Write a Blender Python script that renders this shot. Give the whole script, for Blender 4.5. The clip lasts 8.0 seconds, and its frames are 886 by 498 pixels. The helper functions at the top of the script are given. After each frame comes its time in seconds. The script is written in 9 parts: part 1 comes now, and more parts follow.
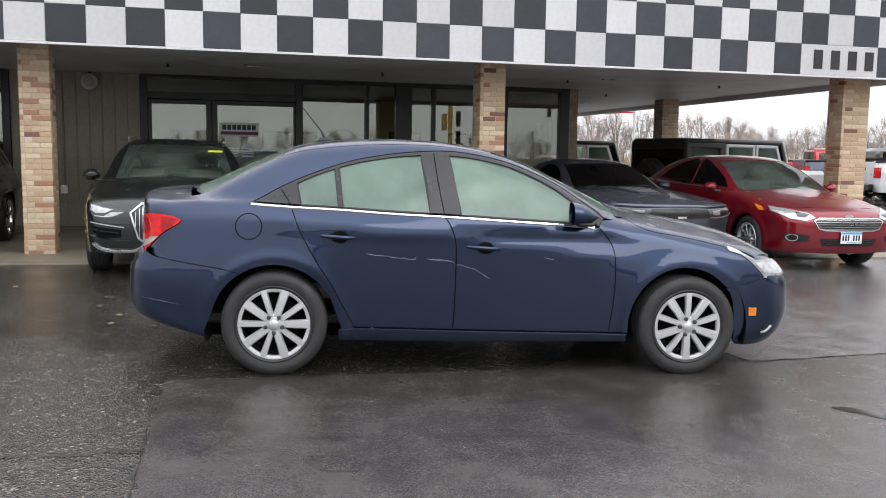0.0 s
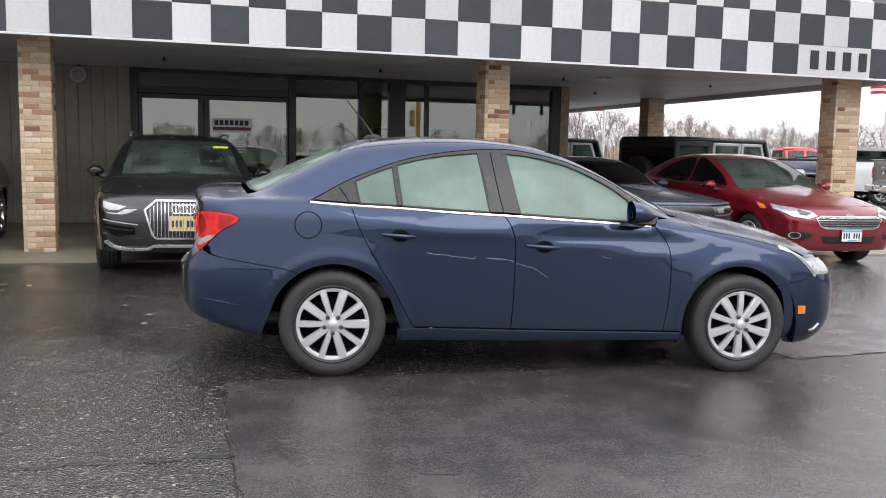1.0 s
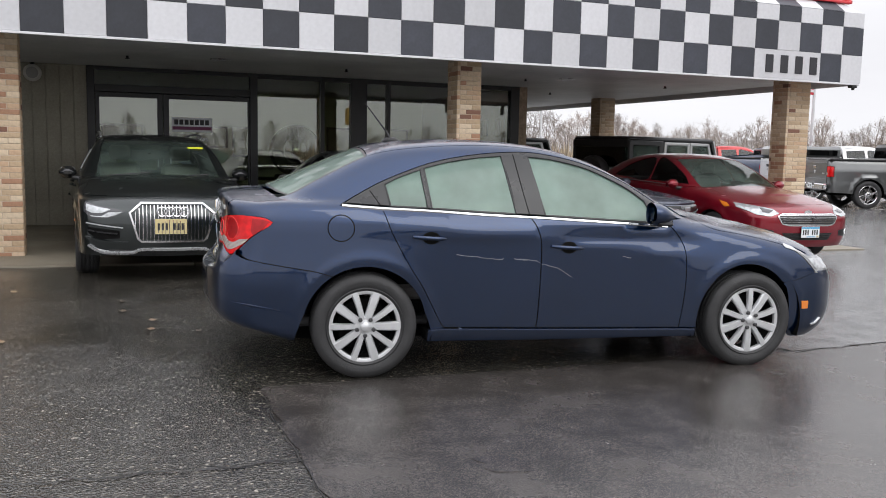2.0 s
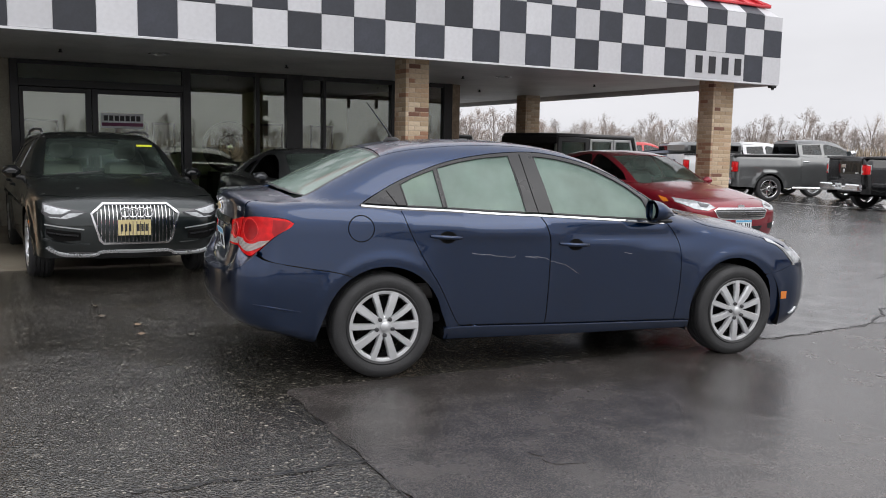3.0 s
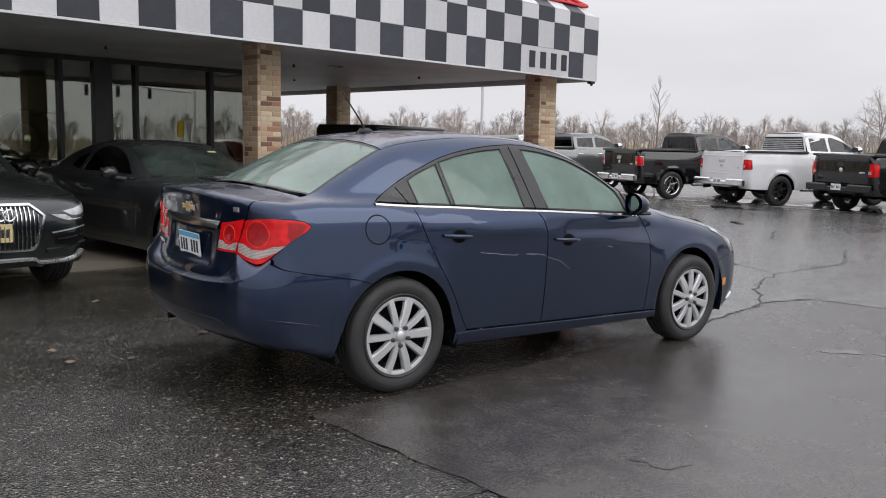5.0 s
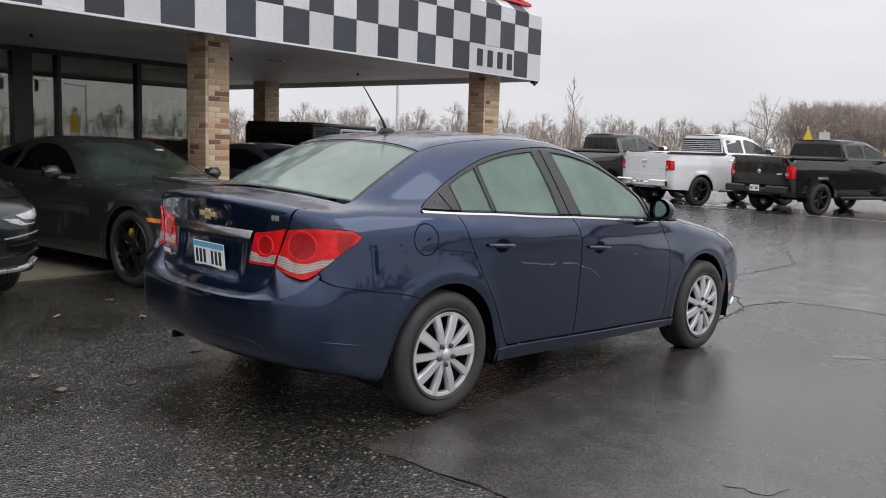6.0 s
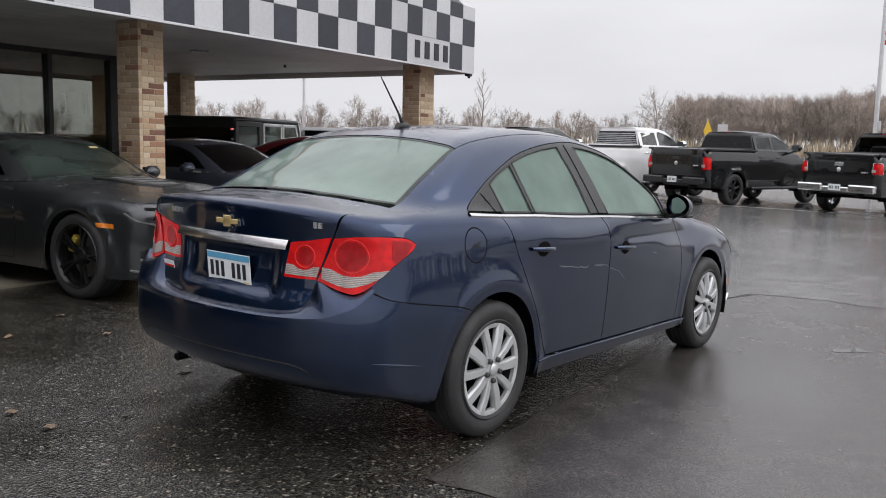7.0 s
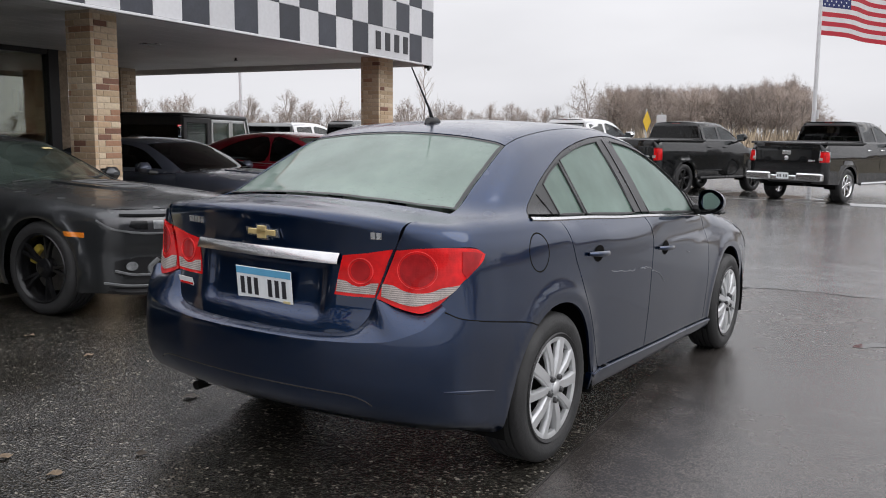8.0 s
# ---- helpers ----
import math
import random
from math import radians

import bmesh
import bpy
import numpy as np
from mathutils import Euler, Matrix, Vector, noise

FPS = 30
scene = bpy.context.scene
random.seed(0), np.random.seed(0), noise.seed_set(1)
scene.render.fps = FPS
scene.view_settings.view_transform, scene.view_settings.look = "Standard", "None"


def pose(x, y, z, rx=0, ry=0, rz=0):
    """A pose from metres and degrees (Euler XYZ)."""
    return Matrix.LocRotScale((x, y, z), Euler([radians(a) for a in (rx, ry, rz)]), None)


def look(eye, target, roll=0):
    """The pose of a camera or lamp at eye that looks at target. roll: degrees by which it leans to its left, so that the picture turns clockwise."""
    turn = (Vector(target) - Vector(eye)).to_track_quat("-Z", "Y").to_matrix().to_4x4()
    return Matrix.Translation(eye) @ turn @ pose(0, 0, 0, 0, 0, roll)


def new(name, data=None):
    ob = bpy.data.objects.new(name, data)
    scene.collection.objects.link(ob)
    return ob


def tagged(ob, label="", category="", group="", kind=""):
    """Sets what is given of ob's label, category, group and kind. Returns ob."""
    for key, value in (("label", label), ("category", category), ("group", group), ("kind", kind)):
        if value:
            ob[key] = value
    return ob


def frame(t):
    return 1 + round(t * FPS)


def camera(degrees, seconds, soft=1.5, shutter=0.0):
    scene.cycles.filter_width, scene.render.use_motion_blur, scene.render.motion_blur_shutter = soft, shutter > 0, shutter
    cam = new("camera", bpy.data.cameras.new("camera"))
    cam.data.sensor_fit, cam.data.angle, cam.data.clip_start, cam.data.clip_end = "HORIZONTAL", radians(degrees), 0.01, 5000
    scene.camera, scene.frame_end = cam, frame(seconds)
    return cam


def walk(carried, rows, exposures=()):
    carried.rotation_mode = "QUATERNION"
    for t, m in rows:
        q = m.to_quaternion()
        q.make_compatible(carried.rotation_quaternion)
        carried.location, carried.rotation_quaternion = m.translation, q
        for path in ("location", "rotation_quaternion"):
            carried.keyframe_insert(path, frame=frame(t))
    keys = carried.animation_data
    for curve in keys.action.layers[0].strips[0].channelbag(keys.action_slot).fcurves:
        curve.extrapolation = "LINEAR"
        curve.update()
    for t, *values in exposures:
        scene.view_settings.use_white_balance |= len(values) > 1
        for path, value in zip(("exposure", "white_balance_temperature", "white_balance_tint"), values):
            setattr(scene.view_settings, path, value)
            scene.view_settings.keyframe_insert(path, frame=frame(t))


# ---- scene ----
cam = camera(54.5, 8.0, 1.0)
PATH = [
    (0, (0.123, 0.031, 1.418), (0.627, 1.954, 1.204), 0.8),
    (0.5, (-0.165, 0.16, 1.415), (0.38, 2.072, 1.194), 1.0),
    (1, (-0.469, 0.247, 1.419), (0.126, 2.144, 1.198), 1.1),
    (1.2, (-0.608, 0.245, 1.425), (0.03, 2.127, 1.203), 1.1),
    (2.5, (-1.41, 0.526, 1.449), (-0.575, 2.33, 1.224), 1.0),
    (3, (-1.789, 0.644, 1.46), (-0.824, 2.381, 1.23), 1.0),
    (3.5, (-2.084, 0.865, 1.439), (-1.019, 2.542, 1.211), 0.9),
    (4, (-2.365, 1.175, 1.449), (-1.181, 2.769, 1.211), 0.6),
    (4.5, (-2.648, 1.528, 1.462), (-1.315, 2.999, 1.223), 1.0),
    (5, (-2.828, 1.912, 1.437), (-1.4, 3.291, 1.199), 1.1),
    (5.2, (-2.891, 2.069, 1.447), (-1.432, 3.416, 1.213), 0.9),
    (6.3, (-3.105, 3.023, 1.441), (-1.483, 4.169, 1.201), 1.5),
    (6.5, (-3.117, 3.187, 1.448), (-1.472, 4.298, 1.207), 1.1),
    (7, (-3.151, 3.596, 1.437), (-1.435, 4.594, 1.191), 1.2),
    (7.5, (-3.143, 3.942, 1.455), (-1.367, 4.825, 1.202), 1.1),
    (8, (-3.045, 4.266, 1.445), (-1.257, 5.124, 1.186), 0.4),
]
EXPOSURE = [(0, 0.57), (0.5, 0.66), (1, 0.64), (2.5, 0.32), (3.5, 0.18), (5, 0.14), (6.5, 0.12), (8, 0.22)]
walk(cam, [(t, look(eye, target, roll)) for t, eye, target, roll in PATH], EXPOSURE)

# ---- overcast sky and a very soft sun ----
SUN_EL, SUN_AZ = radians(38), radians(200)
world = bpy.data.worlds.new("overcast_sky")
scene.world = world
world.use_nodes = True
wn, wl = world.node_tree.nodes, world.node_tree.links
wn.clear()
w_out, w_bg = wn.new("ShaderNodeOutputWorld"), wn.new("ShaderNodeBackground")
w_sky = wn.new("ShaderNodeTexSky")
w_sky.sky_type, w_sky.sun_disc = "NISHITA", False
w_sky.sun_elevation, w_sky.sun_rotation = SUN_EL, SUN_AZ
w_grey = wn.new("ShaderNodeHueSaturation")
w_grey.inputs["Saturation"].default_value = 0.0
w_grey.inputs["Value"].default_value = 0.1
w_tc, w_map = wn.new("ShaderNodeTexCoord"), wn.new("ShaderNodeMapping")
w_map.inputs["Scale"].default_value = (1.0, 1.0, 3.5)
w_noise, w_ramp = wn.new("ShaderNodeTexNoise"), wn.new("ShaderNodeValToRGB")
w_noise.inputs["Scale"].default_value, w_noise.inputs["Detail"].default_value = 2.2, 5.0
w_ramp.color_ramp.elements[0].position, w_ramp.color_ramp.elements[1].position = 0.3, 0.72
w_ramp.color_ramp.elements[0].color = (0.65, 0.65, 0.69, 1)
w_ramp.color_ramp.elements[1].color = (0.79, 0.79, 0.83, 1)
w_mix = wn.new("ShaderNodeMix")
w_mix.data_type, w_mix.inputs[0].default_value = "RGBA", 0.2
wl.new(w_tc.outputs["Generated"], w_map.inputs["Vector"])
wl.new(w_map.outputs["Vector"], w_noise.inputs["Vector"])
wl.new(w_noise.outputs["Fac"], w_ramp.inputs["Fac"])
wl.new(w_sky.outputs["Color"], w_grey.inputs["Color"])
wl.new(w_ramp.outputs["Color"], w_mix.inputs[6])
wl.new(w_grey.outputs["Color"], w_mix.inputs[7])
wl.new(w_mix.outputs[2], w_bg.inputs["Color"])
# an overcast sky is brighter overhead than at the horizon
w_sep, w_up = wn.new("ShaderNodeSeparateXYZ"), wn.new("ShaderNodeMapRange")
wl.new(w_tc.outputs["Generated"], w_sep.inputs[0])
w_up.inputs[1].default_value, w_up.inputs[2].default_value = 0.12, 0.9
w_up.inputs[3].default_value, w_up.inputs[4].default_value = 1.0, 2.4
wl.new(w_sep.outputs["Z"], w_up.inputs[0])
wl.new(w_up.outputs[0], w_bg.inputs["Strength"])
wl.new(w_bg.outputs["Background"], w_out.inputs["Surface"])
sun = new("sun", bpy.data.lights.new("sun", "SUN"))
sun.data.energy, sun.data.angle, sun.data.color = 0.6, radians(40), (1.0, 0.98, 0.95)
sun.matrix_world = pose(0, 0, 30, 90 - math.degrees(SUN_EL), 0, 20)

# ---- materials ----
def mat(name, color, rough=0.5, metal=0.0, var=0.12, scale=6.0, bump=0.0, bscale=60.0, coat=0.0, spec=0.5, rvar=0.0,
        fine=0.0, fscale=120.0, trans=0.0, emit=None, island=0.0, objrand=0.0, alpha=1.0, bdist=0.01, coat_rough=0.03):
    """A procedural surface: a base colour varied at two scales, uneven gloss and fine relief."""
    m = bpy.data.materials.new(name)
    m.use_nodes = True
    nt = m.node_tree
    n, l = nt.nodes, nt.links
    b = n["Principled BSDF"]
    b.inputs["Roughness"].default_value, b.inputs["Metallic"].default_value = rough, metal
    b.inputs["Specular IOR Level"].default_value = spec
    b.inputs["Coat Weight"].default_value, b.inputs["Coat Roughness"].default_value = coat, coat_rough
    b.inputs["Transmission Weight"].default_value = trans
    b.inputs["Base Color"].default_value = (*color, 1)
    tc = n.new("ShaderNodeTexCoord")
    vec = tc.outputs["Object"]
    if var or fine or island or objrand:
        total = None

        def add(sock, amount):
            nonlocal total
            k = n.new("ShaderNodeMapRange")
            k.inputs[1].default_value, k.inputs[2].default_value = 0.25, 0.75
            k.inputs[3].default_value, k.inputs[4].default_value = 1 - amount, 1 + amount
            k.clamp = False
            l.new(sock, k.inputs[0])
            if total is None:
                total = k.outputs[0]
            else:
                mu = n.new("ShaderNodeMath")
                mu.operation = "MULTIPLY"
                l.new(total, mu.inputs[0])
                l.new(k.outputs[0], mu.inputs[1])
                total = mu.outputs[0]
        if var:
            t = n.new("ShaderNodeTexNoise")
            t.inputs["Scale"].default_value, t.inputs["Detail"].default_value = scale, 5.0
            l.new(vec, t.inputs["Vector"])
            add(t.outputs["Fac"], var)
        if fine:
            t = n.new("ShaderNodeTexNoise")
            t.inputs["Scale"].default_value, t.inputs["Detail"].default_value = fscale, 3.0
            l.new(vec, t.inputs["Vector"])
            add(t.outputs["Fac"], fine)
        if island:
            g = n.new("ShaderNodeNewGeometry")
            add(g.outputs["Random Per Island"], island)
        if objrand:
            g = n.new("ShaderNodeObjectInfo")
            add(g.outputs["Random"], objrand)
        sc = n.new("ShaderNodeVectorMath")
        sc.operation = "SCALE"
        sc.inputs[0].default_value = color
        l.new(total, sc.inputs["Scale"])
        l.new(sc.outputs[0], b.inputs["Base Color"])
    if rvar:
        t = n.new("ShaderNodeTexNoise")
        t.inputs["Scale"].default_value, t.inputs["Detail"].default_value = scale * 0.7, 4.0
        l.new(vec, t.inputs["Vector"])
        k = n.new("ShaderNodeMapRange")
        k.inputs[1].default_value, k.inputs[2].default_value = 0.3, 0.7
        k.inputs[3].default_value, k.inputs[4].default_value = max(rough - rvar, 0.02), min(rough + rvar, 1)
        l.new(t.outputs["Fac"], k.inputs[0])
        l.new(k.outputs[0], b.inputs["Roughness"])
    if bump:
        t = n.new("ShaderNodeTexNoise")
        t.inputs["Scale"].default_value, t.inputs["Detail"].default_value = bscale, 4.0
        l.new(vec, t.inputs["Vector"])
        bp = n.new("ShaderNodeBump")
        bp.inputs["Strength"].default_value, bp.inputs["Distance"].default_value = bump, bdist
        l.new(t.outputs["Fac"], bp.inputs["Height"])
        l.new(bp.outputs["Normal"], b.inputs["Normal"])
    if emit:
        b.inputs["Emission Color"].default_value, b.inputs["Emission Strength"].default_value = (*color, 1), emit
    return m


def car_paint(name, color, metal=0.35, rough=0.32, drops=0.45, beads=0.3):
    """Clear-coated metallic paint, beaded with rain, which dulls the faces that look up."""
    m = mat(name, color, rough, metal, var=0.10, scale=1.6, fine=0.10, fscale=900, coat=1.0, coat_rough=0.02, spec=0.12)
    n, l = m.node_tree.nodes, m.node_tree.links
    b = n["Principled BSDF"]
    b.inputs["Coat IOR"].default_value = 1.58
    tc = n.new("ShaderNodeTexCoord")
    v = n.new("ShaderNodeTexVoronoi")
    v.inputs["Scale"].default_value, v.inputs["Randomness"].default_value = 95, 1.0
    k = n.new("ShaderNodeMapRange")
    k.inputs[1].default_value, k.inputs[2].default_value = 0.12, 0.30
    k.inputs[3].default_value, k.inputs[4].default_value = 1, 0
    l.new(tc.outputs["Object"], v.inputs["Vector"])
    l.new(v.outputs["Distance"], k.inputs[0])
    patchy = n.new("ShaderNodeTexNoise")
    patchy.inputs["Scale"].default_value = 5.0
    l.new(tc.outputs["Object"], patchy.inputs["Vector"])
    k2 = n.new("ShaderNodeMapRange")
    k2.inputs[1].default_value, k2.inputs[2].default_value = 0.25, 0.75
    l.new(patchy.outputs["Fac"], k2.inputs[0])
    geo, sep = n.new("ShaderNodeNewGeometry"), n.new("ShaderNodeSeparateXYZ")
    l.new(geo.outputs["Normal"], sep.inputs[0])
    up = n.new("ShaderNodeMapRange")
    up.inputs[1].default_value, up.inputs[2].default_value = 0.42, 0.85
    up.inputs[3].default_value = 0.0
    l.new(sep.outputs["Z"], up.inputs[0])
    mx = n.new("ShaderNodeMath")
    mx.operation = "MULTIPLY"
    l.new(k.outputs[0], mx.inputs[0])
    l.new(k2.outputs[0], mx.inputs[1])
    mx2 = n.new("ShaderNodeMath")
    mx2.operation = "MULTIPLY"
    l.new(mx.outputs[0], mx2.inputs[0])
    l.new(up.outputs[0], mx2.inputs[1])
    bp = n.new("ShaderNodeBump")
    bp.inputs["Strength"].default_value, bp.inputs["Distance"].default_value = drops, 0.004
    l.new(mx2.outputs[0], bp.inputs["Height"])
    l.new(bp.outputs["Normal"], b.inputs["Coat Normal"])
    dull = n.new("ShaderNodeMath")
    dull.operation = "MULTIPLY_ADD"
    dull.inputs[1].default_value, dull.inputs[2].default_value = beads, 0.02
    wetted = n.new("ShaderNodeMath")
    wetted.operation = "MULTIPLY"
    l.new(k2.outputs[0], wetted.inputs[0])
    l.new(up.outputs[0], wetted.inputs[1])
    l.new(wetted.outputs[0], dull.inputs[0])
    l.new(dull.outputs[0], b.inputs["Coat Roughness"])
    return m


def glass_mat(name, tint=(0.6, 0.68, 0.64), fog=0.0, fog_color=(0.6, 0.66, 0.63), ior=1.5, rough=0.0, boost=0.0, drops=0.0):
    """Pane of glass: see-through with a tint, a Fresnel gloss, and an optional film of condensation."""
    m = bpy.data.materials.new(name)
    m.use_nodes = True
    n, l = m.node_tree.nodes, m.node_tree.links
    n.clear()
    out = n.new("ShaderNodeOutputMaterial")
    tr, gl, mx = n.new("ShaderNodeBsdfTransparent"), n.new("ShaderNodeBsdfGlossy"), n.new("ShaderNodeMixShader")
    tr.inputs["Color"].default_value = (*tint, 1)
    gl.inputs["Roughness"].default_value = rough
    fr = n.new("ShaderNodeFresnel")
    fr.inputs["IOR"].default_value = ior
    base = tr.outputs[0]
    if fog:
        df, tl, m1, m2 = n.new("ShaderNodeBsdfDiffuse"), n.new("ShaderNodeBsdfTranslucent"), n.new("ShaderNodeMixShader"), n.new("ShaderNodeMixShader")
        df.inputs["Color"].default_value = tl.inputs["Color"].default_value = (*fog_color, 1)
        m1.inputs[0].default_value = 0.4
        l.new(df.outputs[0], m1.inputs[1])
        l.new(tl.outputs[0], m1.inputs[2])
        tc, ns, k = n.new("ShaderNodeTexCoord"), n.new("ShaderNodeTexNoise"), n.new("ShaderNodeMapRange")
        ns.inputs["Scale"].default_value, ns.inputs["Detail"].default_value = 3.0, 4.0
        k.inputs[1].default_value, k.inputs[2].default_value = 0.3, 0.7
        k.inputs[3].default_value, k.inputs[4].default_value = max(fog - 0.12, 0), min(fog + 0.1, 1)
        l.new(tc.outputs["Object"], ns.inputs["Vector"])
        l.new(ns.outputs["Fac"], k.inputs[0])
        l.new(k.outputs[0], m2.inputs[0])
        l.new(tr.outputs[0], m2.inputs[1])
        l.new(m1.outputs[0], m2.inputs[2])
        base = m2.outputs[0]
    if drops:
        tcd, vo, kd, bd = n.new("ShaderNodeTexCoord"), n.new("ShaderNodeTexVoronoi"), n.new("ShaderNodeMapRange"), n.new("ShaderNodeBump")
        vo.inputs["Scale"].default_value = 70
        kd.inputs[1].default_value, kd.inputs[2].default_value = 0.10, 0.26
        kd.inputs[3].default_value, kd.inputs[4].default_value = 1, 0
        bd.inputs["Strength"].default_value, bd.inputs["Distance"].default_value = drops, 0.006
        l.new(tcd.outputs["Object"], vo.inputs["Vector"])
        l.new(vo.outputs["Distance"], kd.inputs[0])
        l.new(kd.outputs[0], bd.inputs["Height"])
        l.new(bd.outputs["Normal"], gl.inputs["Normal"])
        l.new(bd.outputs["Normal"], fr.inputs["Normal"])
    fac = fr.outputs[0]
    if boost:
        ad = n.new("ShaderNodeMath")
        ad.operation, ad.use_clamp = "ADD", True
        ad.inputs[1].default_value = boost
        l.new(fr.outputs[0], ad.inputs[0])
        fac = ad.outputs[0]
    l.new(fac, mx.inputs[0])
    l.new(base, mx.inputs[1])
    l.new(gl.outputs[0], mx.inputs[2])
    l.new(mx.outputs[0], out.inputs["Surface"])
    return m


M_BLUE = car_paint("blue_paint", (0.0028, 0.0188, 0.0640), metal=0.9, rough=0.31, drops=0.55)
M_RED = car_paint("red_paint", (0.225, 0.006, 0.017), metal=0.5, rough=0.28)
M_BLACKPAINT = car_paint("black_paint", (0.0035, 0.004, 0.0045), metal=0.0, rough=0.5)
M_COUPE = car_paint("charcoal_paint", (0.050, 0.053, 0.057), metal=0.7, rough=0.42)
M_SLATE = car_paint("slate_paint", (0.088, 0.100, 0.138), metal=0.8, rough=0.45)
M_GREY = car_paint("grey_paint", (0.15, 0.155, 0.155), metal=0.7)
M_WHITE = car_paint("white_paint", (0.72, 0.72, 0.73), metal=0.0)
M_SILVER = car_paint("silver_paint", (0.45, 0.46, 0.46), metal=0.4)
M_CHROME = mat("chrome", (0.74, 0.74, 0.75), 0.15, 1.0, var=0.05, scale=20)
M_SATIN = mat("satin_silver", (0.62, 0.63, 0.64), 0.30, 0.85, var=0.08, scale=14, rvar=0.08)
M_COVER = mat("silver_wheel_paint", (0.60, 0.61, 0.62), 0.34, 0.55, var=0.08, scale=12, rvar=0.06, coat=0.3)
M_TRIM = mat("black_trim", (0.012, 0.012, 0.013), 0.35, 0, var=0.2, scale=8, rvar=0.1)
M_PLASTIC = mat("black_plastic", (0.02, 0.02, 0.021), 0.55, 0, var=0.2, scale=10, bump=0.1, bscale=300)
M_UNDER = mat("underbody_black", (0.006, 0.006, 0.006), 0.9, 0, var=0.3, scale=6, spec=0.1)
M_TYRE = mat("tyre_rubber", (0.028, 0.028, 0.029), 0.62, 0, var=0.25, scale=9, bump=0.25, bscale=90, rvar=0.12)
M_ALLOYBLK = mat("gloss_black_alloy", (0.014, 0.014, 0.015), 0.22, 0.3, var=0.15, scale=12)
M_BRAKE = mat("brake_steel", (0.22, 0.21, 0.20), 0.45, 0.9, var=0.2, scale=20)
M_CALIPER = mat("yellow_caliper", (0.50, 0.38, 0.05), 0.4, 0, var=0.1)
M_SEAT = mat("grey_cloth_seat", (0.22, 0.21, 0.20), 0.9, 0, var=0.15, scale=9, bump=0.3, bscale=200)
M_BEIGE = mat("beige_leather_seat", (0.52, 0.46, 0.36), 0.6, 0, var=0.1, scale=7)
M_DASH = mat("dark_dashboard", (0.03, 0.03, 0.032), 0.7, 0, var=0.2, scale=8)
M_GLASS_FOG = glass_mat("misted_side_glass", (0.56, 0.74, 0.65), 0.52, (0.40, 0.585, 0.495))
M_GLASS_REAR = glass_mat("misted_rear_glass", (0.50, 0.66, 0.57), 0.62, (0.46, 0.61, 0.53), drops=0.6)
M_GLASS = glass_mat("car_glass", (0.62, 0.74, 0.67), 0.20, (0.36, 0.48, 0.42))
M_GLASS_CLEAR = glass_mat("green_windscreen_glass", (0.58, 0.70, 0.63), 0.15, (0.30, 0.40, 0.35))
M_PILLAR = mat("grey_satin_pillar", (0.019, 0.0195, 0.0205), 0.30, 0, var=0.15, scale=8, rvar=0.08)
M_NUT = mat("dark_nut", (0.07, 0.07, 0.072), 0.4, 0.6, var=0.1)
M_GLASS_DARK = glass_mat("tinted_glass", (0.05, 0.055, 0.06), 0.0)
M_GLASS_TRUCK = glass_mat("truck_glass", (0.12, 0.14, 0.15), 0.12, (0.25, 0.3, 0.32))
M_MIRROR = mat("mirror_glass", (0.42, 0.45, 0.46), 0.02, 1.0, var=0)
M_PLATE = mat("plate_white", (0.76, 0.79, 0.80), 0.4, 0, var=0.06, scale=20)
M_PLATE_BLUE = mat("plate_blue", (0.12, 0.38, 0.60), 0.4, 0, var=0.1, scale=20)
M_PLATE_GOLD = mat("plate_gold", (0.62, 0.52, 0.27), 0.4, 0, var=0.08, scale=20)
M_INK = mat("dark_ink", (0.02, 0.02, 0.025), 0.5, 0, var=0.1)
M_GOLD = mat("gold_badge", (0.72, 0.55, 0.26), 0.28, 0.5, var=0.08, scale=40)
M_AMBER = mat("amber_lens", (0.75, 0.22, 0.02), 0.15, 0, var=0.1, scale=40, coat=1.0)


def lens_mat(name, color, glow=0.0, stripe=0.0):
    """Moulded lamp lens: coloured plastic under a clear skin, ribbed with small prisms."""
    m = mat(name, color, 0.25, 0.0, var=0.28, scale=22, coat=0.6, spec=0.08, coat_rough=0.015)
    n, l = m.node_tree.nodes, m.node_tree.links
    b = n["Principled BSDF"]
    tc, w, bp = n.new("ShaderNodeTexCoord"), n.new("ShaderNodeTexVoronoi"), n.new("ShaderNodeBump")
    w.inputs["Scale"].default_value, w.inputs["Randomness"].default_value = 110, 0.5
    bp.inputs["Strength"].default_value, bp.inputs["Distance"].default_value = 0.2, 0.004
    l.new(tc.outputs["Object"], w.inputs["Vector"])
    l.new(w.outputs["Distance"], bp.inputs["Height"])
    l.new(bp.outputs["Normal"], b.inputs["Normal"])
    if stripe:
        wv, kk, ml = n.new("ShaderNodeTexWave"), n.new("ShaderNodeMapRange"), n.new("ShaderNodeVectorMath")
        wv.bands_direction = "Z"
        wv.inputs["Scale"].default_value, wv.inputs["Distortion"].default_value = 42, 2.2
        wv.inputs["Detail"].default_value, wv.inputs["Detail Scale"].default_value = 3.0, 6.0
        l.new(tc.outputs["Object"], wv.inputs["Vector"])
        kk.inputs[3].default_value, kk.inputs[4].default_value = 1 - stripe, 1 + stripe
        l.new(wv.outputs["Fac"], kk.inputs[0])
        ml.operation = "SCALE"
        l.new(b.inputs["Base Color"].links[0].from_socket, ml.inputs[0])
        l.new(kk.outputs[0], ml.inputs["Scale"])
        l.new(ml.outputs[0], b.inputs["Base Color"])
    return m


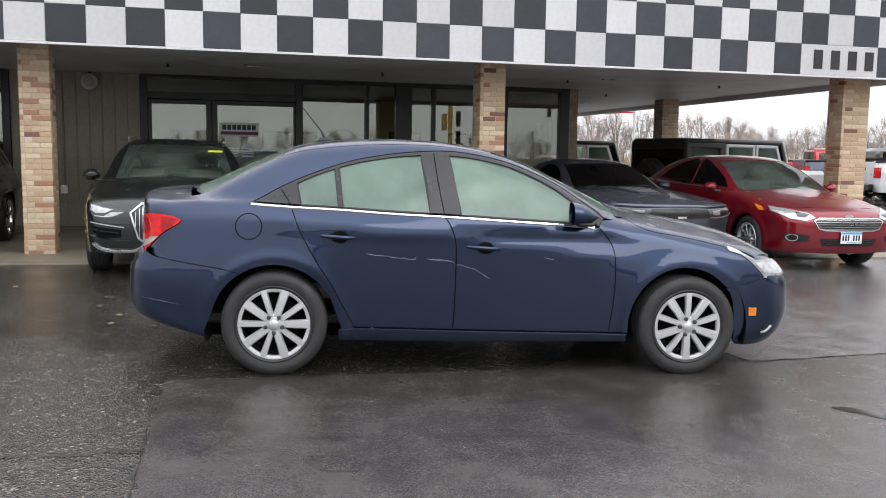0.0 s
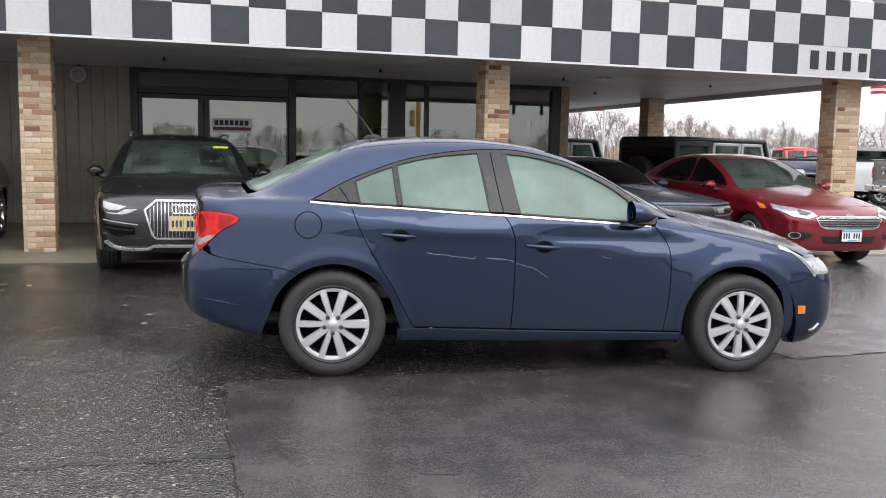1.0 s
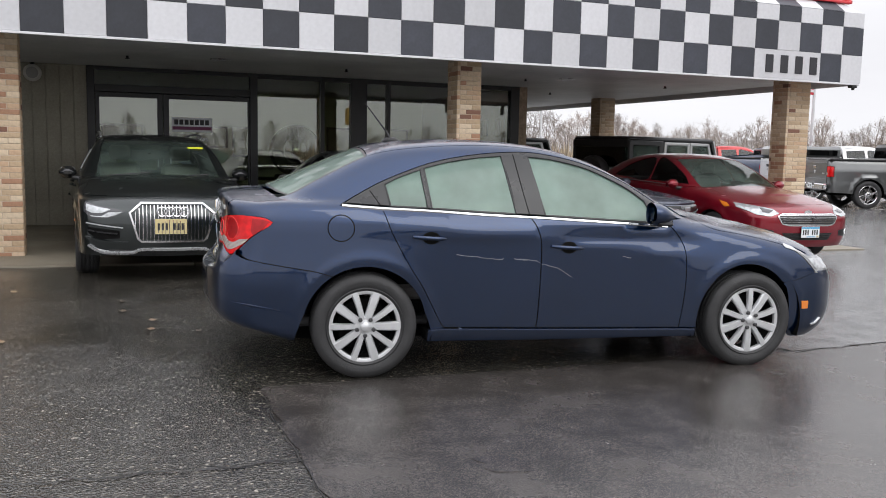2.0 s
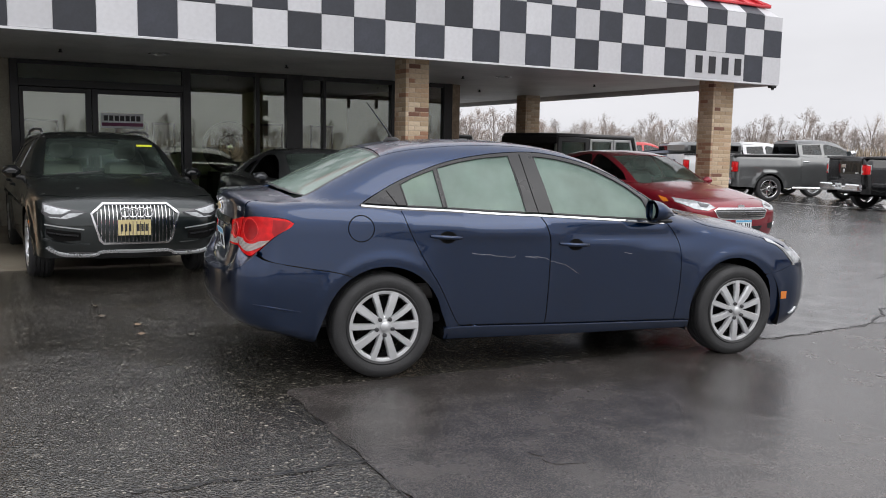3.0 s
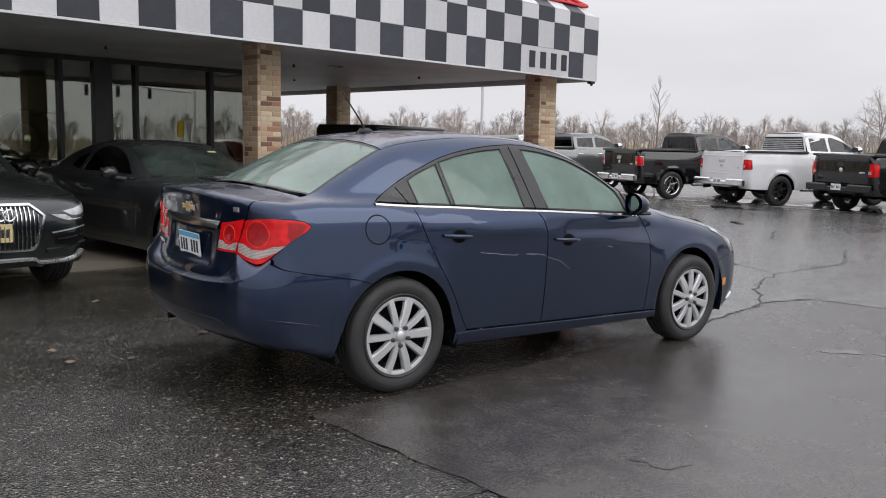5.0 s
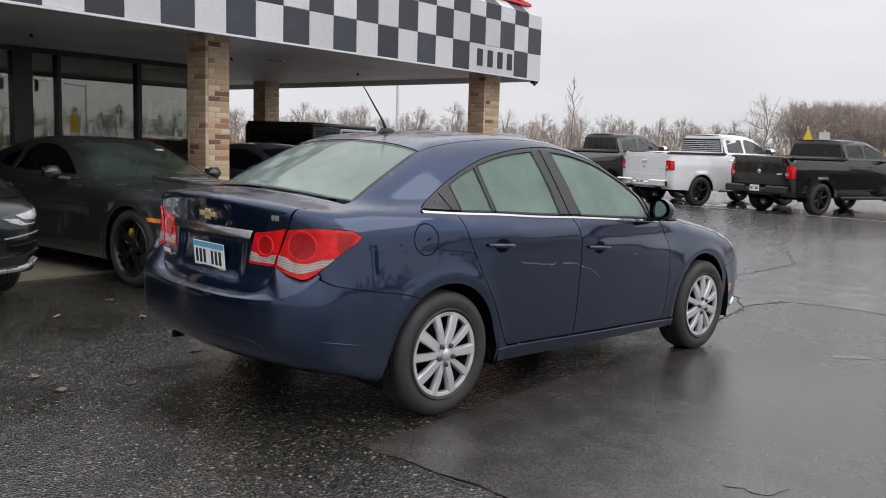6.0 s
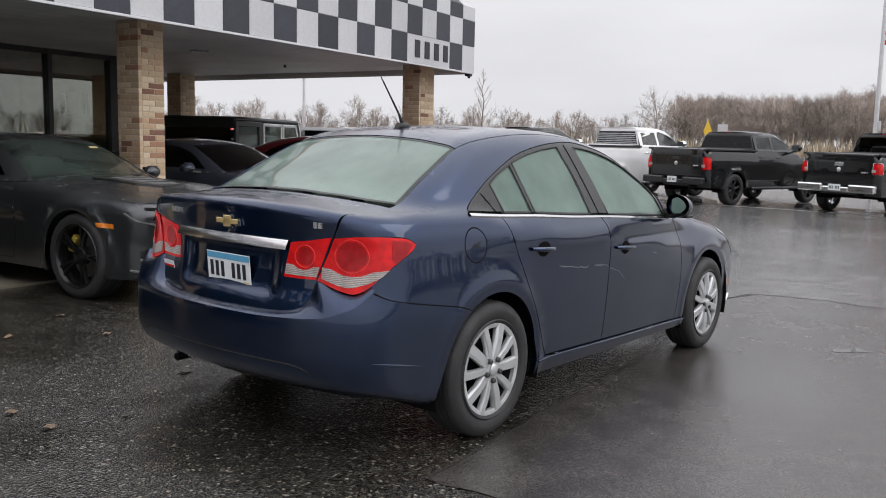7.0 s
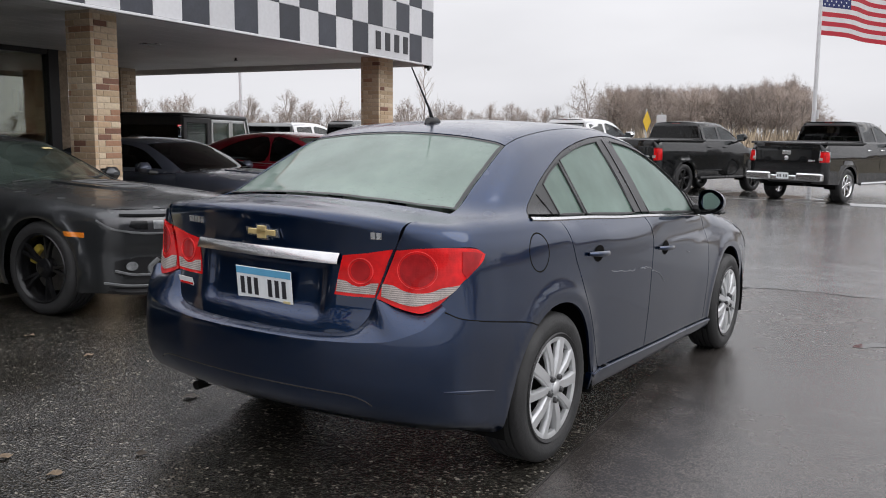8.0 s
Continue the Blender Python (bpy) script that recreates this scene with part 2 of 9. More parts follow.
M_LENS_RED = lens_mat("red_lens", (0.62, 0.006, 0.008))
M_LENS_DEEP = lens_mat("deep_red_lens", (0.36, 0.006, 0.009))
M_LENS_RIM = lens_mat("red_lens_rim", (0.80, 0.06, 0.06))
M_LENS_CLEAR = lens_mat("clear_lens", (0.37, 0.325, 0.305), stripe=0.38)
M_HEADLAMP = mat("headlamp_reflector", (0.50, 0.52, 0.53), 0.2, 0.5, var=0.4, scale=22, coat=1.0)
M_LAMP_CLEAR = mat("clear_headlamp", (0.24, 0.25, 0.26), 0.25, 0.2, var=0.4, scale=24, coat=1.0)
M_LAMP_DARK = mat("headlamp_bezel", (0.05, 0.05, 0.055), 0.2, 0.3, var=0.2, scale=20, coat=1.0)

from mathutils import geometry

# ---- building helpers ----
def gz(x, y):
    """Height of the lot, which falls gently away from the shop front."""
    return 0.011 + 0.1 * np.tanh((y - 5) / 8) - 0.1 * np.tanh((x - 1.8) / 8)


class Mesh:
    """Collects corners and faces."""

    def __init__(self):
        self.v, self.f, self.m = [], [], []

    def add(self, verts, faces, mi=0):
        o = len(self.v)
        self.v.extend(tuple(p) for p in verts)
        self.f.extend(tuple(i + o for i in f) for f in faces)
        self.m.extend([mi] * len(faces))
        return self

    def box(self, x0, x1, y0, y1, z0, z1, bev=0.0, mi=0, m=None):
        if bev <= 0:
            v = [(x, y, z) for z in (z0, z1) for y in (y0, y1) for x in (x0, x1)]
            f = [(0, 2, 3, 1), (4, 5, 7, 6), (0, 1, 5, 4), (2, 6, 7, 3), (0, 4, 6, 2), (1, 3, 7, 5)]
        else:
            b = min(bev, abs(x1 - x0) / 2.01, abs(y1 - y0) / 2.01, abs(z1 - z0) / 2.01)
            v, idx = [], {}
            for i, x in enumerate((x0, x1)):
                for j, y in enumerate((y0, y1)):
                    for k, z in enumerate((z0, z1)):
                        sx, sy, sz = (1 - 2 * i) * b, (1 - 2 * j) * b, (1 - 2 * k) * b
                        for a, p in enumerate(((x, y + sy, z + sz), (x + sx, y, z + sz), (x + sx, y + sy, z))):
                            idx[i, j, k, a] = len(v)
                            v.append(p)
            f = []
            for i in (0, 1):
                f.append([idx[i, 0, 0, 0], idx[i, 1, 0, 0], idx[i, 1, 1, 0], idx[i, 0, 1, 0]])
                f.append([idx[0, i, 0, 1], idx[1, i, 0, 1], idx[1, i, 1, 1], idx[0, i, 1, 1]])
                f.append([idx[0, 0, i, 2], idx[1, 0, i, 2], idx[1, 1, i, 2], idx[0, 1, i, 2]])
            for i in (0, 1):
                for j in (0, 1):
                    f.append([idx[i, j, 0, 0], idx[i, j, 1, 0], idx[i, j, 1, 1], idx[i, j, 0, 1]])
                    f.append([idx[i, 0, j, 0], idx[i, 1, j, 0], idx[i, 1, j, 2], idx[i, 0, j, 2]])
                    f.append([idx[0, i, j, 1], idx[1, i, j, 1], idx[1, i, j, 2], idx[0, i, j, 2]])
                    for k in (0, 1):
                        f.append([idx[i, j, k, 0], idx[i, j, k, 1], idx[i, j, k, 2]])
            c = np.mean(v, axis=0)
            va = np.array(v)
            g = []
            for q in f:
                nn = np.cross(va[q[1]] - va[q[0]], va[q[2]] - va[q[0]])
                g.append(q if nn @ (va[q].mean(0) - c) > 0 else q[::-1])
            f = g
        if m is not None:
            v = [m @ Vector(p) for p in v]
        return self.add(v, f, mi)

    def tube(self, pts, r, n=8, mi=0, cap=True):
        """A round bar along pts; r is one radius or one a point."""
        pts = [Vector(p) for p in pts]
        rr = list(r) if isinstance(r, (list, tuple)) else [r] * len(pts)
        v, f = [], []
        ref = None
        for i, p in enumerate(pts):
            d = (pts[min(i + 1, len(pts) - 1)] - pts[max(i - 1, 0)]).normalized()
            if ref is None:
                ref = d.cross(Vector((0, 0, 1)) if abs(d.z) < 0.9 else Vector((1, 0, 0))).normalized()
            a = (ref - d * ref.dot(d)).normalized()
            ref = a
            b = d.cross(a)
            for k in range(n):
                t = 2 * math.pi * k / n
                v.append(p + (a * math.cos(t) + b * math.sin(t)) * rr[i])
        for i in range(len(pts) - 1):
            for k in range(n):
                f.append((i * n + k, i * n + (k + 1) % n, (i + 1) * n + (k + 1) % n, (i + 1) * n + k))
        if cap:
            f.append(tuple(range(n))[::-1])
            f.append(tuple(range((len(pts) - 1) * n, len(pts) * n)))
        return self.add(v, f, mi)

    def lathe(self, prof, n=48, mi=0, closed=False, m=None):
        """Turns a profile of (radius, y) about the y axis."""
        v, f, k = [], [], len(prof)
        for i in range(n):
            t = 2 * math.pi * i / n
            v += [(r * math.cos(t), y, r * math.sin(t)) for r, y in prof]
        for i in range(n):
            j = (i + 1) % n
            for a in range(k if closed else k - 1):
                b = (a + 1) % k
                f.append((i * k + a, i * k + b, j * k + b, j * k + a))
        if m is not None:
            v = [m @ Vector(p) for p in v]
        return self.add(v, f, mi)

    def prism(self, poly, d0, d1, axis="y", mi=0, m=None):
        """A flat outline pushed out along an axis; the outline is (x, z) for y, (y, z) for x, (x, y) for z."""
        put = {"y": lambda a, b, d: (a, d, b), "x": lambda a, b, d: (d, a, b), "z": lambda a, b, d: (a, b, d)}[axis]
        k = len(poly)
        v = [put(a, b, d0) for a, b in poly] + [put(a, b, d1) for a, b in poly]
        f = [tuple(range(k)), tuple(range(2 * k - 1, k - 1, -1))]
        f += [(i, i + k, (i + 1) % k + k, (i + 1) % k) for i in range(k)]
        if m is not None:
            v = [m @ Vector(p) for p in v]
        return self.add(v, f, mi)

    def data(self, name, mats, smooth=False):
        me = bpy.data.meshes.new(name)
        me.from_pydata(self.v, [], self.f)
        for m in (mats if isinstance(mats, (list, tuple)) else [mats]):
            me.materials.append(m)
        if any(self.m):
            me.polygons.foreach_set("material_index", self.m)
        bm = bmesh.new()
        bm.from_mesh(me)
        bmesh.ops.recalc_face_normals(bm, faces=bm.faces)
        bm.to_mesh(me)
        bm.free()
        if smooth:
            me.polygons.foreach_set("use_smooth", [True] * len(me.polygons))
            me.set_sharp_from_angle(angle=radians(38))
        me.update()
        return me


def part(name, mesh, material, parent=None, label="", smooth=False):
    """Links a mesh as one object under a thing or a part."""
    me = mesh.data(name, material, smooth) if isinstance(mesh, Mesh) else mesh
    ob = new(name, me)
    if parent is not None:
        ob.parent = parent
    return tagged(ob, label)


def thing(name, m, label, category, group=""):
    ob = new(name)
    ob.empty_display_size = 0.2
    ob.matrix_world = m
    return tagged(ob, label, category, group)


def structure(name, mesh, material, label, category="", smooth=False):
    return tagged(part(name, mesh, material, None, label, smooth), "", category or name.split("_")[0], "", "structure")


def catmull(pts, n=6):
    """A smooth line through pts."""
    p = np.array(pts, float)
    if len(p) < 3:
        return [tuple(a) for a in np.linspace(p[0], p[-1], n + 1)]
    e = np.vstack([2 * p[0] - p[1], p, 2 * p[-1] - p[-2]])
    out = []
    for i in range(1, len(e) - 2):
        a, b, c, d = e[i - 1], e[i], e[i + 1], e[i + 2]
        for t in np.arange(n) / n:
            out.append(0.5 * (2 * b + (c - a) * t + (2 * a - 5 * b + 4 * c - d) * t * t + (3 * b - a - 3 * c + d) * t ** 3))
    out.append(p[-1])
    return [tuple(a) for a in out]


def profile(*pairs):
    """A smooth function through (x, value) pairs, flat past its ends, with no overshoot."""
    x, y = np.array([p[0] for p in pairs], float), np.array([p[1] for p in pairs], float)
    h, dl = np.diff(x), np.diff(y) / np.diff(x)
    s = np.zeros(len(x))
    for i in range(1, len(x) - 1):
        if dl[i - 1] * dl[i] > 0:
            w1, w2 = 2 * h[i] + h[i - 1], h[i] + 2 * h[i - 1]
            s[i] = (w1 + w2) / (w1 / dl[i - 1] + w2 / dl[i])
    s[0], s[-1] = dl[0], dl[-1]

    def f(q):
        q = np.clip(np.asarray(q, float), x[0], x[-1])
        i = np.clip(np.searchsorted(x, q) - 1, 0, len(x) - 2)
        t = (q - x[i]) / h[i]
        return ((1 + 2 * t) * (1 - t) ** 2 * y[i] + t * (1 - t) ** 2 * h[i] * s[i] + t * t * (3 - 2 * t) * y[i + 1] + t * t * (t - 1) * h[i] * s[i + 1])
    return f


def smax(a, b, k):
    h = np.maximum(k - np.abs(a - b), 0) / k
    return np.maximum(a, b) + h * h * k / 4


def smin(a, b, k):
    return -smax(-a, -b, k)


def softplus(a, k):
    return k * np.logaddexp(0, a / k)


class Shell:
    """A car body as one closed form, with x ahead of the rear axle, y to the left and z up from the ground. Panels are outlines laid on it."""

    def __init__(self, F, qr, qf, yr=0.42, rr=0.45, zfan=None, R=0.4):
        self.F, self.qr, self.qf, self.yr, self.rr, self.R = F, qr, qf, yr, rr, R
        self.zfan = zfan or (lambda q: np.full_like(np.asarray(q, float), 1.2))

    def trace(self, o, d, far=2.4, level=0.0):
        """The outermost place where each ray meets the form."""
        o, d = np.atleast_2d(o).astype(float), np.atleast_2d(d).astype(float)
        ts = np.linspace(far, 0.0, 60)
        lo, hi = np.zeros(len(o)), np.zeros(len(o))
        found = np.zeros(len(o), bool)
        for a, b in zip(ts[:-1], ts[1:]):
            p = o + d * b
            inside = (self.F(p[:, 0], p[:, 1], p[:, 2]) < level) & ~found
            lo[inside], hi[inside] = b, a
            found |= inside
        for _ in range(22):
            mid = (lo + hi) / 2
            p = o + d * mid[:, None]
            ins = self.F(p[:, 0], p[:, 1], p[:, 2]) < level
            lo, hi = np.where(ins, mid, lo), np.where(ins, hi, mid)
        return o + d * lo[:, None]

    def rays(self, uv):
        q, v = uv[:, 0], uv[:, 1]
        ox, oy = np.clip(q, self.qr, self.qf), np.full(len(q), -self.yr)
        dx, dy = np.zeros(len(q)), -np.ones(len(q))
        for sgn, lim in ((-1, self.qr), (1, self.qf)):
            over = sgn * (q - lim)
            a = np.clip(over / self.rr, 0, math.pi / 2)
            use = over > 0
            dx = np.where(use, sgn * np.sin(a), dx)
            dy = np.where(use, -np.cos(a), dy)
            oy = np.where(use, oy + np.maximum(over - self.rr * math.pi / 2, 0), oy)
        z0 = self.zfan(q)
        phi = np.clip((v - z0) / self.R, 0, math.pi / 2)
        extra = np.maximum((v - z0) - self.R * math.pi / 2, 0)
        oz = np.minimum(v, z0)
        o = np.stack([ox - dx * extra, oy - dy * extra, oz], 1)
        d = np.stack([dx * np.cos(phi), dy * np.cos(phi), np.sin(phi)], 1)
        return o, d

    def uv(self, p):
        """Where a place on the form lies in the unrolled side."""
        x, y, z = p
        if self.qr <= x <= self.qf:
            q, rho = x, -self.yr - y
        else:
            sgn, lim = (-1, self.qr) if x < self.qr else (1, self.qf)
            if y < -self.yr:
                a = math.atan2(sgn * (x - lim), -self.yr - y)
                q, rho = lim + sgn * a * self.rr, math.hypot(x - lim, y + self.yr)
            else:
                q, rho = lim + sgn * (math.pi / 2 * self.rr + y + self.yr), abs(x - lim)
        z0 = float(self.zfan(np.array([q]))[0])
        if z <= z0:
            return q, z
        if rho > 0:
            return q, z0 + self.R * math.atan2(z - z0, rho)
        return q, z0 + self.R * math.pi / 2 - rho

    def side(self, pts, n=6, smooth=True):
        """Side-view points (x, z) to unrolled ones."""
        pts = catmull(pts, n) if smooth else [tuple(p) for p in pts]
        hit = self.trace([(x, -0.05, z) for x, z in pts], [(0, -1, 0)] * len(pts))
        return [self.uv(p) for p in hit]

    def rear(self, pts, n=6, smooth=True, sgn=-1):
        """Rear-view points (y, z) to unrolled ones."""
        pts = catmull(pts, n) if smooth else [tuple(p) for p in pts]
        hit = self.trace([(self.qr if sgn < 0 else self.qf, y, z) for y, z in pts], [(sgn, 0, 0)] * len(pts))
        return [self.uv(p) for p in hit]

    def top(self, pts, z=0.6, n=6, smooth=True):
        """Plan-view points (x, y) to unrolled ones."""
        pts = catmull(pts, n) if smooth else [tuple(p) for p in pts]
        hit = self.trace([(x, y, z) for x, y in pts], [(0, 0, 1)] * len(pts))
        return [self.uv(p) for p in hit]

    def normal(self, p, e=0.002):
        g = np.stack([self.F(p[:, 0] + e * a, p[:, 1] + e * b, p[:, 2] + e * c) - self.F(p[:, 0] - e * a, p[:, 1] - e * b, p[:, 2] - e * c)
                      for a, b, c in ((1, 0, 0), (0, 1, 0), (0, 0, 1))], 1)
        return g / np.maximum(np.linalg.norm(g, axis=1), 1e-9)[:, None]

    def panel(self, name, poly, material, parent, label="", holes=(), step=0.05, gap=0.0025, lift=0.0, depth=0.014, rays=None, mirror=False, slim=0.012):
        """A pressed panel: an outline (and holes) in the unrolled side, laid on the form at a lift, with turned-in edges."""
        loops = [inset(poly, gap)] + [inset(h, -gap) for h in holes]
        loops = [densify(lp, step * 0.6, slim) for lp in loops]
        pts, edges = [], []
        for lp in loops:
            s = len(pts)
            pts += lp
            edges += [(s + i, s + (i + 1) % len(lp)) for i in range(len(lp))]
        nb = len(pts)
        arr = np.array(pts)
        lo, hi = arr.min(0), arr.max(0)
        gx, gy = np.arange(lo[0] + step / 2, hi[0], step), np.arange(lo[1] + step / 2, hi[1], step)
        if len(gx) and len(gy):
            G = np.array(np.meshgrid(gx, gy)).reshape(2, -1).T
            keep = inside(G, loops)
            near = np.array([np.min(np.sum((arr[:nb] - g) ** 2, 1)) > (step * 0.42) ** 2 for g in G])
            pts = pts + [tuple(g) for g in G[keep & near]]
        vo, _, fo, *_ = geometry.delaunay_2d_cdt([Vector(p) for p in pts], edges, [], 0, 1e-6)
        uvs = np.array([tuple(v) for v in vo])
        tri = np.array([f for f in fo if len(f) == 3])
        tri = tri[inside(uvs[tri].mean(1), loops)]
        o, d = (rays or self.rays)(uvs)
        P = self.trace(o, d)
        N = self.normal(P)
        P = P + N * lift
        a, b, c = P[tri[:, 0]], P[tri[:, 1]], P[tri[:, 2]]
        flip = np.sum(np.cross(b - a, c - a) * N[tri[:, 0]], 1) < 0
        tri[flip] = tri[flip][:, ::-1]
        verts, norms, faces = [tuple(p) for p in P], [tuple(v) for v in N], [tuple(int(i) for i in t) for t in tri]
        if depth > 0:
            count = {}
            for t in faces:
                for i in range(3):
                    e = (t[i], t[(i + 1) % 3])
                    count[frozenset(e)] = None if frozenset(e) in count else e
            rim = {}
            border = [e for e in count.values() if e]
            for e in border:
                for i in e:
                    if i not in rim:
                        rim[i] = len(verts)
                        verts += [tuple(P[i]), tuple(P[i] - N[i] * depth)]
            side = {i: np.zeros(3) for i in rim}
            for i, j in border:
                nn = np.cross(P[j] - P[i], N[i])
                nn = nn / max(np.linalg.norm(nn), 1e-9)
                side[i] += nn
                side[j] += nn
            for i in rim:
                sn = tuple(side[i] / max(np.linalg.norm(side[i]), 1e-9))
                norms += [sn, sn]
            faces += [(rim[j], rim[i], rim[i] + 1, rim[j] + 1) for i, j in border]
        me = bpy.data.meshes.new(name)
        me.from_pydata(verts, [], faces)
        me.materials.append(material)
        me.polygons.foreach_set("use_smooth", [True] * len(me.polygons))
        me.normals_split_custom_set_from_vertices(norms)
        me.update()
        ob = part(name, me, None, parent, label)
        if mirror:
            other = part(name, me, None, parent, label)
            other.scale = (1, -1, 1)
            return ob, other
        return ob

    def strip(self, name, line, width, material, parent, label="", lift=0.004, thick=0.006, mirror=False, rays=None):
        """A raised band of that width along a line in the unrolled side."""
        p = np.array(line)
        t = np.gradient(p, axis=0)
        t /= np.maximum(np.linalg.norm(t, axis=1), 1e-9)[:, None]
        nn = np.stack([-t[:, 1], t[:, 0]], 1) * (np.asarray(width).reshape(-1, 1) if np.ndim(width) else width) / 2
        lay = []
        for s in (-1, -0.6, 0, 0.6, 1):
            o, d = (rays or self.rays)(p + nn * s)
            P = self.trace(o, d)
            N = self.normal(P)
            lay.append(P + N * (lift - thick if abs(s) == 1 else lift))
        k, m = len(p), Mesh()
        v = [tuple(q) for row in lay for q in row]
        m.add(v, [(r * k + i, r * k + i + 1, (r + 1) * k + i + 1, (r + 1) * k + i) for r in range(4) for i in range(k - 1)])
        me = m.data(name, material, True)
        ob = part(name, me, None, parent, label)
        if mirror:
            other = part(name, me, None, parent, label)
            other.scale = (1, -1, 1)
        return ob


def inset(loop, g):
    """A closed outline shrunk by g (grown where g is negative)."""
    p = np.array(loop, float)
    keep = [i for i in range(len(p)) if np.linalg.norm(p[i] - p[i - 1]) > 1e-5]
    p = p[keep]
    if g == 0:
        return [tuple(a) for a in p]
    area = np.sum(p[:, 0] * np.roll(p[:, 1], -1) - np.roll(p[:, 0], -1) * p[:, 1])
    a, b = p - np.roll(p, 1, 0), np.roll(p, -1, 0) - p
    a /= np.linalg.norm(a, axis=1)[:, None]
    b /= np.linalg.norm(b, axis=1)[:, None]
    n = np.stack([-(a + b)[:, 1], (a + b)[:, 0]], 1)
    n /= np.maximum(np.linalg.norm(n, axis=1), 0.3)[:, None]
    return [tuple(q) for q in p + n * g * (1 if area > 0 else -1)]


def densify(loop, step, slim):
    out = []
    for i, a in enumerate(loop):
        b = loop[(i + 1) % len(loop)]
        a, b = np.array(a), np.array(b)
        k = max(1, int(np.ceil(np.linalg.norm(b - a) / step)))
        out += [tuple(a + (b - a) * j / k) for j in range(k)]
    return out


def inside(pts, loops):
    """Which points lie within the outlines (even-odd)."""
    pts = np.asarray(pts)
    odd = np.zeros(len(pts), bool)
    for lp in loops:
        p = np.array(lp)
        a, b = p, np.roll(p, -1, 0)
        for (x0, y0), (x1, y1) in zip(a, b):
            if y0 == y1:
                continue
            cross = (pts[:, 1] < y0) != (pts[:, 1] < y1)
            odd ^= cross & (pts[:, 0] < (x1 - x0) * (pts[:, 1] - y0) / (y1 - y0) + x0)
    return odd


def arc(cx, cz, rx, rz, a0, a1, n=24):
    """Points of an ellipse from angle a0 to a1, in degrees; 0 is ahead, 90 is up."""
    return [(cx + rx * math.cos(radians(a)), cz + rz * math.sin(radians(a))) for a in np.linspace(a0, a1, n)]


def stand(x, y, heading, wheelbase=2.7):
    """The pose of a vehicle whose rear axle's middle stands over (x, y) and which points along heading, in degrees."""
    a = radians(heading)
    x1, y1 = x + wheelbase * math.cos(a), y + wheelbase * math.sin(a)
    z0, z1 = float(gz(x, y)), float(gz(x1, y1))
    l0, l1 = float(gz(x - math.sin(a) * 0.7, y + math.cos(a) * 0.7)), float(gz(x + math.sin(a) * 0.7, y - math.cos(a) * 0.7))
    ex = Vector((math.cos(a) * wheelbase, math.sin(a) * wheelbase, z1 - z0)).normalized()
    ey = Vector((-math.sin(a) * 1.4, math.cos(a) * 1.4, l0 - l1)).normalized()
    ez = ex.cross(ey).normalized()
    ey = ez.cross(ex)
    return Matrix((( ex.x, ey.x, ez.x, x), (ex.y, ey.y, ez.y, y), (ex.z, ey.z, ez.z, z0), (0, 0, 0, 1)))

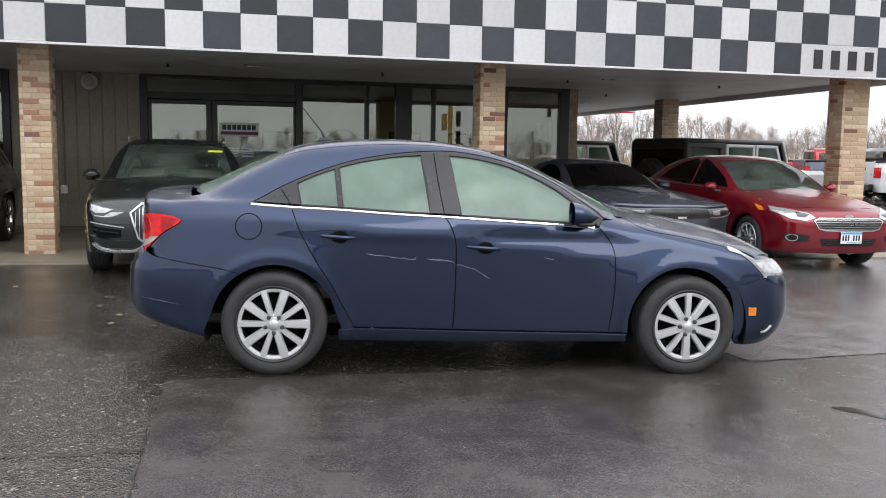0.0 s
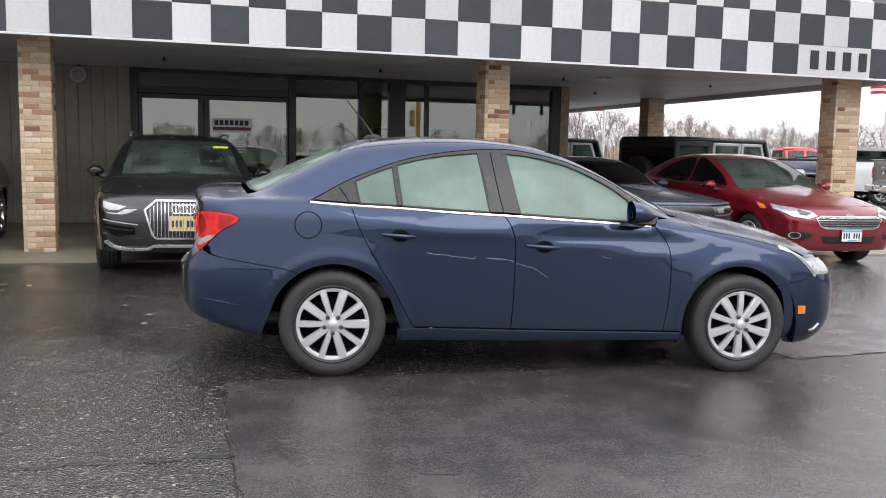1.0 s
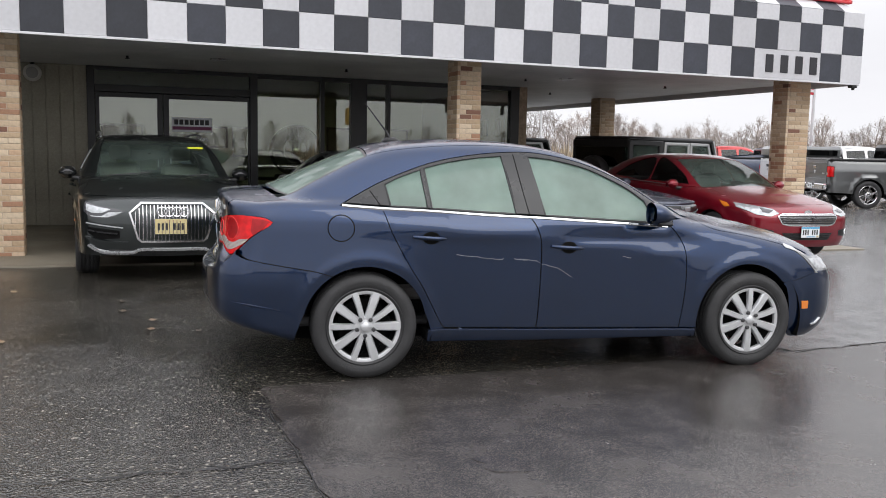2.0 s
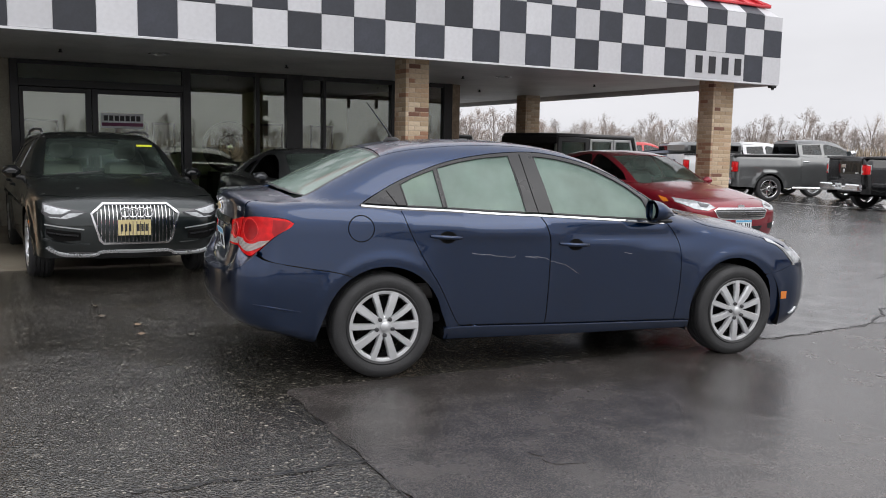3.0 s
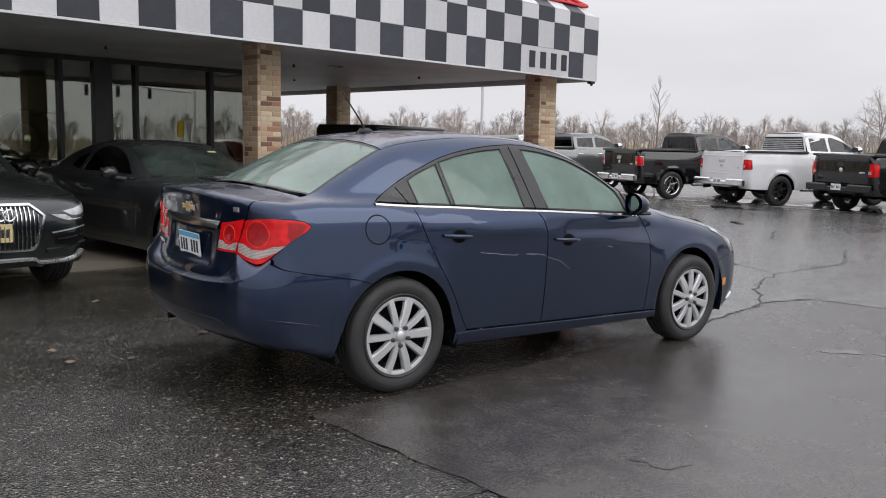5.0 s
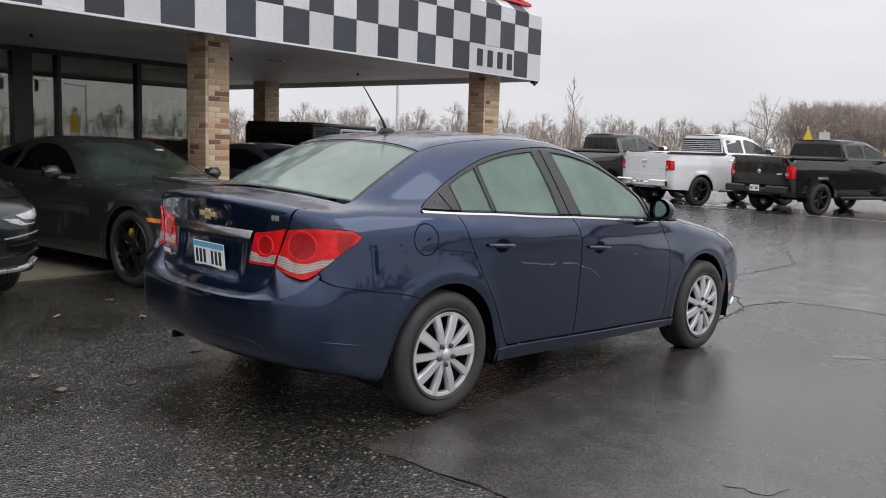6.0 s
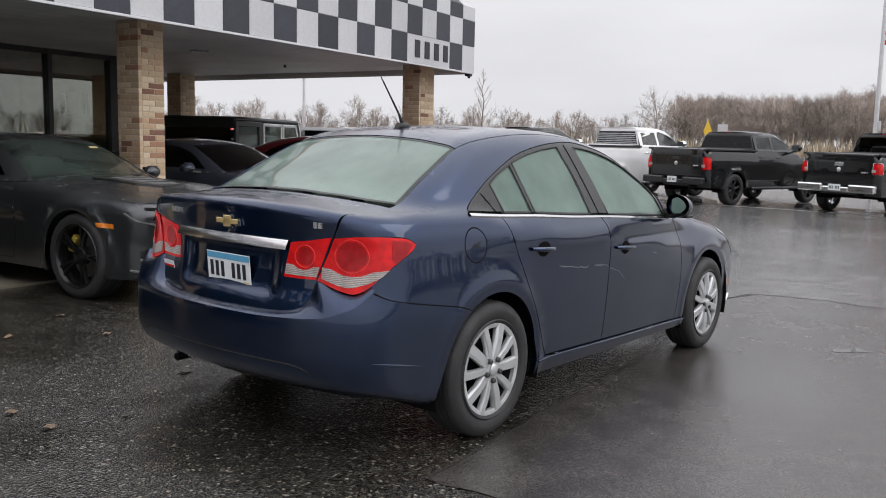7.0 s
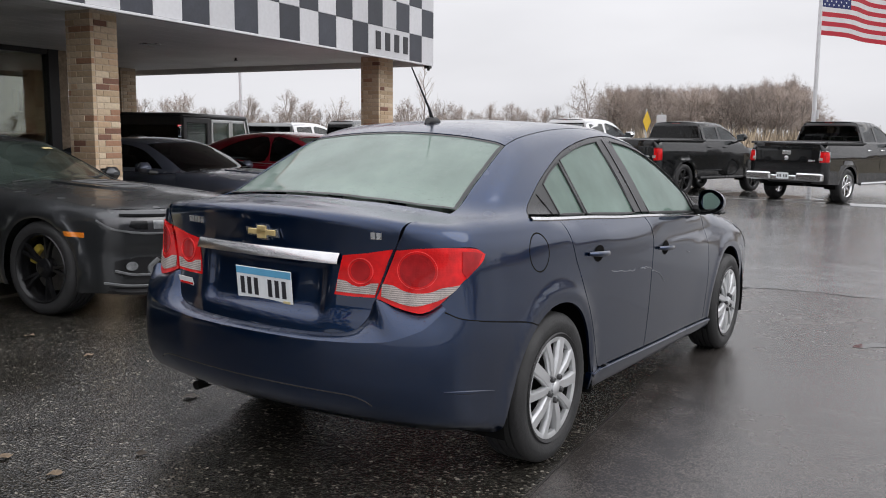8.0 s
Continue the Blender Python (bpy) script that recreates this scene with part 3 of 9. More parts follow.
# ---- ground ----
def wet_asphalt(name, color, grain, rough, puddle, relief, bright=0.0, film=0.5):
    """Wet tarmac: dark stones in a darker binder, a water film that gathers in patches."""
    m = bpy.data.materials.new(name)
    m.use_nodes = True
    n, l = m.node_tree.nodes, m.node_tree.links
    b = n["Principled BSDF"]
    tc = n.new("ShaderNodeTexCoord")

    def noise_tex(scale, detail=4.0, kind="ShaderNodeTexNoise"):
        t = n.new(kind)
        t.inputs["Scale"].default_value = scale
        if kind == "ShaderNodeTexNoise":
            t.inputs["Detail"].default_value = detail
        l.new(tc.outputs["Object"], t.inputs["Vector"])
        return t

    def remap(sock, a, z, lo, hi):
        k = n.new("ShaderNodeMapRange")
        for i, q in enumerate((a, z, lo, hi)):
            k.inputs[i + 1].default_value = q
        l.new(sock, k.inputs[0])
        return k.outputs[0]

    def math2(op, a, c):
        k = n.new("ShaderNodeMath")
        k.operation = op
        for i, q in enumerate((a, c)):
            if isinstance(q, float):
                k.inputs[i].default_value = q
            else:
                l.new(q, k.inputs[i])
        return k.outputs[0]
    stones = noise_tex(grain, kind="ShaderNodeTexVoronoi")
    sep = n.new("ShaderNodeSeparateColor")
    l.new(stones.outputs["Color"], sep.inputs[0])
    big, mid = noise_tex(0.55, 6.0), noise_tex(4.0, 5.0)
    wet = remap(big.outputs["Fac"], 0.50 - puddle, 0.66 - puddle, 0, 1)
    # bright specks: pale stones, with wet glints painted into the same colour
    tone = math2("MULTIPLY", math2("MULTIPLY", remap(sep.outputs[0], 0, 1, *((0.0, 2.5) if bright else (0.5, 1.5))), remap(sep.outputs[1], 0.86, 1.0, 1.0, 5.0 if bright else 1.2)), remap(mid.outputs["Fac"], 0.3, 0.7, 0.75, 1.25))
    tone = math2("MULTIPLY", tone, remap(big.outputs["Fac"], 0.3, 0.7, 1.15, 0.85))
    sc = n.new("ShaderNodeVectorMath")
    sc.operation = "SCALE"
    sc.inputs[0].default_value = color
    l.new(tone, sc.inputs["Scale"])
    l.new(sc.outputs[0], b.inputs["Base Color"])
    r = math2("MULTIPLY", remap(mid.outputs["Fac"], 0.3, 0.7, rough * 0.8, rough * 1.2), remap(wet, 0, 1, *((1.25, 0.55) if bright else (1.08, 0.88))))
    l.new(r, b.inputs["Roughness"])
    b.inputs["Specular IOR Level"].default_value = bright or film
    bp = n.new("ShaderNodeBump")
    bp.inputs["Distance"].default_value = 0.008
    h = math2("ADD", stones.outputs["Distance"], math2("MULTIPLY", mid.outputs["Fac"], 1.5))
    l.new(h, bp.inputs["Height"])
    l.new(remap(wet, 0, 1, relief, relief * (0.25 if bright else 0.75)), bp.inputs["Strength"])
    l.new(bp.outputs["Normal"], b.inputs["Normal"])
    return m


M_ASPHALT = wet_asphalt("wet_coarse_asphalt", (0.025, 0.0230, 0.0195), 78, 0.11, 0.02, 0.62, 1.0)
M_LOT = wet_asphalt("wet_worn_asphalt", (0.115, 0.113, 0.112), 120, 0.16, 0.08, 0.20, 0.0, 0.6)
M_PATCH = wet_asphalt("wet_smooth_asphalt", (0.056, 0.050, 0.0465), 160, 0.235, 0.06, 0.14, 0.0, 0.60)
M_GRASS = mat("dead_grass_field", (0.14, 0.115, 0.07), 0.95, 0, var=0.35, scale=0.4, fine=0.3, fscale=5, bump=0.6, bscale=6, bdist=0.1)
M_CONCRETE = mat("worn_concrete", (0.25, 0.22, 0.17), 0.55, 0, var=0.25, scale=1.2, fine=0.12, fscale=60, bump=0.2, bscale=80, rvar=0.15)
M_LINE = mat("worn_white_line", (0.42, 0.42, 0.40), 0.5, 0, var=0.45, scale=14, fine=0.3, fscale=60)
M_CRACK = mat("crack_tar", (0.008, 0.008, 0.008), 0.5, 0, var=0.2)

near = np.arange(-14, 34.1, 0.75)
ax_x = np.concatenate([[-900, -500, -250, -130, -70, -45, -28, -20], near, [37, 42, 50, 65, 90, 140, 250, 500, 900]])
ax_y = np.concatenate([[-900, -500, -250, -130, -70, -45, -28, -20], near, [37, 42, 50, 65, 90, 140, 250, 500, 900]])
gm = Mesh()
gv = [(x, y, float(gz(x, y))) for y in ax_y for x in ax_x]
nx = len(ax_x)
for j in range(len(ax_y) - 1):
    for i in range(nx - 1):
        cx, cy = (ax_x[i] + ax_x[i + 1]) / 2, (ax_y[j] + ax_y[j + 1]) / 2
        lot = -60 < cx < 33 and -40 < cy < 42
        gm.f.append((j * nx + i, j * nx + i + 1, (j + 1) * nx + i + 1, (j + 1) * nx + i))
        gm.m.append(0 if lot else 1)
gm.v = gv
ground = structure("ground", gm, [M_ASPHALT, M_GRASS], "wet dark grey asphalt car park running out to dead grass", "ground", True)


def laid(name, outline, material, label, category, lift=0.004, step=0.6):
    """A thin sheet on the lot with that outline."""
    lp = densify(outline, step, 0)
    arr = np.array(lp)
    lo, hi = arr.min(0), arr.max(0)
    G = np.array(np.meshgrid(np.arange(lo[0] + step / 2, hi[0], step), np.arange(lo[1] + step / 2, hi[1], step))).reshape(2, -1).T
    pts = list(lp) + ([tuple(g) for g in G[inside(G, [lp])]] if len(G) else [])
    vo, _, fo, *_ = geometry.delaunay_2d_cdt([Vector(p) for p in pts], [(i, (i + 1) % len(lp)) for i in range(len(lp))], [], 0, 1e-6)
    uvs = np.array([tuple(v) for v in vo])
    tri = np.array([f for f in fo if len(f) == 3])
    tri = tri[inside(uvs[tri].mean(1), [lp])]
    m = Mesh()
    m.add([(x, y, float(gz(x, y)) + lift) for x, y in uvs], [tuple(int(i) for i in t) for t in tri])
    return structure(name, m, material, label, category, True)


def ragged(pts, amp, step=0.12, seed=1):
    """A line with small random wanderings."""
    rng = random.Random(seed)
    out = densify(pts, step, 0)[:-max(1, int(np.ceil(np.linalg.norm(np.array(pts[0]) - np.array(pts[-1])) / step)))] + [tuple(pts[-1])]
    return [(x + rng.uniform(-amp, amp), y + rng.uniform(-amp, amp)) for x, y in out]


patch_edge = ragged([(-0.30, -12), (-0.26, 3.0), (-0.23, 3.7), (-0.22, 4.4), (-0.21, 5.38), (0.6, 5.36), (2.0, 5.33), (3.8, 5.29), (4.3, 5.31), (5.0, 5.36), (5.28, 5.40), (5.92, 5.20), (6.02, 4.6), (5.93, 4.2), (5.9, -12)], 0.014)
lot_edge = ragged([(3.8, 5.31), (4.3, 5.33), (5.0, 5.38), (5.28, 5.42), (5.94, 5.22), (6.04, 4.6), (5.95, 4.2), (5.92, -12), (5.9, -30), (32.5, -30), (32.5, 41), (10.62, 41), (10.62, 10.66), (3.0, 10.66), (3.4, 8.0), (3.6, 6.5)], 0.012, 0.3, 3)
laid("asphalt_lot", lot_edge, M_LOT, "old pale grey wet asphalt of the open lot", "pavement", 0.004, 1.0)
laid("asphalt_patch", patch_edge, M_PATCH, "smooth dark wet resurfaced asphalt patch", "pavement", 0.005, 0.8)


def crack(pts, width, seed, name="crack"):
    """A tarred crack that wanders along pts."""
    line = ragged(pts, width * 1.4, 0.10, seed)
    rng = random.Random(seed + 9)
    m = Mesh()
    p = np.array(line)
    t = np.gradient(p, axis=0)
    t /= np.linalg.norm(t, axis=1)[:, None]
    nn = np.stack([-t[:, 1], t[:, 0]], 1)
    v, f = [], []
    for i in range(len(p)):
        w = width * rng.uniform(0.3, 1.0)
        for s in (-1, 1):
            x, y = p[i] + nn[i] * w * s / 2
            v.append((x, y, float(gz(x, y)) + 0.0085))
    for i in range(len(p) - 1):
        f.append((2 * i, 2 * i + 1, 2 * i + 3, 2 * i + 2))
    m.add(v, f)
    return structure(name, m, M_CRACK, "dark open crack in the wet asphalt", "crack")


crack([(3.8, 5.29), (4.3, 5.31), (5.0, 5.36), (5.28, 5.40), (5.92, 5.20), (6.02, 4.6), (5.93, 4.2)], 0.022, 4)
crack([(5.28, 5.40), (6.2, 5.9), (7.5, 6.2), (9.2, 6.0), (11.0, 6.6)], 0.03, 5)
crack([(7.5, 6.2), (8.0, 7.2), (9.5, 7.9)], 0.025, 6)
crack([(11.5, 8.0), (13.0, 8.6), (15.0, 8.2)], 0.035, 7)
crack([(-0.23, 5.36), (0.6, 5.34), (2.0, 5.31)], 0.005, 8)
crack([(-0.24, 4.9), (-0.235, 4.0), (-0.26, 3.0)], 0.006, 9)
crack([(-3.0, 4.32), (-1.2, 4.20), (-0.74, 4.17), (-0.22, 4.15)], 0.016, 10)
M_WATER = mat("standing_water", (0.040, 0.037, 0.034), 0.05, 0, var=0.1, scale=2)


M_DAMP = wet_asphalt("damp_hollow", (0.054, 0.048, 0.045), 160, 0.17, 0.06, 0.12, 0.0, 0.60)


def puddle(cx, cy, rx, ry, turn, seed, film=None):
    rng = random.Random(seed)
    k = [rng.uniform(0.55, 1.25) for _ in range(11)]
    pts = []
    for i in range(44):
        a = 2 * math.pi * i / 44
        f = i / 4
        r = k[int(f) % 11] * (1 - f % 1) + k[(int(f) + 1) % 11] * (f % 1)
        u, v = rx * r * math.cos(a), ry * r * math.sin(a)
        pts.append((cx + u * math.cos(turn) - v * math.sin(turn), cy + u * math.sin(turn) + v * math.cos(turn)))
    return laid("puddle", pts, film or M_WATER, "shallow puddle of rain water on asphalt", "puddle", 0.0075, 0.5)


puddle(3.70, 4.10, 0.07, 0.17, 0.7, 3)
puddle(3.86, 3.86, 0.05, 0.10, 0.2, 31)
puddle(0.63, 3.83, 0.13, 0.09, -0.6, 5, M_DAMP)
puddle(13.9, 10.8, 0.55, 0.14, 0.9, 6)
puddle(14.0, 9.8, 0.5, 0.12, 0.7, 7)
puddle(18.3, 12.2, 0.9, 0.4, 1.4, 8)
puddle(21.5, 13.0, 1.8, 0.8, 1.2, 9)
puddle(21.4, 9.9, 1.8, 0.9, 1.3, 10)
puddle(21.5, 6.6, 1.9, 0.8, 1.3, 11)
puddle(21.6, 16.6, 1.8, 0.8, 1.3, 12)
puddle(19.6, 4.0, 1.2, 0.5, 1.3, 13)
puddle(6.4, 3.3, 0.22, 0.14, 0.4, 14)
laid("parking_line", [(20.35, 19.5), (20.45, 19.5), (19.75, 4.0), (19.65, 4.0)], M_LINE, "worn white painted line at the row of parked trucks", "line", 0.006, 1.0)
apron = Mesh()
for i in range(-4, 4):
    x0, x1 = i * 3.0, i * 3.0 + 2.985
    if x0 > 10:
        continue
    for y0, y1 in ((10.68, 13.1), (13.115, 15.6)):
        x1c = min(x1, 10.5)
        zs = [float(gz(a, b)) + 0.022 for a, b in ((x0, y0), (x1c, y0), (x1c, y1), (x0, y1))]
        apron.add([(x0, y0, zs[0] - 0.1), (x1c, y0, zs[1] - 0.1), (x1c, y1, zs[2] - 0.1), (x0, y1, zs[3] - 0.1), (x0, y0, zs[0]), (x1c, y0, zs[1]), (x1c, y1, zs[2]), (x0, y1, zs[3])],
                  [(4, 5, 6, 7), (0, 1, 5, 4), (1, 2, 6, 5), (2, 3, 7, 6), (3, 0, 4, 7)])
structure("pavement_apron", apron, M_CONCRETE, "stained tan concrete apron in slabs under the canopy", "pavement")
rng = random.Random(21)
M_LEAF = mat("wet_fallen_leaf", (0.15, 0.10, 0.055), 0.5, 0, var=0.3, scale=30, objrand=0.4)
for i in range(15):
    x, y = rng.uniform(-2.6, 1.2), rng.uniform(6.8, 9.6)
    a, s = rng.uniform(0, 6.28), rng.uniform(0.02, 0.045)
    m = Mesh()
    pts = [(s * math.cos(t) * (1.5 if k % 2 else 0.9), s * 0.7 * math.sin(t), 0.006 + 0.006 * (k % 3)) for k, t in enumerate(np.linspace(0, 5.6, 8))]
    m.add([(0, 0, 0.012)] + pts, [(0, k + 1, (k + 1) % 8 + 1) for k in range(8)])
    lf = part("leaf", m, M_LEAF, None, "small wet brown fallen leaf on the asphalt")
    tagged(lf, "", "leaf", "fallen leaves")
    lf.matrix_world = pose(x, y, float(gz(x, y)) + 0.003, 0, 0, math.degrees(a))

# ---- the shop and its canopy ----
M_SIDING = mat("olive_board_siding", (0.33, 0.31, 0.25), 0.75, 0, var=0.15, scale=2.5, fine=0.12, fscale=40, bump=0.3, bscale=50)
M_SOFFIT = mat("white_soffit_panel", (0.66, 0.665, 0.66), 0.5, 0, var=0.14, scale=1.2, fine=0.04)
M_FASCIA_W = mat("white_fascia_panel", (0.59, 0.59, 0.61), 0.45, 0, var=0.06, scale=1.5, fine=0.05, fscale=20, objrand=0.05)
M_FASCIA_B = mat("black_fascia_panel", (0.029, 0.032, 0.043), 0.45, 0, var=0.2, scale=3, fine=0.12, fscale=30, objrand=0.15)
M_REDROOF = mat("red_metal_roof", (0.55, 0.03, 0.04), 0.4, 0.0, var=0.12, scale=2)
M_FRAME = mat("black_aluminium_frame", (0.014, 0.014, 0.015), 0.35, 0.2, var=0.2, scale=6)
M_SHOPGLASS = glass_mat("shop_window_glass", (0.82, 0.87, 0.74), 0.0, ior=1.55, boost=0.10)
M_ROOMWALL = mat("room_plaster", (0.72, 0.73, 0.60), 0.9, 0, var=0.1, scale=1.0)
M_ROOMFLOOR = mat("room_carpet", (0.12, 0.11, 0.095), 0.95, 0, var=0.2, scale=5)
M_MORTAR = mat("mortar", (0.52, 0.42, 0.32), 0.9, 0, var=0.15, scale=20, bump=0.3, bscale=150)

YF, ZF = 15.65, 2.74          # shop front and soffit height
# front wall: siding in upright boards, from the shop front to the west
wall = Mesh()
wall.box(-3.16, -1.14, YF, YF + 0.15, -0.05, ZF)
wall.box(-14.0, -6.2, YF, YF + 0.15, -0.05, ZF)
wall.box(-6.2, -3.16, YF, YF + 0.15, -0.05, 0.55)
wall_front = structure("wall_front", wall, M_SIDING, "olive grey vertical board siding wall", "wall")
board = Mesh()
board.box(-0.098, 0.098, -0.016, 0.0, 0.06, ZF - 0.004, 0.006)
board_me = board.data("board", M_SIDING)
for i in range(10):
    b = part("board", board_me, None, wall_front)
    b.location = (-3.06 + i * 0.2026, YF, 0)
wall_e = Mesh()
wall_e.box(6.68, 6.86, YF - 0.02, 25.0, -0.05, 1.80)
wall_e.box(6.68, 6.86, YF - 0.02, 25.0, 2.15, ZF)
ye = YF - 0.02
for y0, y1 in ((15.74, 15.99), (16.47, 16.68), (17.02, 17.30), (25.0, 25.0)):
    wall_e.box(6.68, 6.86, ye, y0, 1.80, 2.15)
    ye = y1
structure("wall_east", wall_e, mat("buff_brick_wall", (0.36, 0.28, 0.20), 0.85, 0, var=0.25, scale=6, fine=0.25, fscale=25, bump=0.4, bscale=30), "buff brick end wall of the shop", "wall")
for y0, y1 in ((15.74, 15.99), (16.47, 16.68), (17.02, 17.30)):
    p = Mesh()
    p.box(6.76, 6.768, y0 - 0.01, y1 + 0.01, 1.79, 2.16)
    structure("window_end", p, glass_mat("end_window_glass", (0.75, 0.77, 0.75), 0.0), "small clear window in the end wall", "window")
room = Mesh()
room.box(-6.3, 6.68, 21.0, 21.1, 0, 2.74)
room.box(-6.4, -6.3, YF + 0.15, 21.0, 0, 2.74)
room.box(-14, -6.4, 25.0, 25.1, 0, 2.74)
structure("wall_room", room, M_ROOMWALL, "dim beige back wall inside the shop", "wall")
fl = Mesh()
fl.box(-6.3, 6.68, YF, 21.0, 0.05, 0.115)
structure("floor", fl, M_ROOMFLOOR, "dark carpet floor inside the shop", "floor")
ce = Mesh()
ce.box(-14, 6.86, YF + 0.15, 25.1, ZF, ZF + 0.2)
structure("ceiling", ce, M_ROOMWALL, "dim ceiling of the shop", "ceiling")
# soffit in long strips
so = Mesh()
y = 11.05
while y < 25.0:
    x1 = 10.36
    so.box(-14.0, x1, y, min(y + 0.297, 25.0), ZF, ZF + 0.05, 0.006)
    y += 0.30
so.box(-14.0, 10.36, 11.05, 25.0, ZF + 0.012, ZF + 0.06)
structure("ceiling_canopy", so, M_SOFFIT, "white metal soffit strips under the canopy", "ceiling")
# fascia
SQ, X0 = 0.4375, -1.775
fas = Mesh()
fas.box(-9.0, 10.42, 10.975, 11.05, 2.665, 3.78)
fas.box(10.37, 10.42, 11.05, 25.0, 2.665, 3.78)
fas.add([(-9, 10.975, 3.78), (10.42, 10.975, 3.78), (10.20, 11.22, 3.98), (-9, 11.22, 3.98)], [(0, 1, 2, 3)])
fas.add([(10.42, 10.975, 3.78), (10.42, 25, 3.78), (10.20, 25, 3.98), (10.20, 11.22, 3.98)], [(0, 1, 2, 3)])
fascia = structure("wall_fascia", fas, M_FASCIA_W, "black and white chequered canopy fascia", "fascia")
rows = [(2.672, 3.103), (3.108, 3.543), (3.548, 3.778)]
sq_me = {}
for r, (z0, z1) in enumerate(rows):
    for c in (0, 1):
        q = Mesh()
        q.box(0.002, SQ - 0.002, -0.012, 0.0, z0, z1, 0.003)
        sq_me[r, c] = q.data("square_panel", M_FASCIA_B if c == 0 else M_FASCIA_W)
for c in (0, 1):
    q = Mesh()
    q.prism([(-0.005, 3.782), (0.24, 3.978), (0.24, 3.985), (-0.012, 3.784)], 0.002, SQ - 0.002, "x")
    sq_me[3, c] = q.data("square_panel", M_FASCIA_B if c == 0 else M_FASCIA_W)
for k in range(-16, 28):
    for r in range(4):
        dark = (k + (r if r < 3 else 2)) % 2 == 0
        if r == 0 and 23 <= k <= 25:
            continue
        if r == 3 and k == 27:
            continue
        s = part("square_panel", sq_me[r, 0 if dark else 1], None, fascia)
        s.location = (X0 + k * SQ, 10.975, 0)
numplate = Mesh()
numplate.box(X0 + 23 * SQ + 0.002, X0 + 26 * SQ - 0.002, 10.961, 10.975, 2.672, 3.103, 0.003)
part("number_board", numplate, M_FASCIA_W, fascia)
for i in range(4):
    b = Mesh()
    b.box(8.50 + i * 0.292, 8.50 + i * 0.292 + 0.15, 10.949, 10.961, 2.76, 3.03, 0.004)
    part("number_bar", b, M_INK, fascia, "plain dark raised bar")
trim = Mesh()
trim.box(-9.0, 10.43, 10.945, 10.99, 2.640, 2.668, 0.004)
trim.box(10.41, 10.43, 10.99, 25.0, 2.640, 2.668, 0.004)
part("bottom_trim", trim, M_FASCIA_W, fascia, "white metal edge trim")
drip = Mesh()
drip.box(-9.0, 10.40, 10.99, 11.02, 2.642, 2.662, 0.002)
part("drip_edge", drip, M_FRAME, fascia)
spout = Mesh()
spout.box(10.30, 10.42, 10.96, 11.06, 2.60, 2.645, 0.012)
spout.tube([(10.36, 11.0, 2.61), (10.36, 11.0, 2.565)], [0.03, 0.022], 8)
part("drip_spout", spout, M_FRAME, fascia)
roof = Mesh()
roof.add([(-9, 11.16, 3.96), (10.32, 11.16, 3.96), (8.6, 13.2, 5.2), (-9, 13.2, 5.2)], [(0, 1, 2, 3)])
roof.add([(10.32, 11.16, 3.96), (10.32, 25, 3.96), (8.6, 23, 5.2), (8.6, 13.2, 5.2)], [(0, 1, 2, 3)])
roof.add([(-9, 13.2, 5.2), (8.6, 13.2, 5.2), (8.6, 23, 5.2), (-9, 23, 5.2)], [(0, 1, 2, 3)])
for k in range(46):
    x = 10.2 - k * 0.42
    yb, zb = (11.16, 3.965)
    x2 = min(x, 8.6)
    t = 1.0
    roof.box(-0.012, 0.012, 0.0, 2.39, 0.0, 0.035, 0, 0, pose(x, yb, zb, math.degrees(math.atan2(1.24, 2.04)), 0, 0) if x < 8.6 else pose(x, yb, zb, math.degrees(math.atan2(1.24, 2.04)), 0, 0) @ Matrix.Diagonal((1, max(0.06, (10.32 - x) / 1.72), 1, 1)))
roof.box(-9, 10.36, 11.12, 11.20, 3.945, 3.985, 0.008)
roof.tube([(10.35, 11.13, 3.97), (8.6, 13.2, 5.21)], 0.03, 6)
structure("roof", roof, M_REDROOF, "red standing-seam metal mansard roof", "roof")
# soffit lamps and nozzles
M_LAMPGLASS = mat("lamp_glass_off", (0.30, 0.30, 0.29), 0.3, 0, var=0.1)


def soffit_lamp(x, y):
    th = thing("soffit_lamp", pose(x, y, ZF), "round recessed lamp set in the white soffit, switched off", "lamp", "soffit lamps")
    ring = Mesh()
    ring.lathe([(0.11, 0.0), (0.15, 0.0), (0.155, 0.008), (0.15, 0.014), (0.11, 0.012)], 28, 0, True, pose(0, 0, 0, -90))
    part("ring", ring, M_SATIN, th, "", True)
    g = Mesh()
    g.lathe([(0.0, 0.004), (0.11, 0.004)], 28, 0, False, pose(0, 0, 0, -90))
    part("lens", g, M_LAMPGLASS, th)


for x, y in ((0.69, 13.49), (6.52, 13.55), (-5.2, 13.5), (8.6, 19.5)):
    soffit_lamp(x, y)
for x, y in ((-0.58, 13.74), (2.72, 13.95), (5.91, 13.89), (8.8, 13.86), (7.9, 16.6)):
    th = thing("soffit_nozzle", pose(x, y, ZF), "small dark sprinkler nozzle under the soffit", "nozzle", "soffit nozzles")
    m = Mesh()
    m.tube([(0, 0, 0), (0, 0, -0.035)], 0.018, 8)
    m.tube([(0, 0, -0.035), (0, 0, -0.045)], 0.03, 8)
    part("body", m, M_FRAME, th)

# ---- shop front: frame, doors and panes ----
sf = Mesh()
sf.box(-1.14, 6.68, YF - 0.03, YF + 0.08, 0.02, 0.10, 0.004)
shop = structure("window_shopfront", sf, M_FRAME, "black aluminium shop window frame", "window")


def bar(name, *b):
    q = Mesh()
    q.box(*b)
    part(name, q, M_FRAME, shop)


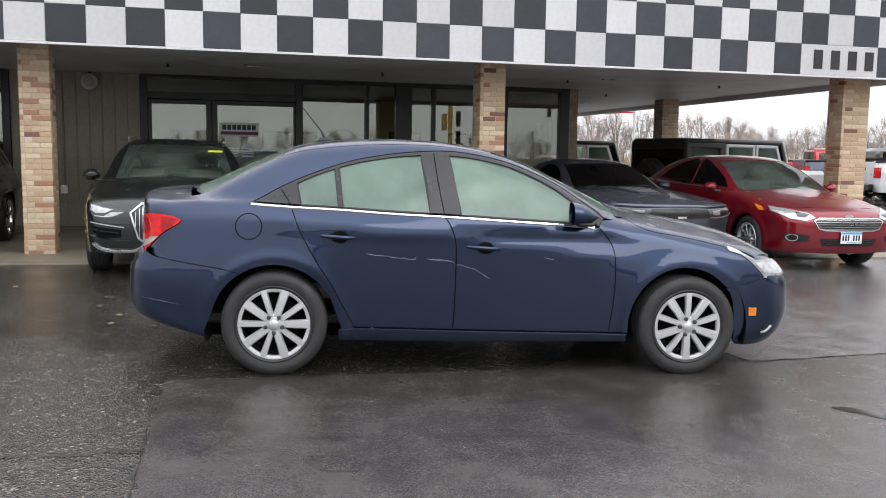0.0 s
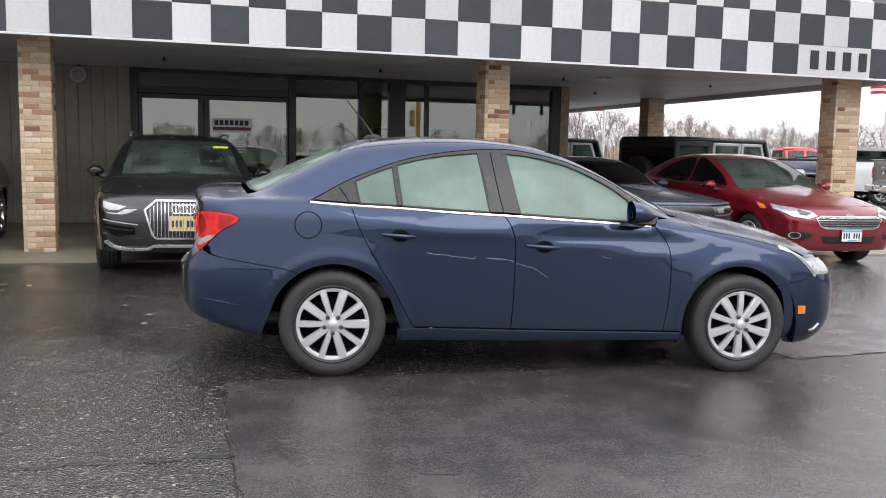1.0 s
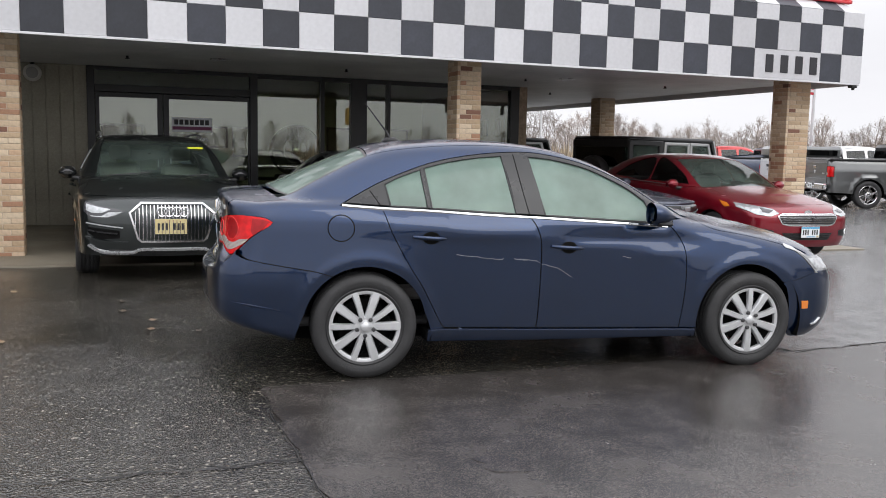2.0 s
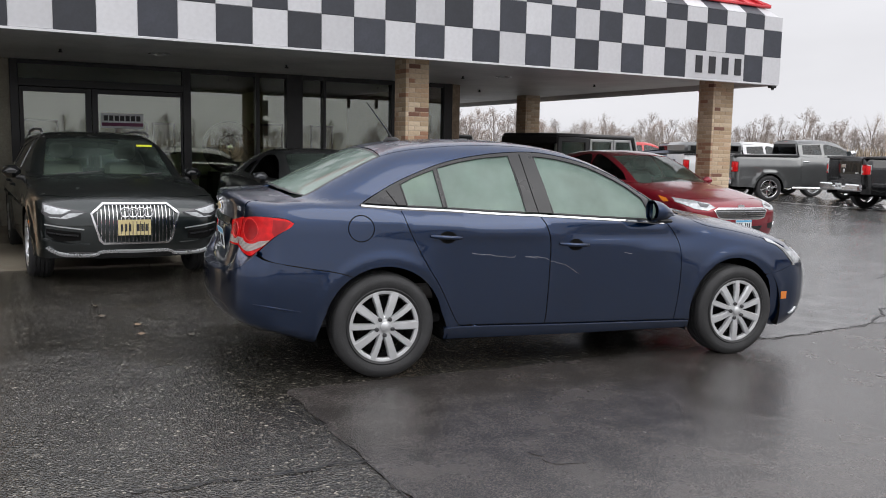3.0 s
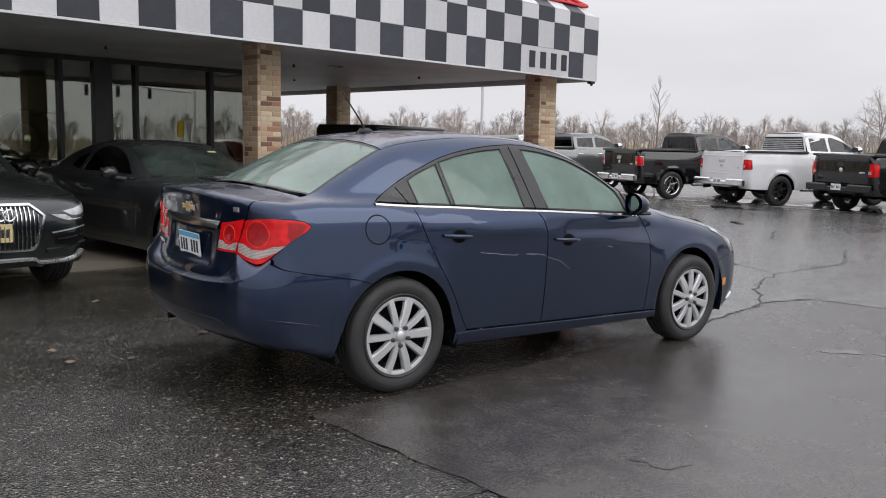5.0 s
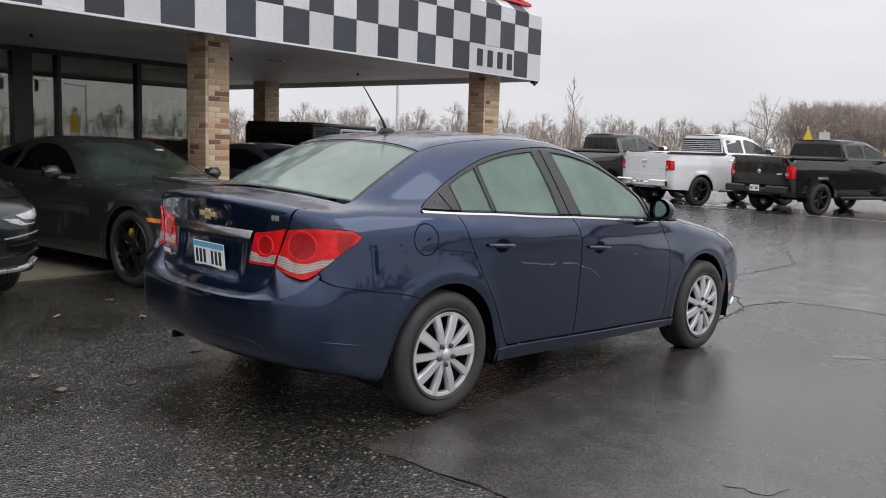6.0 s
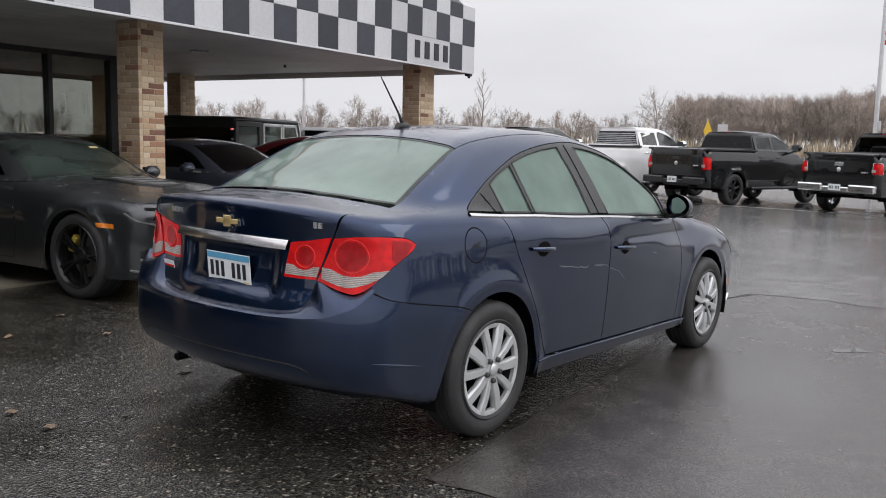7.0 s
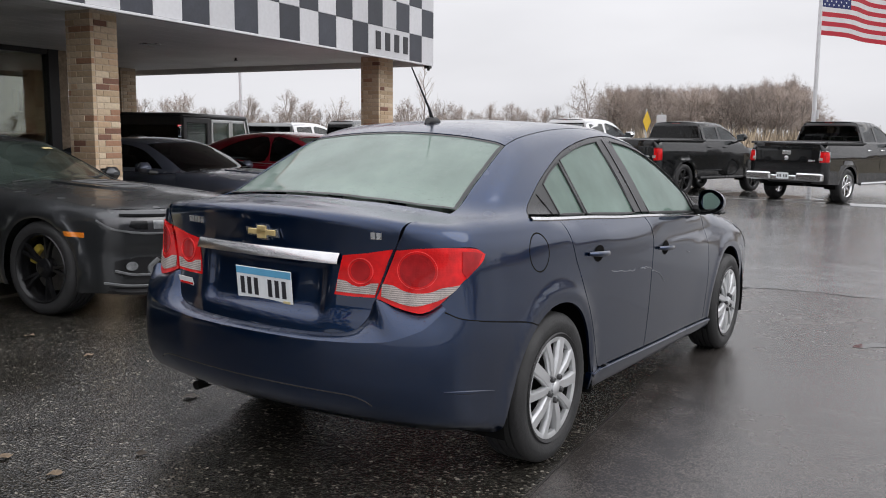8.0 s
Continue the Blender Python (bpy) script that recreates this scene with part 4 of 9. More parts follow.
for x0, x1, z0, z1 in ((-1.14, -1.02, 0.1, ZF), (1.47, 1.60, 0.1, ZF), (2.72, 2.79, 0.4, ZF), (3.28, 3.58, 0.1, ZF), (3.97, 4.03, 0.4, ZF), (5.35, 5.43, 0.4, ZF), (6.49, 6.68, 0.1, ZF)):
    bar("post", x0, x1, YF - 0.05, YF + 0.10, z0, z1, 0.006)
bar("header", -1.02, 1.47, YF - 0.04, YF + 0.09, 2.33, 2.45, 0.006)
bar("header", -1.02, 1.47, YF - 0.04, YF + 0.09, 2.68, ZF, 0.004)
for x0, x1 in ((1.60, 3.28), (3.58, 6.49)):
    bar("header", x0, x1, YF - 0.035, YF + 0.085, 2.66, ZF, 0.004)
    bar("sill", x0, x1, YF - 0.035, YF + 0.085, 0.10, 0.42, 0.004)
for x0, x1, z0, z1 in ((-6.2, -6.1, 0.55, ZF), (-3.28, -3.16, 0.55, ZF)):
    bar("post", x0, x1, YF - 0.05, YF + 0.10, z0, z1, 0.006)
bar("header", -6.1, -3.28, YF - 0.035, YF + 0.085, 2.66, ZF, 0.004)
bar("sill", -6.1, -3.28, YF - 0.035, YF + 0.085, 0.55, 0.62, 0.004)
for x0, x1, z0, z1 in ((1.60, 2.72, 0.42, 2.67), (2.79, 3.28, 0.42, 2.67), (3.58, 3.97, 0.42, 2.67), (4.03, 5.35, 0.42, 2.67), (5.43, 6.49, 0.42, 2.67), (-1.02, 1.47, 2.45, 2.68), (-6.1, -3.28, 0.62, 2.67)):
    p = Mesh()
    p.box(x0 - 0.01, x1 + 0.01, YF + 0.020, YF + 0.028, z0 - 0.01, z1 + 0.01)
    part("pane", p, M_SHOPGLASS, shop)
for nm, x0, x1, hx in (("door_left", -1.015, 0.032, -0.06), ("door_right", 0.040, 1.465, 0.14)):
    dm = Mesh()
    xa, xb = (x0 + 0.06, x1 - 0.09) if nm == "door_left" else (x0 + 0.09, x1 - 0.03)
    dm.box(x0, xa, YF - 0.02, YF + 0.035, 0.12, 2.325, 0.004)
    dm.box(xb, x1, YF - 0.02, YF + 0.035, 0.12, 2.325, 0.004)
    dm.box(xa, xb, YF - 0.02, YF + 0.035, 2.25, 2.325, 0.004)
    dm.box(xa, xb, YF - 0.02, YF + 0.035, 0.12, 0.36, 0.004)
    dr = structure(nm, dm, M_FRAME, "black framed glass shop door, shut", "door")
    p = Mesh()
    p.box(xa - 0.01, xb + 0.01, YF + 0.004, YF + 0.012, 0.35, 2.26)
    part("pane", p, M_SHOPGLASS, dr)
    h = Mesh()
    h.tube([(hx, YF - 0.02, 0.95), (hx, YF - 0.07, 0.97), (hx, YF - 0.07, 1.28), (hx, YF - 0.02, 1.30)], 0.012, 8)
    part("handle", h, M_SATIN, dr, "brushed metal pull handle", True)
# card sign and notice on the door glass
sg = thing("door_sign", pose(0.50, YF - 0.008, 1.83), "white card sign with dark and purple bars on door glass", "sign")
m = Mesh()
m.box(-0.33, 0.33, -0.006, 0.0, -0.12, 0.12, 0.002)
part("card", m, M_PLATE, sg)
for i in range(7):
    m = Mesh()
    m.box(-0.29 + i * 0.084, -0.29 + i * 0.084 + 0.064, -0.009, -0.006, 0.0, 0.085)
    part("dark_bar", m, M_INK, sg)
m = Mesh()
m.box(-0.32, 0.32, -0.009, -0.006, -0.085, -0.03)
part("purple_bar", m, mat("purple_ink", (0.18, 0.03, 0.10), 0.5), sg)
nt = thing("hours_notice", pose(0.50, YF - 0.004, 1.56), "small white lettered opening hours notice on the door glass", "sign")
fc = bpy.data.curves.new("notice_text", "FONT")
fc.body, fc.size, fc.align_x = "OFFICE HOURS", 0.075, "CENTER"
fc.extrude = 0.001
fo = new("notice_text", fc)
fo.data.materials.append(M_PLATE)
fo.parent, fo.matrix_local = nt, pose(0, 0, 0, 90)
for i in range(4):
    for x0, x1 in ((-0.22, -0.02), (0.03, 0.24)):
        m = Mesh()
        m.box(x0, x1, -0.002, 0, -0.06 - i * 0.045, -0.04 - i * 0.045)
        part("hour_bar", m, M_PLATE, nt)
# wall lamp and socket box on the siding
wlamp = thing("wall_floodlight", pose(-1.92, YF - 0.016, 2.57), "round grey floodlight on the siding wall under the canopy", "lamp")
m = Mesh()
m.lathe([(0.0, -0.20), (0.07, -0.19), (0.125, -0.15), (0.135, -0.12), (0.12, -0.08), (0.07, -0.04), (0.05, 0.0)], 24, 0)
part("reflector", m, mat("pale_lamp_housing", (0.62, 0.61, 0.58), 0.35, 0.1, var=0.2), wlamp, "", True)
m = Mesh()
m.tube([(0, -0.02, 0.0), (0, -0.03, 0.14), (0, -0.05, 0.165)], 0.03, 8)
part("bracket", m, M_FRAME, wlamp, "", True)
m = Mesh()
m.lathe([(0.0, -0.205), (0.05, -0.203), (0.09, -0.19)], 20)
part("lens", m, M_LAMPGLASS, wlamp, "", True)
box_ = thing("socket_box", pose(-2.37, YF - 0.016, 0.78), "grey metal outdoor socket box with a conduit up the wall", "socket")
m = Mesh()
m.box(-0.055, 0.055, -0.06, 0, -0.08, 0.08, 0.01)
part("box", m, M_SATIN, box_)
m = Mesh()
m.tube([(0, -0.015, 0.08), (0, -0.015, 1.9)], 0.011, 6)
part("conduit", m, M_SIDING, box_)
# inside the shop: framed pictures, a desk, a plant
for x, z, w, h in ((-0.45, 1.65, 0.9, 0.6), (1.5, 1.7, 0.7, 0.5), (2.2, 1.6, 0.5, 0.7), (4.6, 1.7, 0.8, 0.6), (6.0, 1.6, 0.6, 0.8)):
    pf = thing("picture_frame", pose(x, 20.98, z), "dark framed picture on the shop's back wall", "picture", "pictures")
    m = Mesh()
    for a in ((-w / 2, w / 2, h / 2 - 0.05, h / 2), (-w / 2, w / 2, -h / 2, -h / 2 + 0.05), (-w / 2, -w / 2 + 0.05, -h / 2, h / 2), (w / 2 - 0.05, w / 2, -h / 2, h / 2)):
        m.box(a[0], a[1], -0.03, 0, a[2], a[3], 0.004)
    part("frame", m, M_FRAME, pf)
    m = Mesh()
    m.box(-w / 2 + 0.04, w / 2 - 0.04, -0.012, 0, -h / 2 + 0.04, h / 2 - 0.04)
    part("print", m, M_CONCRETE, pf)
dw = thing("display_wheel", pose(2.35, 16.02, 1.43), "large dark tyre with a bright hub behind the shop window", "wheel")
m = Mesh()
m.lathe([(0.24, -0.10), (0.30, -0.13), (0.43, -0.12), (0.46, -0.08), (0.46, 0.08), (0.43, 0.12), (0.24, 0.12)], 44)
part("tyre", m, M_TYRE, dw, "", True)
m = Mesh()
m.lathe([(0.0, -0.03), (0.20, -0.02), (0.24, -0.10), (0.25, 0.1)], 40)
part("rim", m, M_TRIM, dw, "", True)
m = Mesh()
m.lathe([(0.0, -0.09), (0.05, -0.085), (0.075, -0.06), (0.08, -0.02)], 24)
part("hub", m, M_CHROME, dw, "", True)
m = Mesh()
m.box(-0.35, 0.35, -0.16, 0.16, -1.315, -0.43, 0.01)
part("stand", m, M_TRIM, dw, "dark display stand")
dk = thing("office_desk", pose(2.0, 18.4, 0.115), "dark wooden office desk inside the shop", "desk")
m = Mesh()
m.box(-0.8, 0.8, -0.4, 0.4, 0.70, 0.75, 0.01)
part("top", m, mat("dark_wood", (0.09, 0.05, 0.03), 0.4, 0, var=0.3, scale=5), dk)
for sx in (-0.75, 0.45):
    m = Mesh()
    m.box(sx, sx + 0.3, -0.36, 0.36, 0, 0.70, 0.01)
    part("pedestal", m, M_FRAME, dk)

# ---- the blue sedan: its form ----
c_wx = profile((-1.05, 0.80), (-0.8, 0.845), (-0.5, 0.875), (0.0, 0.893), (0.6, 0.898), (1.4, 0.898), (2.2, 0.895), (2.685, 0.893), (3.0, 0.878), (3.3, 0.84), (3.6, 0.78))
c_crease = profile((-0.9, 0.99), (-0.23, 0.985), (0.07, 0.976), (0.378, 0.955), (0.726, 0.927), (1.1, 0.901), (1.44, 0.858), (2.0, 0.812), (2.17, 0.79), (2.6, 0.77), (3.4, 0.70))
c_low = profile((0.10, -0.16), (0.18, -0.085), (0.24, -0.045), (0.30, -0.030), (0.40, -0.022), (0.55, -0.0135), (0.66, -0.0098), (0.78, -0.0060), (0.86, -0.0032), (0.93, -0.0004), (1.0, 0.0), (1.5, 0.0))
c_xr = profile((0.18, -0.50), (0.24, -0.62), (0.30, -0.80), (0.34, -0.905), (0.38, -0.945), (0.42, -0.965), (0.50, -0.977), (0.60, -0.978), (0.655, -0.974), (0.70, -0.965), (0.76, -0.948), (0.85, -0.937), (0.95, -0.933), (1.05, -0.940), (1.12, -0.950), (1.3, -0.955))
c_xf = profile((0.12, 3.30), (0.20, 3.47), (0.28, 3.545), (0.40, 3.585), (0.55, 3.58), (0.66, 3.545), (0.75, 3.48), (0.85, 3.35), (1.0, 3.1))
c_top = profile((-1.0, 1.105), (-0.88, 1.118), (-0.80, 1.127), (-0.65, 1.135), (-0.45, 1.15), (-0.1, 1.15), (0.2, 1.10), (1.8, 1.08), (2.2, 1.075), (2.41, 1.055), (2.58, 1.024), (2.79, 0.991), (3.0, 0.953), (3.22, 0.902), (3.40, 0.832), (3.52, 0.745), (3.6, 0.64))
c_crown = profile((-1.0, 0.09), (-0.5, 0.10), (1.9, 0.12), (2.5, 0.14), (3.2, 0.16))
c_roof = profile((-0.62, 1.07), (-0.55, 1.115), (-0.47, 1.155), (-0.335, 1.225), (-0.156, 1.312), (0.024, 1.393), (0.169, 1.440), (0.389, 1.470), (0.575, 1.483), (0.8, 1.490), (0.951, 1.488), (1.142, 1.475), (1.335, 1.447), (1.532, 1.397), (1.731, 1.320), (1.935, 1.222), (2.141, 1.122), (2.30, 1.04), (2.45, 0.96))
c_rcrown = profile((-0.6, 0.22), (-0.2, 0.16), (0.3, 0.09), (0.9, 0.075), (1.3, 0.09), (1.7, 0.16), (2.2, 0.24))
c_gx = profile((-0.7, 0.66), (-0.45, 0.735), (-0.2, 0.782), (0.2, 0.815), (0.8, 0.832), (1.4, 0.832), (1.9, 0.815), (2.2, 0.785), (2.5, 0.74))


def sedan_form(x, y, z, shelf=1.0):
    """Below zero inside the body."""
    ay = np.abs(y)
    haunch = 1 / (1 + np.exp(np.clip((x - 0.27 - 0.45 * (z - 0.75)) / 0.08, -40, 40)))
    wing = 1 / (1 + np.exp(np.clip((2.14 + 0.25 * (z - 0.75) - x) / 0.08, -40, 40)))
    w = c_wx(x) - 0.016 + c_low(z) - (1 - haunch - wing) * 0.45 * softplus(z - c_crease(x) + 0.012, 0.007)
    w = w + haunch * (0.031 - 0.165 * softplus(z - 0.64, 0.04) - 0.20 * softplus(z - 0.985, 0.010)) + wing * (0.010 - 0.29 * softplus(z - 0.69, 0.05))
    for cx in (0.0, 2.685):
        r = np.hypot(x - cx, z - 0.325)
        w = w + 0.006 * np.exp(-((r - 0.430) / 0.036) ** 2) * (z > 0.2)
    sig = lambda v: 1 / (1 + np.exp(-np.clip(v, -40, 40)))
    side = ay - w + shelf * 0.034 * sig((0.735 - ay) / 0.020) * sig((-0.52 - x) / 0.03) * sig((0.965 - z) / 0.015) * sig((z - 0.612) / 0.008)
    recess = 0.022 / ((1 + np.exp((ay - 0.31) / 0.013)) * (1 + np.exp((0.716 - z) / 0.010)) * (1 + np.exp((z - 0.916) / 0.006)))
    back = c_xr(z) - 0.012 - x + recess + shelf * 0.055 * sig((z - 0.612) / 0.008) + 0.17 * y * y + 0.10 * np.maximum(ay - 0.45, 0) ** 2
    nose = x - c_xf(z) + 0.20 * y * y + 0.25 * np.maximum(ay - 0.4, 0) ** 2
    lid = z - c_top(x) + c_crown(x) * y * y
    body = smax(smax(side, back, 0.16), nose, 0.18)
    body = smax(body, lid, np.where(x < 0.5, 0.045, 0.08))
    body = smax(body, 0.15 + 0.15 * sig((-0.58 - x) / 0.06) - z, 0.05)
    gside = ay - (c_gx(x) - 0.50 * (np.maximum(z, 0.965) - 1.03) - 0.22 * np.maximum(z - 1.03, 0) ** 2)
    groof = z - c_roof(x) + c_rcrown(x) * (y * y - 0.2025)
    house = smax(gside, groof, 0.085)
    house = smax(smax(house, 0.90 - z, 0.06), np.maximum(-0.72 - x, x - 2.55), 0.02)
    return smin(body, house, 0.05)


c_fan = profile((-2.2, 0.95), (-0.5, 0.95), (-0.2, 1.06), (0.2, 1.18), (1.6, 1.18), (1.95, 1.0), (2.3, 0.80), (3.0, 0.74), (4.8, 0.60))
sedan = Shell(sedan_form, -0.42, 2.95, 0.42, 0.45, c_fan)


def bumper_form(x, y, z):
    return sedan_form(x, y, z, 0.0)


bumper_shell = Shell(bumper_form, -0.42, 2.95, 0.42, 0.45, c_fan)

# ---- wheels ----
def tyre_mesh(R, rim, w):
    """A tyre about the y axis: outer radius, rim radius, width; grooved tread."""
    m = Mesh()
    h = w / 2
    prof = [(rim - 0.012, -h * 0.78), (rim + 0.005, -h * 0.90), (rim + (R - rim) * 0.45, -h * 1.0), (R - 0.035, -h * 0.97), (R - 0.012, -h * 0.86), (R - 0.003, -h * 0.74)]
    tread = []
    for a in (-0.5, -0.17, 0.17, 0.5):
        tread += [(R, h * (a - 0.05)), (R - 0.008, h * (a - 0.035)), (R - 0.008, h * (a + 0.035)), (R, h * (a + 0.05))]
    prof = prof + tread + [(r, -y) for r, y in prof[::-1]]
    m.lathe(prof, 64)
    return m


def spoke(m, r0, r1, w0, w1, y0, y1, a, bulge=0.008, twist=0.0):
    """One spoke from hub to rim with a raised back."""
    ca, sa = math.cos(a), math.sin(a)
    cb, sb = math.cos(a + twist), math.sin(a + twist)
    v = []
    for (r, w, y, c, s) in ((r0, w0, y0, ca, sa), ((r0 + r1) / 2, (w0 + w1) / 2, (y0 + y1) / 2 - bulge, (ca + cb) / 2, (sa + sb) / 2), (r1, w1, y1, cb, sb)):
        for k, dy in ((-1, 0.010), (-0.72, 0.0), (0.72, 0.0), (1, 0.010), (1, 0.028), (-1, 0.028)):
            v.append((r * c - k * w / 2 * s, y + dy, r * s + k * w / 2 * c))
    f = []
    for i in (0, 6):
        f += [(i + k, i + (k + 1) % 6, i + 6 + (k + 1) % 6, i + 6 + k) for k in range(6)]
    f += [(0, 1, 2, 3, 4, 5), (17, 16, 15, 14, 13, 12)]
    m.add(v, f)


def wheel(parent, x, y, z, R, rim, w, style, m_rim, caliper=None, tyre=None):
    """A wheel with tyre, rim, spokes, hub and brake; its outer face looks to -y, or to +y where y is positive."""
    key = (R, rim, w, style, m_rim.name, caliper.name if caliper else "")
    h = w / 2
    root = part("wheel", tyre_mesh(R, rim, w), M_TYRE, parent, "black rubber tyre", True) if key not in WHEELS else part("wheel", WHEELS[key]["tyre"], None, parent, "black rubber tyre")
    if key not in WHEELS:
        d = {"tyre": root.data}
        m = Mesh()
        m.lathe([(rim - 0.004, -h * 0.86), (rim + 0.008, -h * 0.93), (rim + 0.002, -h * 0.98), (rim - 0.012, -h * 0.90), (rim - 0.020, -h * 0.70), (rim - 0.035, h * 0.3), (rim - 0.02, h * 0.8)], 56)
        d["rim"] = m.data("rim", M_PLASTIC if style == "cover" else m_rim, True)
        m = Mesh()
        m.lathe([(0.0, -h * 0.15), (rim * 0.70, -h * 0.15), (rim * 0.70, h * 0.02), (0.0, h * 0.02)], 40)
        d["brake_disc"] = m.data("brake_disc", M_BRAKE if style != "cover" else M_UNDER, True)
        m = Mesh()
        if style == "cover":
            yf = -h * 0.80
            for k in range(10):
                a = 2 * math.pi * k / 10
                w0, w1 = (0.046, 0.062) if k % 2 == 0 else (0.034, 0.046)
                spoke(m, 0.040, rim - 0.006, w0, w1, yf - 0.014, yf - 0.010, a, 0.008)
            m.lathe([(rim - 0.036, yf + 0.012), (rim - 0.033, yf - 0.006), (rim - 0.018, yf - 0.011), (rim + 0.001, yf - 0.010), (rim + 0.008, yf - 0.004), (rim + 0.011, yf + 0.008)], 60)
            m.lathe([(0.026, yf - 0.016), (0.060, yf - 0.013), (0.068, yf - 0.006), (0.070, yf + 0.012)], 40)
            m.lathe([(0.0, yf - 0.030), (0.022, yf - 0.029), (0.030, yf - 0.023), (0.033, yf - 0.010), (0.033, yf + 0.02)], 40)
        else:
            n, r0, w0, w1, tw, dish = {"five": (5, 0.055, 0.07, 0.055, 0.0, 0.02), "ten": (10, 0.05, 0.03, 0.034, 0.0, 0.015), "split": (5, 0.05, 0.075, 0.10, 0.0, 0.03), "six": (6, 0.06, 0.07, 0.06, 0.0, 0.02), "v": (10, 0.05, 0.028, 0.026, 0.0, 0.045)}[style]
            for k in range(n):
                a = 2 * math.pi * k / n + 0.3
                if style in ("v",):
                    a = 2 * math.pi * (k // 2) / 5 + (0.16 if k % 2 else -0.16) + 0.3
                    spoke(m, r0, rim - 0.008, w0, w1, -h * 0.62, -h * 0.86, a - (0.10 if k % 2 else -0.10), 0.004, 0.10 if k % 2 else -0.10)
                else:
                    spoke(m, r0, rim - 0.008, w0, w1, -h * 0.70, -h * 0.84, a, 0.006, tw)
            m.lathe([(0.0, -h * 0.72 - 0.012), (0.04, -h * 0.72 - 0.010), (0.072, -h * 0.72), (0.085, -h * 0.55), (0.08, -h * 0.3)], 32)
        d["spokes"] = m.data("spokes", m_rim, True)
        m = Mesh()
        m.tube([(0, -h * 0.80, 0), (0, -h * 0.80 - 0.027, 0), (0, -h * 0.80 - 0.031, 0)], [0.0135, 0.0135, 0.009], 8)
        d["lug_nut"] = m.data("lug_nut", M_NUT)
        if caliper:
            m = Mesh()
            for a in np.linspace(2.6, 3.35, 5)[:-1]:
                m.box(rim * 0.58, rim * 0.80, -h * 0.40, -h * 0.1, -0.025, 0.030, 0.006, 0, pose(0, 0, 0, 0, -math.degrees(a), 0))
            d["caliper"] = m.data("caliper", caliper)
        WHEELS[key] = d
    d = WHEELS[key]
    for nm in ("rim", "brake_disc", "spokes", "caliper"):
        if nm in d:
            part(nm, d[nm], None, root)
    if style == "cover":
        for k in range(5):
            a = 2 * math.pi * k / 5 - 0.314
            part("lug_nut", d["lug_nut"], None, root).location = (0.054 * math.cos(a), 0, 0.054 * math.sin(a))
    root.location = (x, y, z)
    if y > 0:
        root.rotation_euler = (0, 0, math.pi)
    else:
        root.rotation_euler = (0, 0.31 * (x > 1), 0)
    return root


WHEELS = {}

# ---- the blue sedan ----
def pts3(shell, pts):
    return [shell.uv(p) for p in pts]


def plate(parent, m, color, w=0.305, h=0.152, top=None):
    """A pressed number plate with plain bars for its characters."""
    q = Mesh()
    q.box(-w / 2, w / 2, -0.004, 0.0, -h / 2, h / 2, 0.003)
    pl = part("license_plate", q, color, parent, "pressed metal number plate with plain dark bars")
    pl.matrix_local = m
    for i in range(7):
        if i == 3:
            continue
        x = -w * 0.415 + i * w * 0.125
        q = Mesh()
        q.box(x - w * 0.006, x + w * 0.062, -0.006, -0.004, -h * 0.24, h * 0.22, 0.0)
        part("plate_bar", q, M_INK, pl)
    if top:
        q = Mesh()
        q.box(-w * 0.49, w * 0.49, -0.0055, -0.004, h * 0.30, h * 0.48)
        q.box(-w * 0.2, w * 0.28, -0.0055, -0.004, -h * 0.44, -h * 0.37)
        part("plate_band", q, top, pl)
        q = Mesh()
        q.box(w * 0.34, w * 0.46, -0.0055, -0.004, -h * 0.46, -h * 0.30)
        part("plate_sticker", q, M_PLATE_GOLD, pl)
    return pl


def seat(parent, x, y, m, name="seat"):
    q = Mesh()
    q.box(-0.05, 0.45, -0.24, 0.24, 0.0, 0.16, 0.05)
    q.box(-0.07, 0.07, -0.24, 0.24, 0.0, 0.62, 0.05, 0, pose(-0.06, 0, 0.10, 0, -14, 0))
    q.box(-0.05, 0.05, -0.13, 0.13, 0.66, 0.84, 0.04, 0, pose(-0.08, 0, 0.10, 0, -10, 0))
    q.tube([(-0.22, -0.05, 0.70), (-0.23, -0.05, 0.78)], 0.008, 6)
    s = part(name, q, m, parent, "", True)
    s.location = (x, y, 0.42)
    return s


car = thing("sedan", stand(0.446 - 0.86 * math.sin(radians(-8.05)), 5.414 + 0.86 * math.cos(radians(-8.05)), -8.05, 2.685), "dark blue four-door sedan, wet with rain and scratched along its doors", "car")
S = sedan
belt = [(-0.155, 1.072), (0.127, 1.056), (0.394, 1.047), (0.766, 1.028), (1.087, 1.017), (1.449, 1.000), (1.915, 0.977), (2.05, 0.968)]
dlo = [(-0.155, 1.080), (-0.071, 1.126), (0.031, 1.183), (0.135, 1.234), (0.276, 1.291), (0.418, 1.341), (0.563, 1.377), (0.746, 1.408), (0.931, 1.427), (1.119, 1.432), (1.305, 1.410), (1.493, 1.368), (1.679, 1.299), (1.828, 1.226), (1.952, 1.146), (2.077, 1.063)]
cut_r = [(0.096, 1.056), (0.110, 1.025), (0.140, 0.945), (0.177, 0.868), (0.265, 0.711), (0.357, 0.571), (0.462, 0.375), (0.500, 0.318)]
cut_m = [(1.058, 1.018), (1.097, 0.954), (1.127, 0.848), (1.132, 0.67), (1.129, 0.40), (1.122, 0.303)]
cut_f = [(2.060, 0.968), (2.126, 0.90), (2.167, 0.81), (2.176, 0.64), (2.168, 0.45), (2.150, 0.290)]


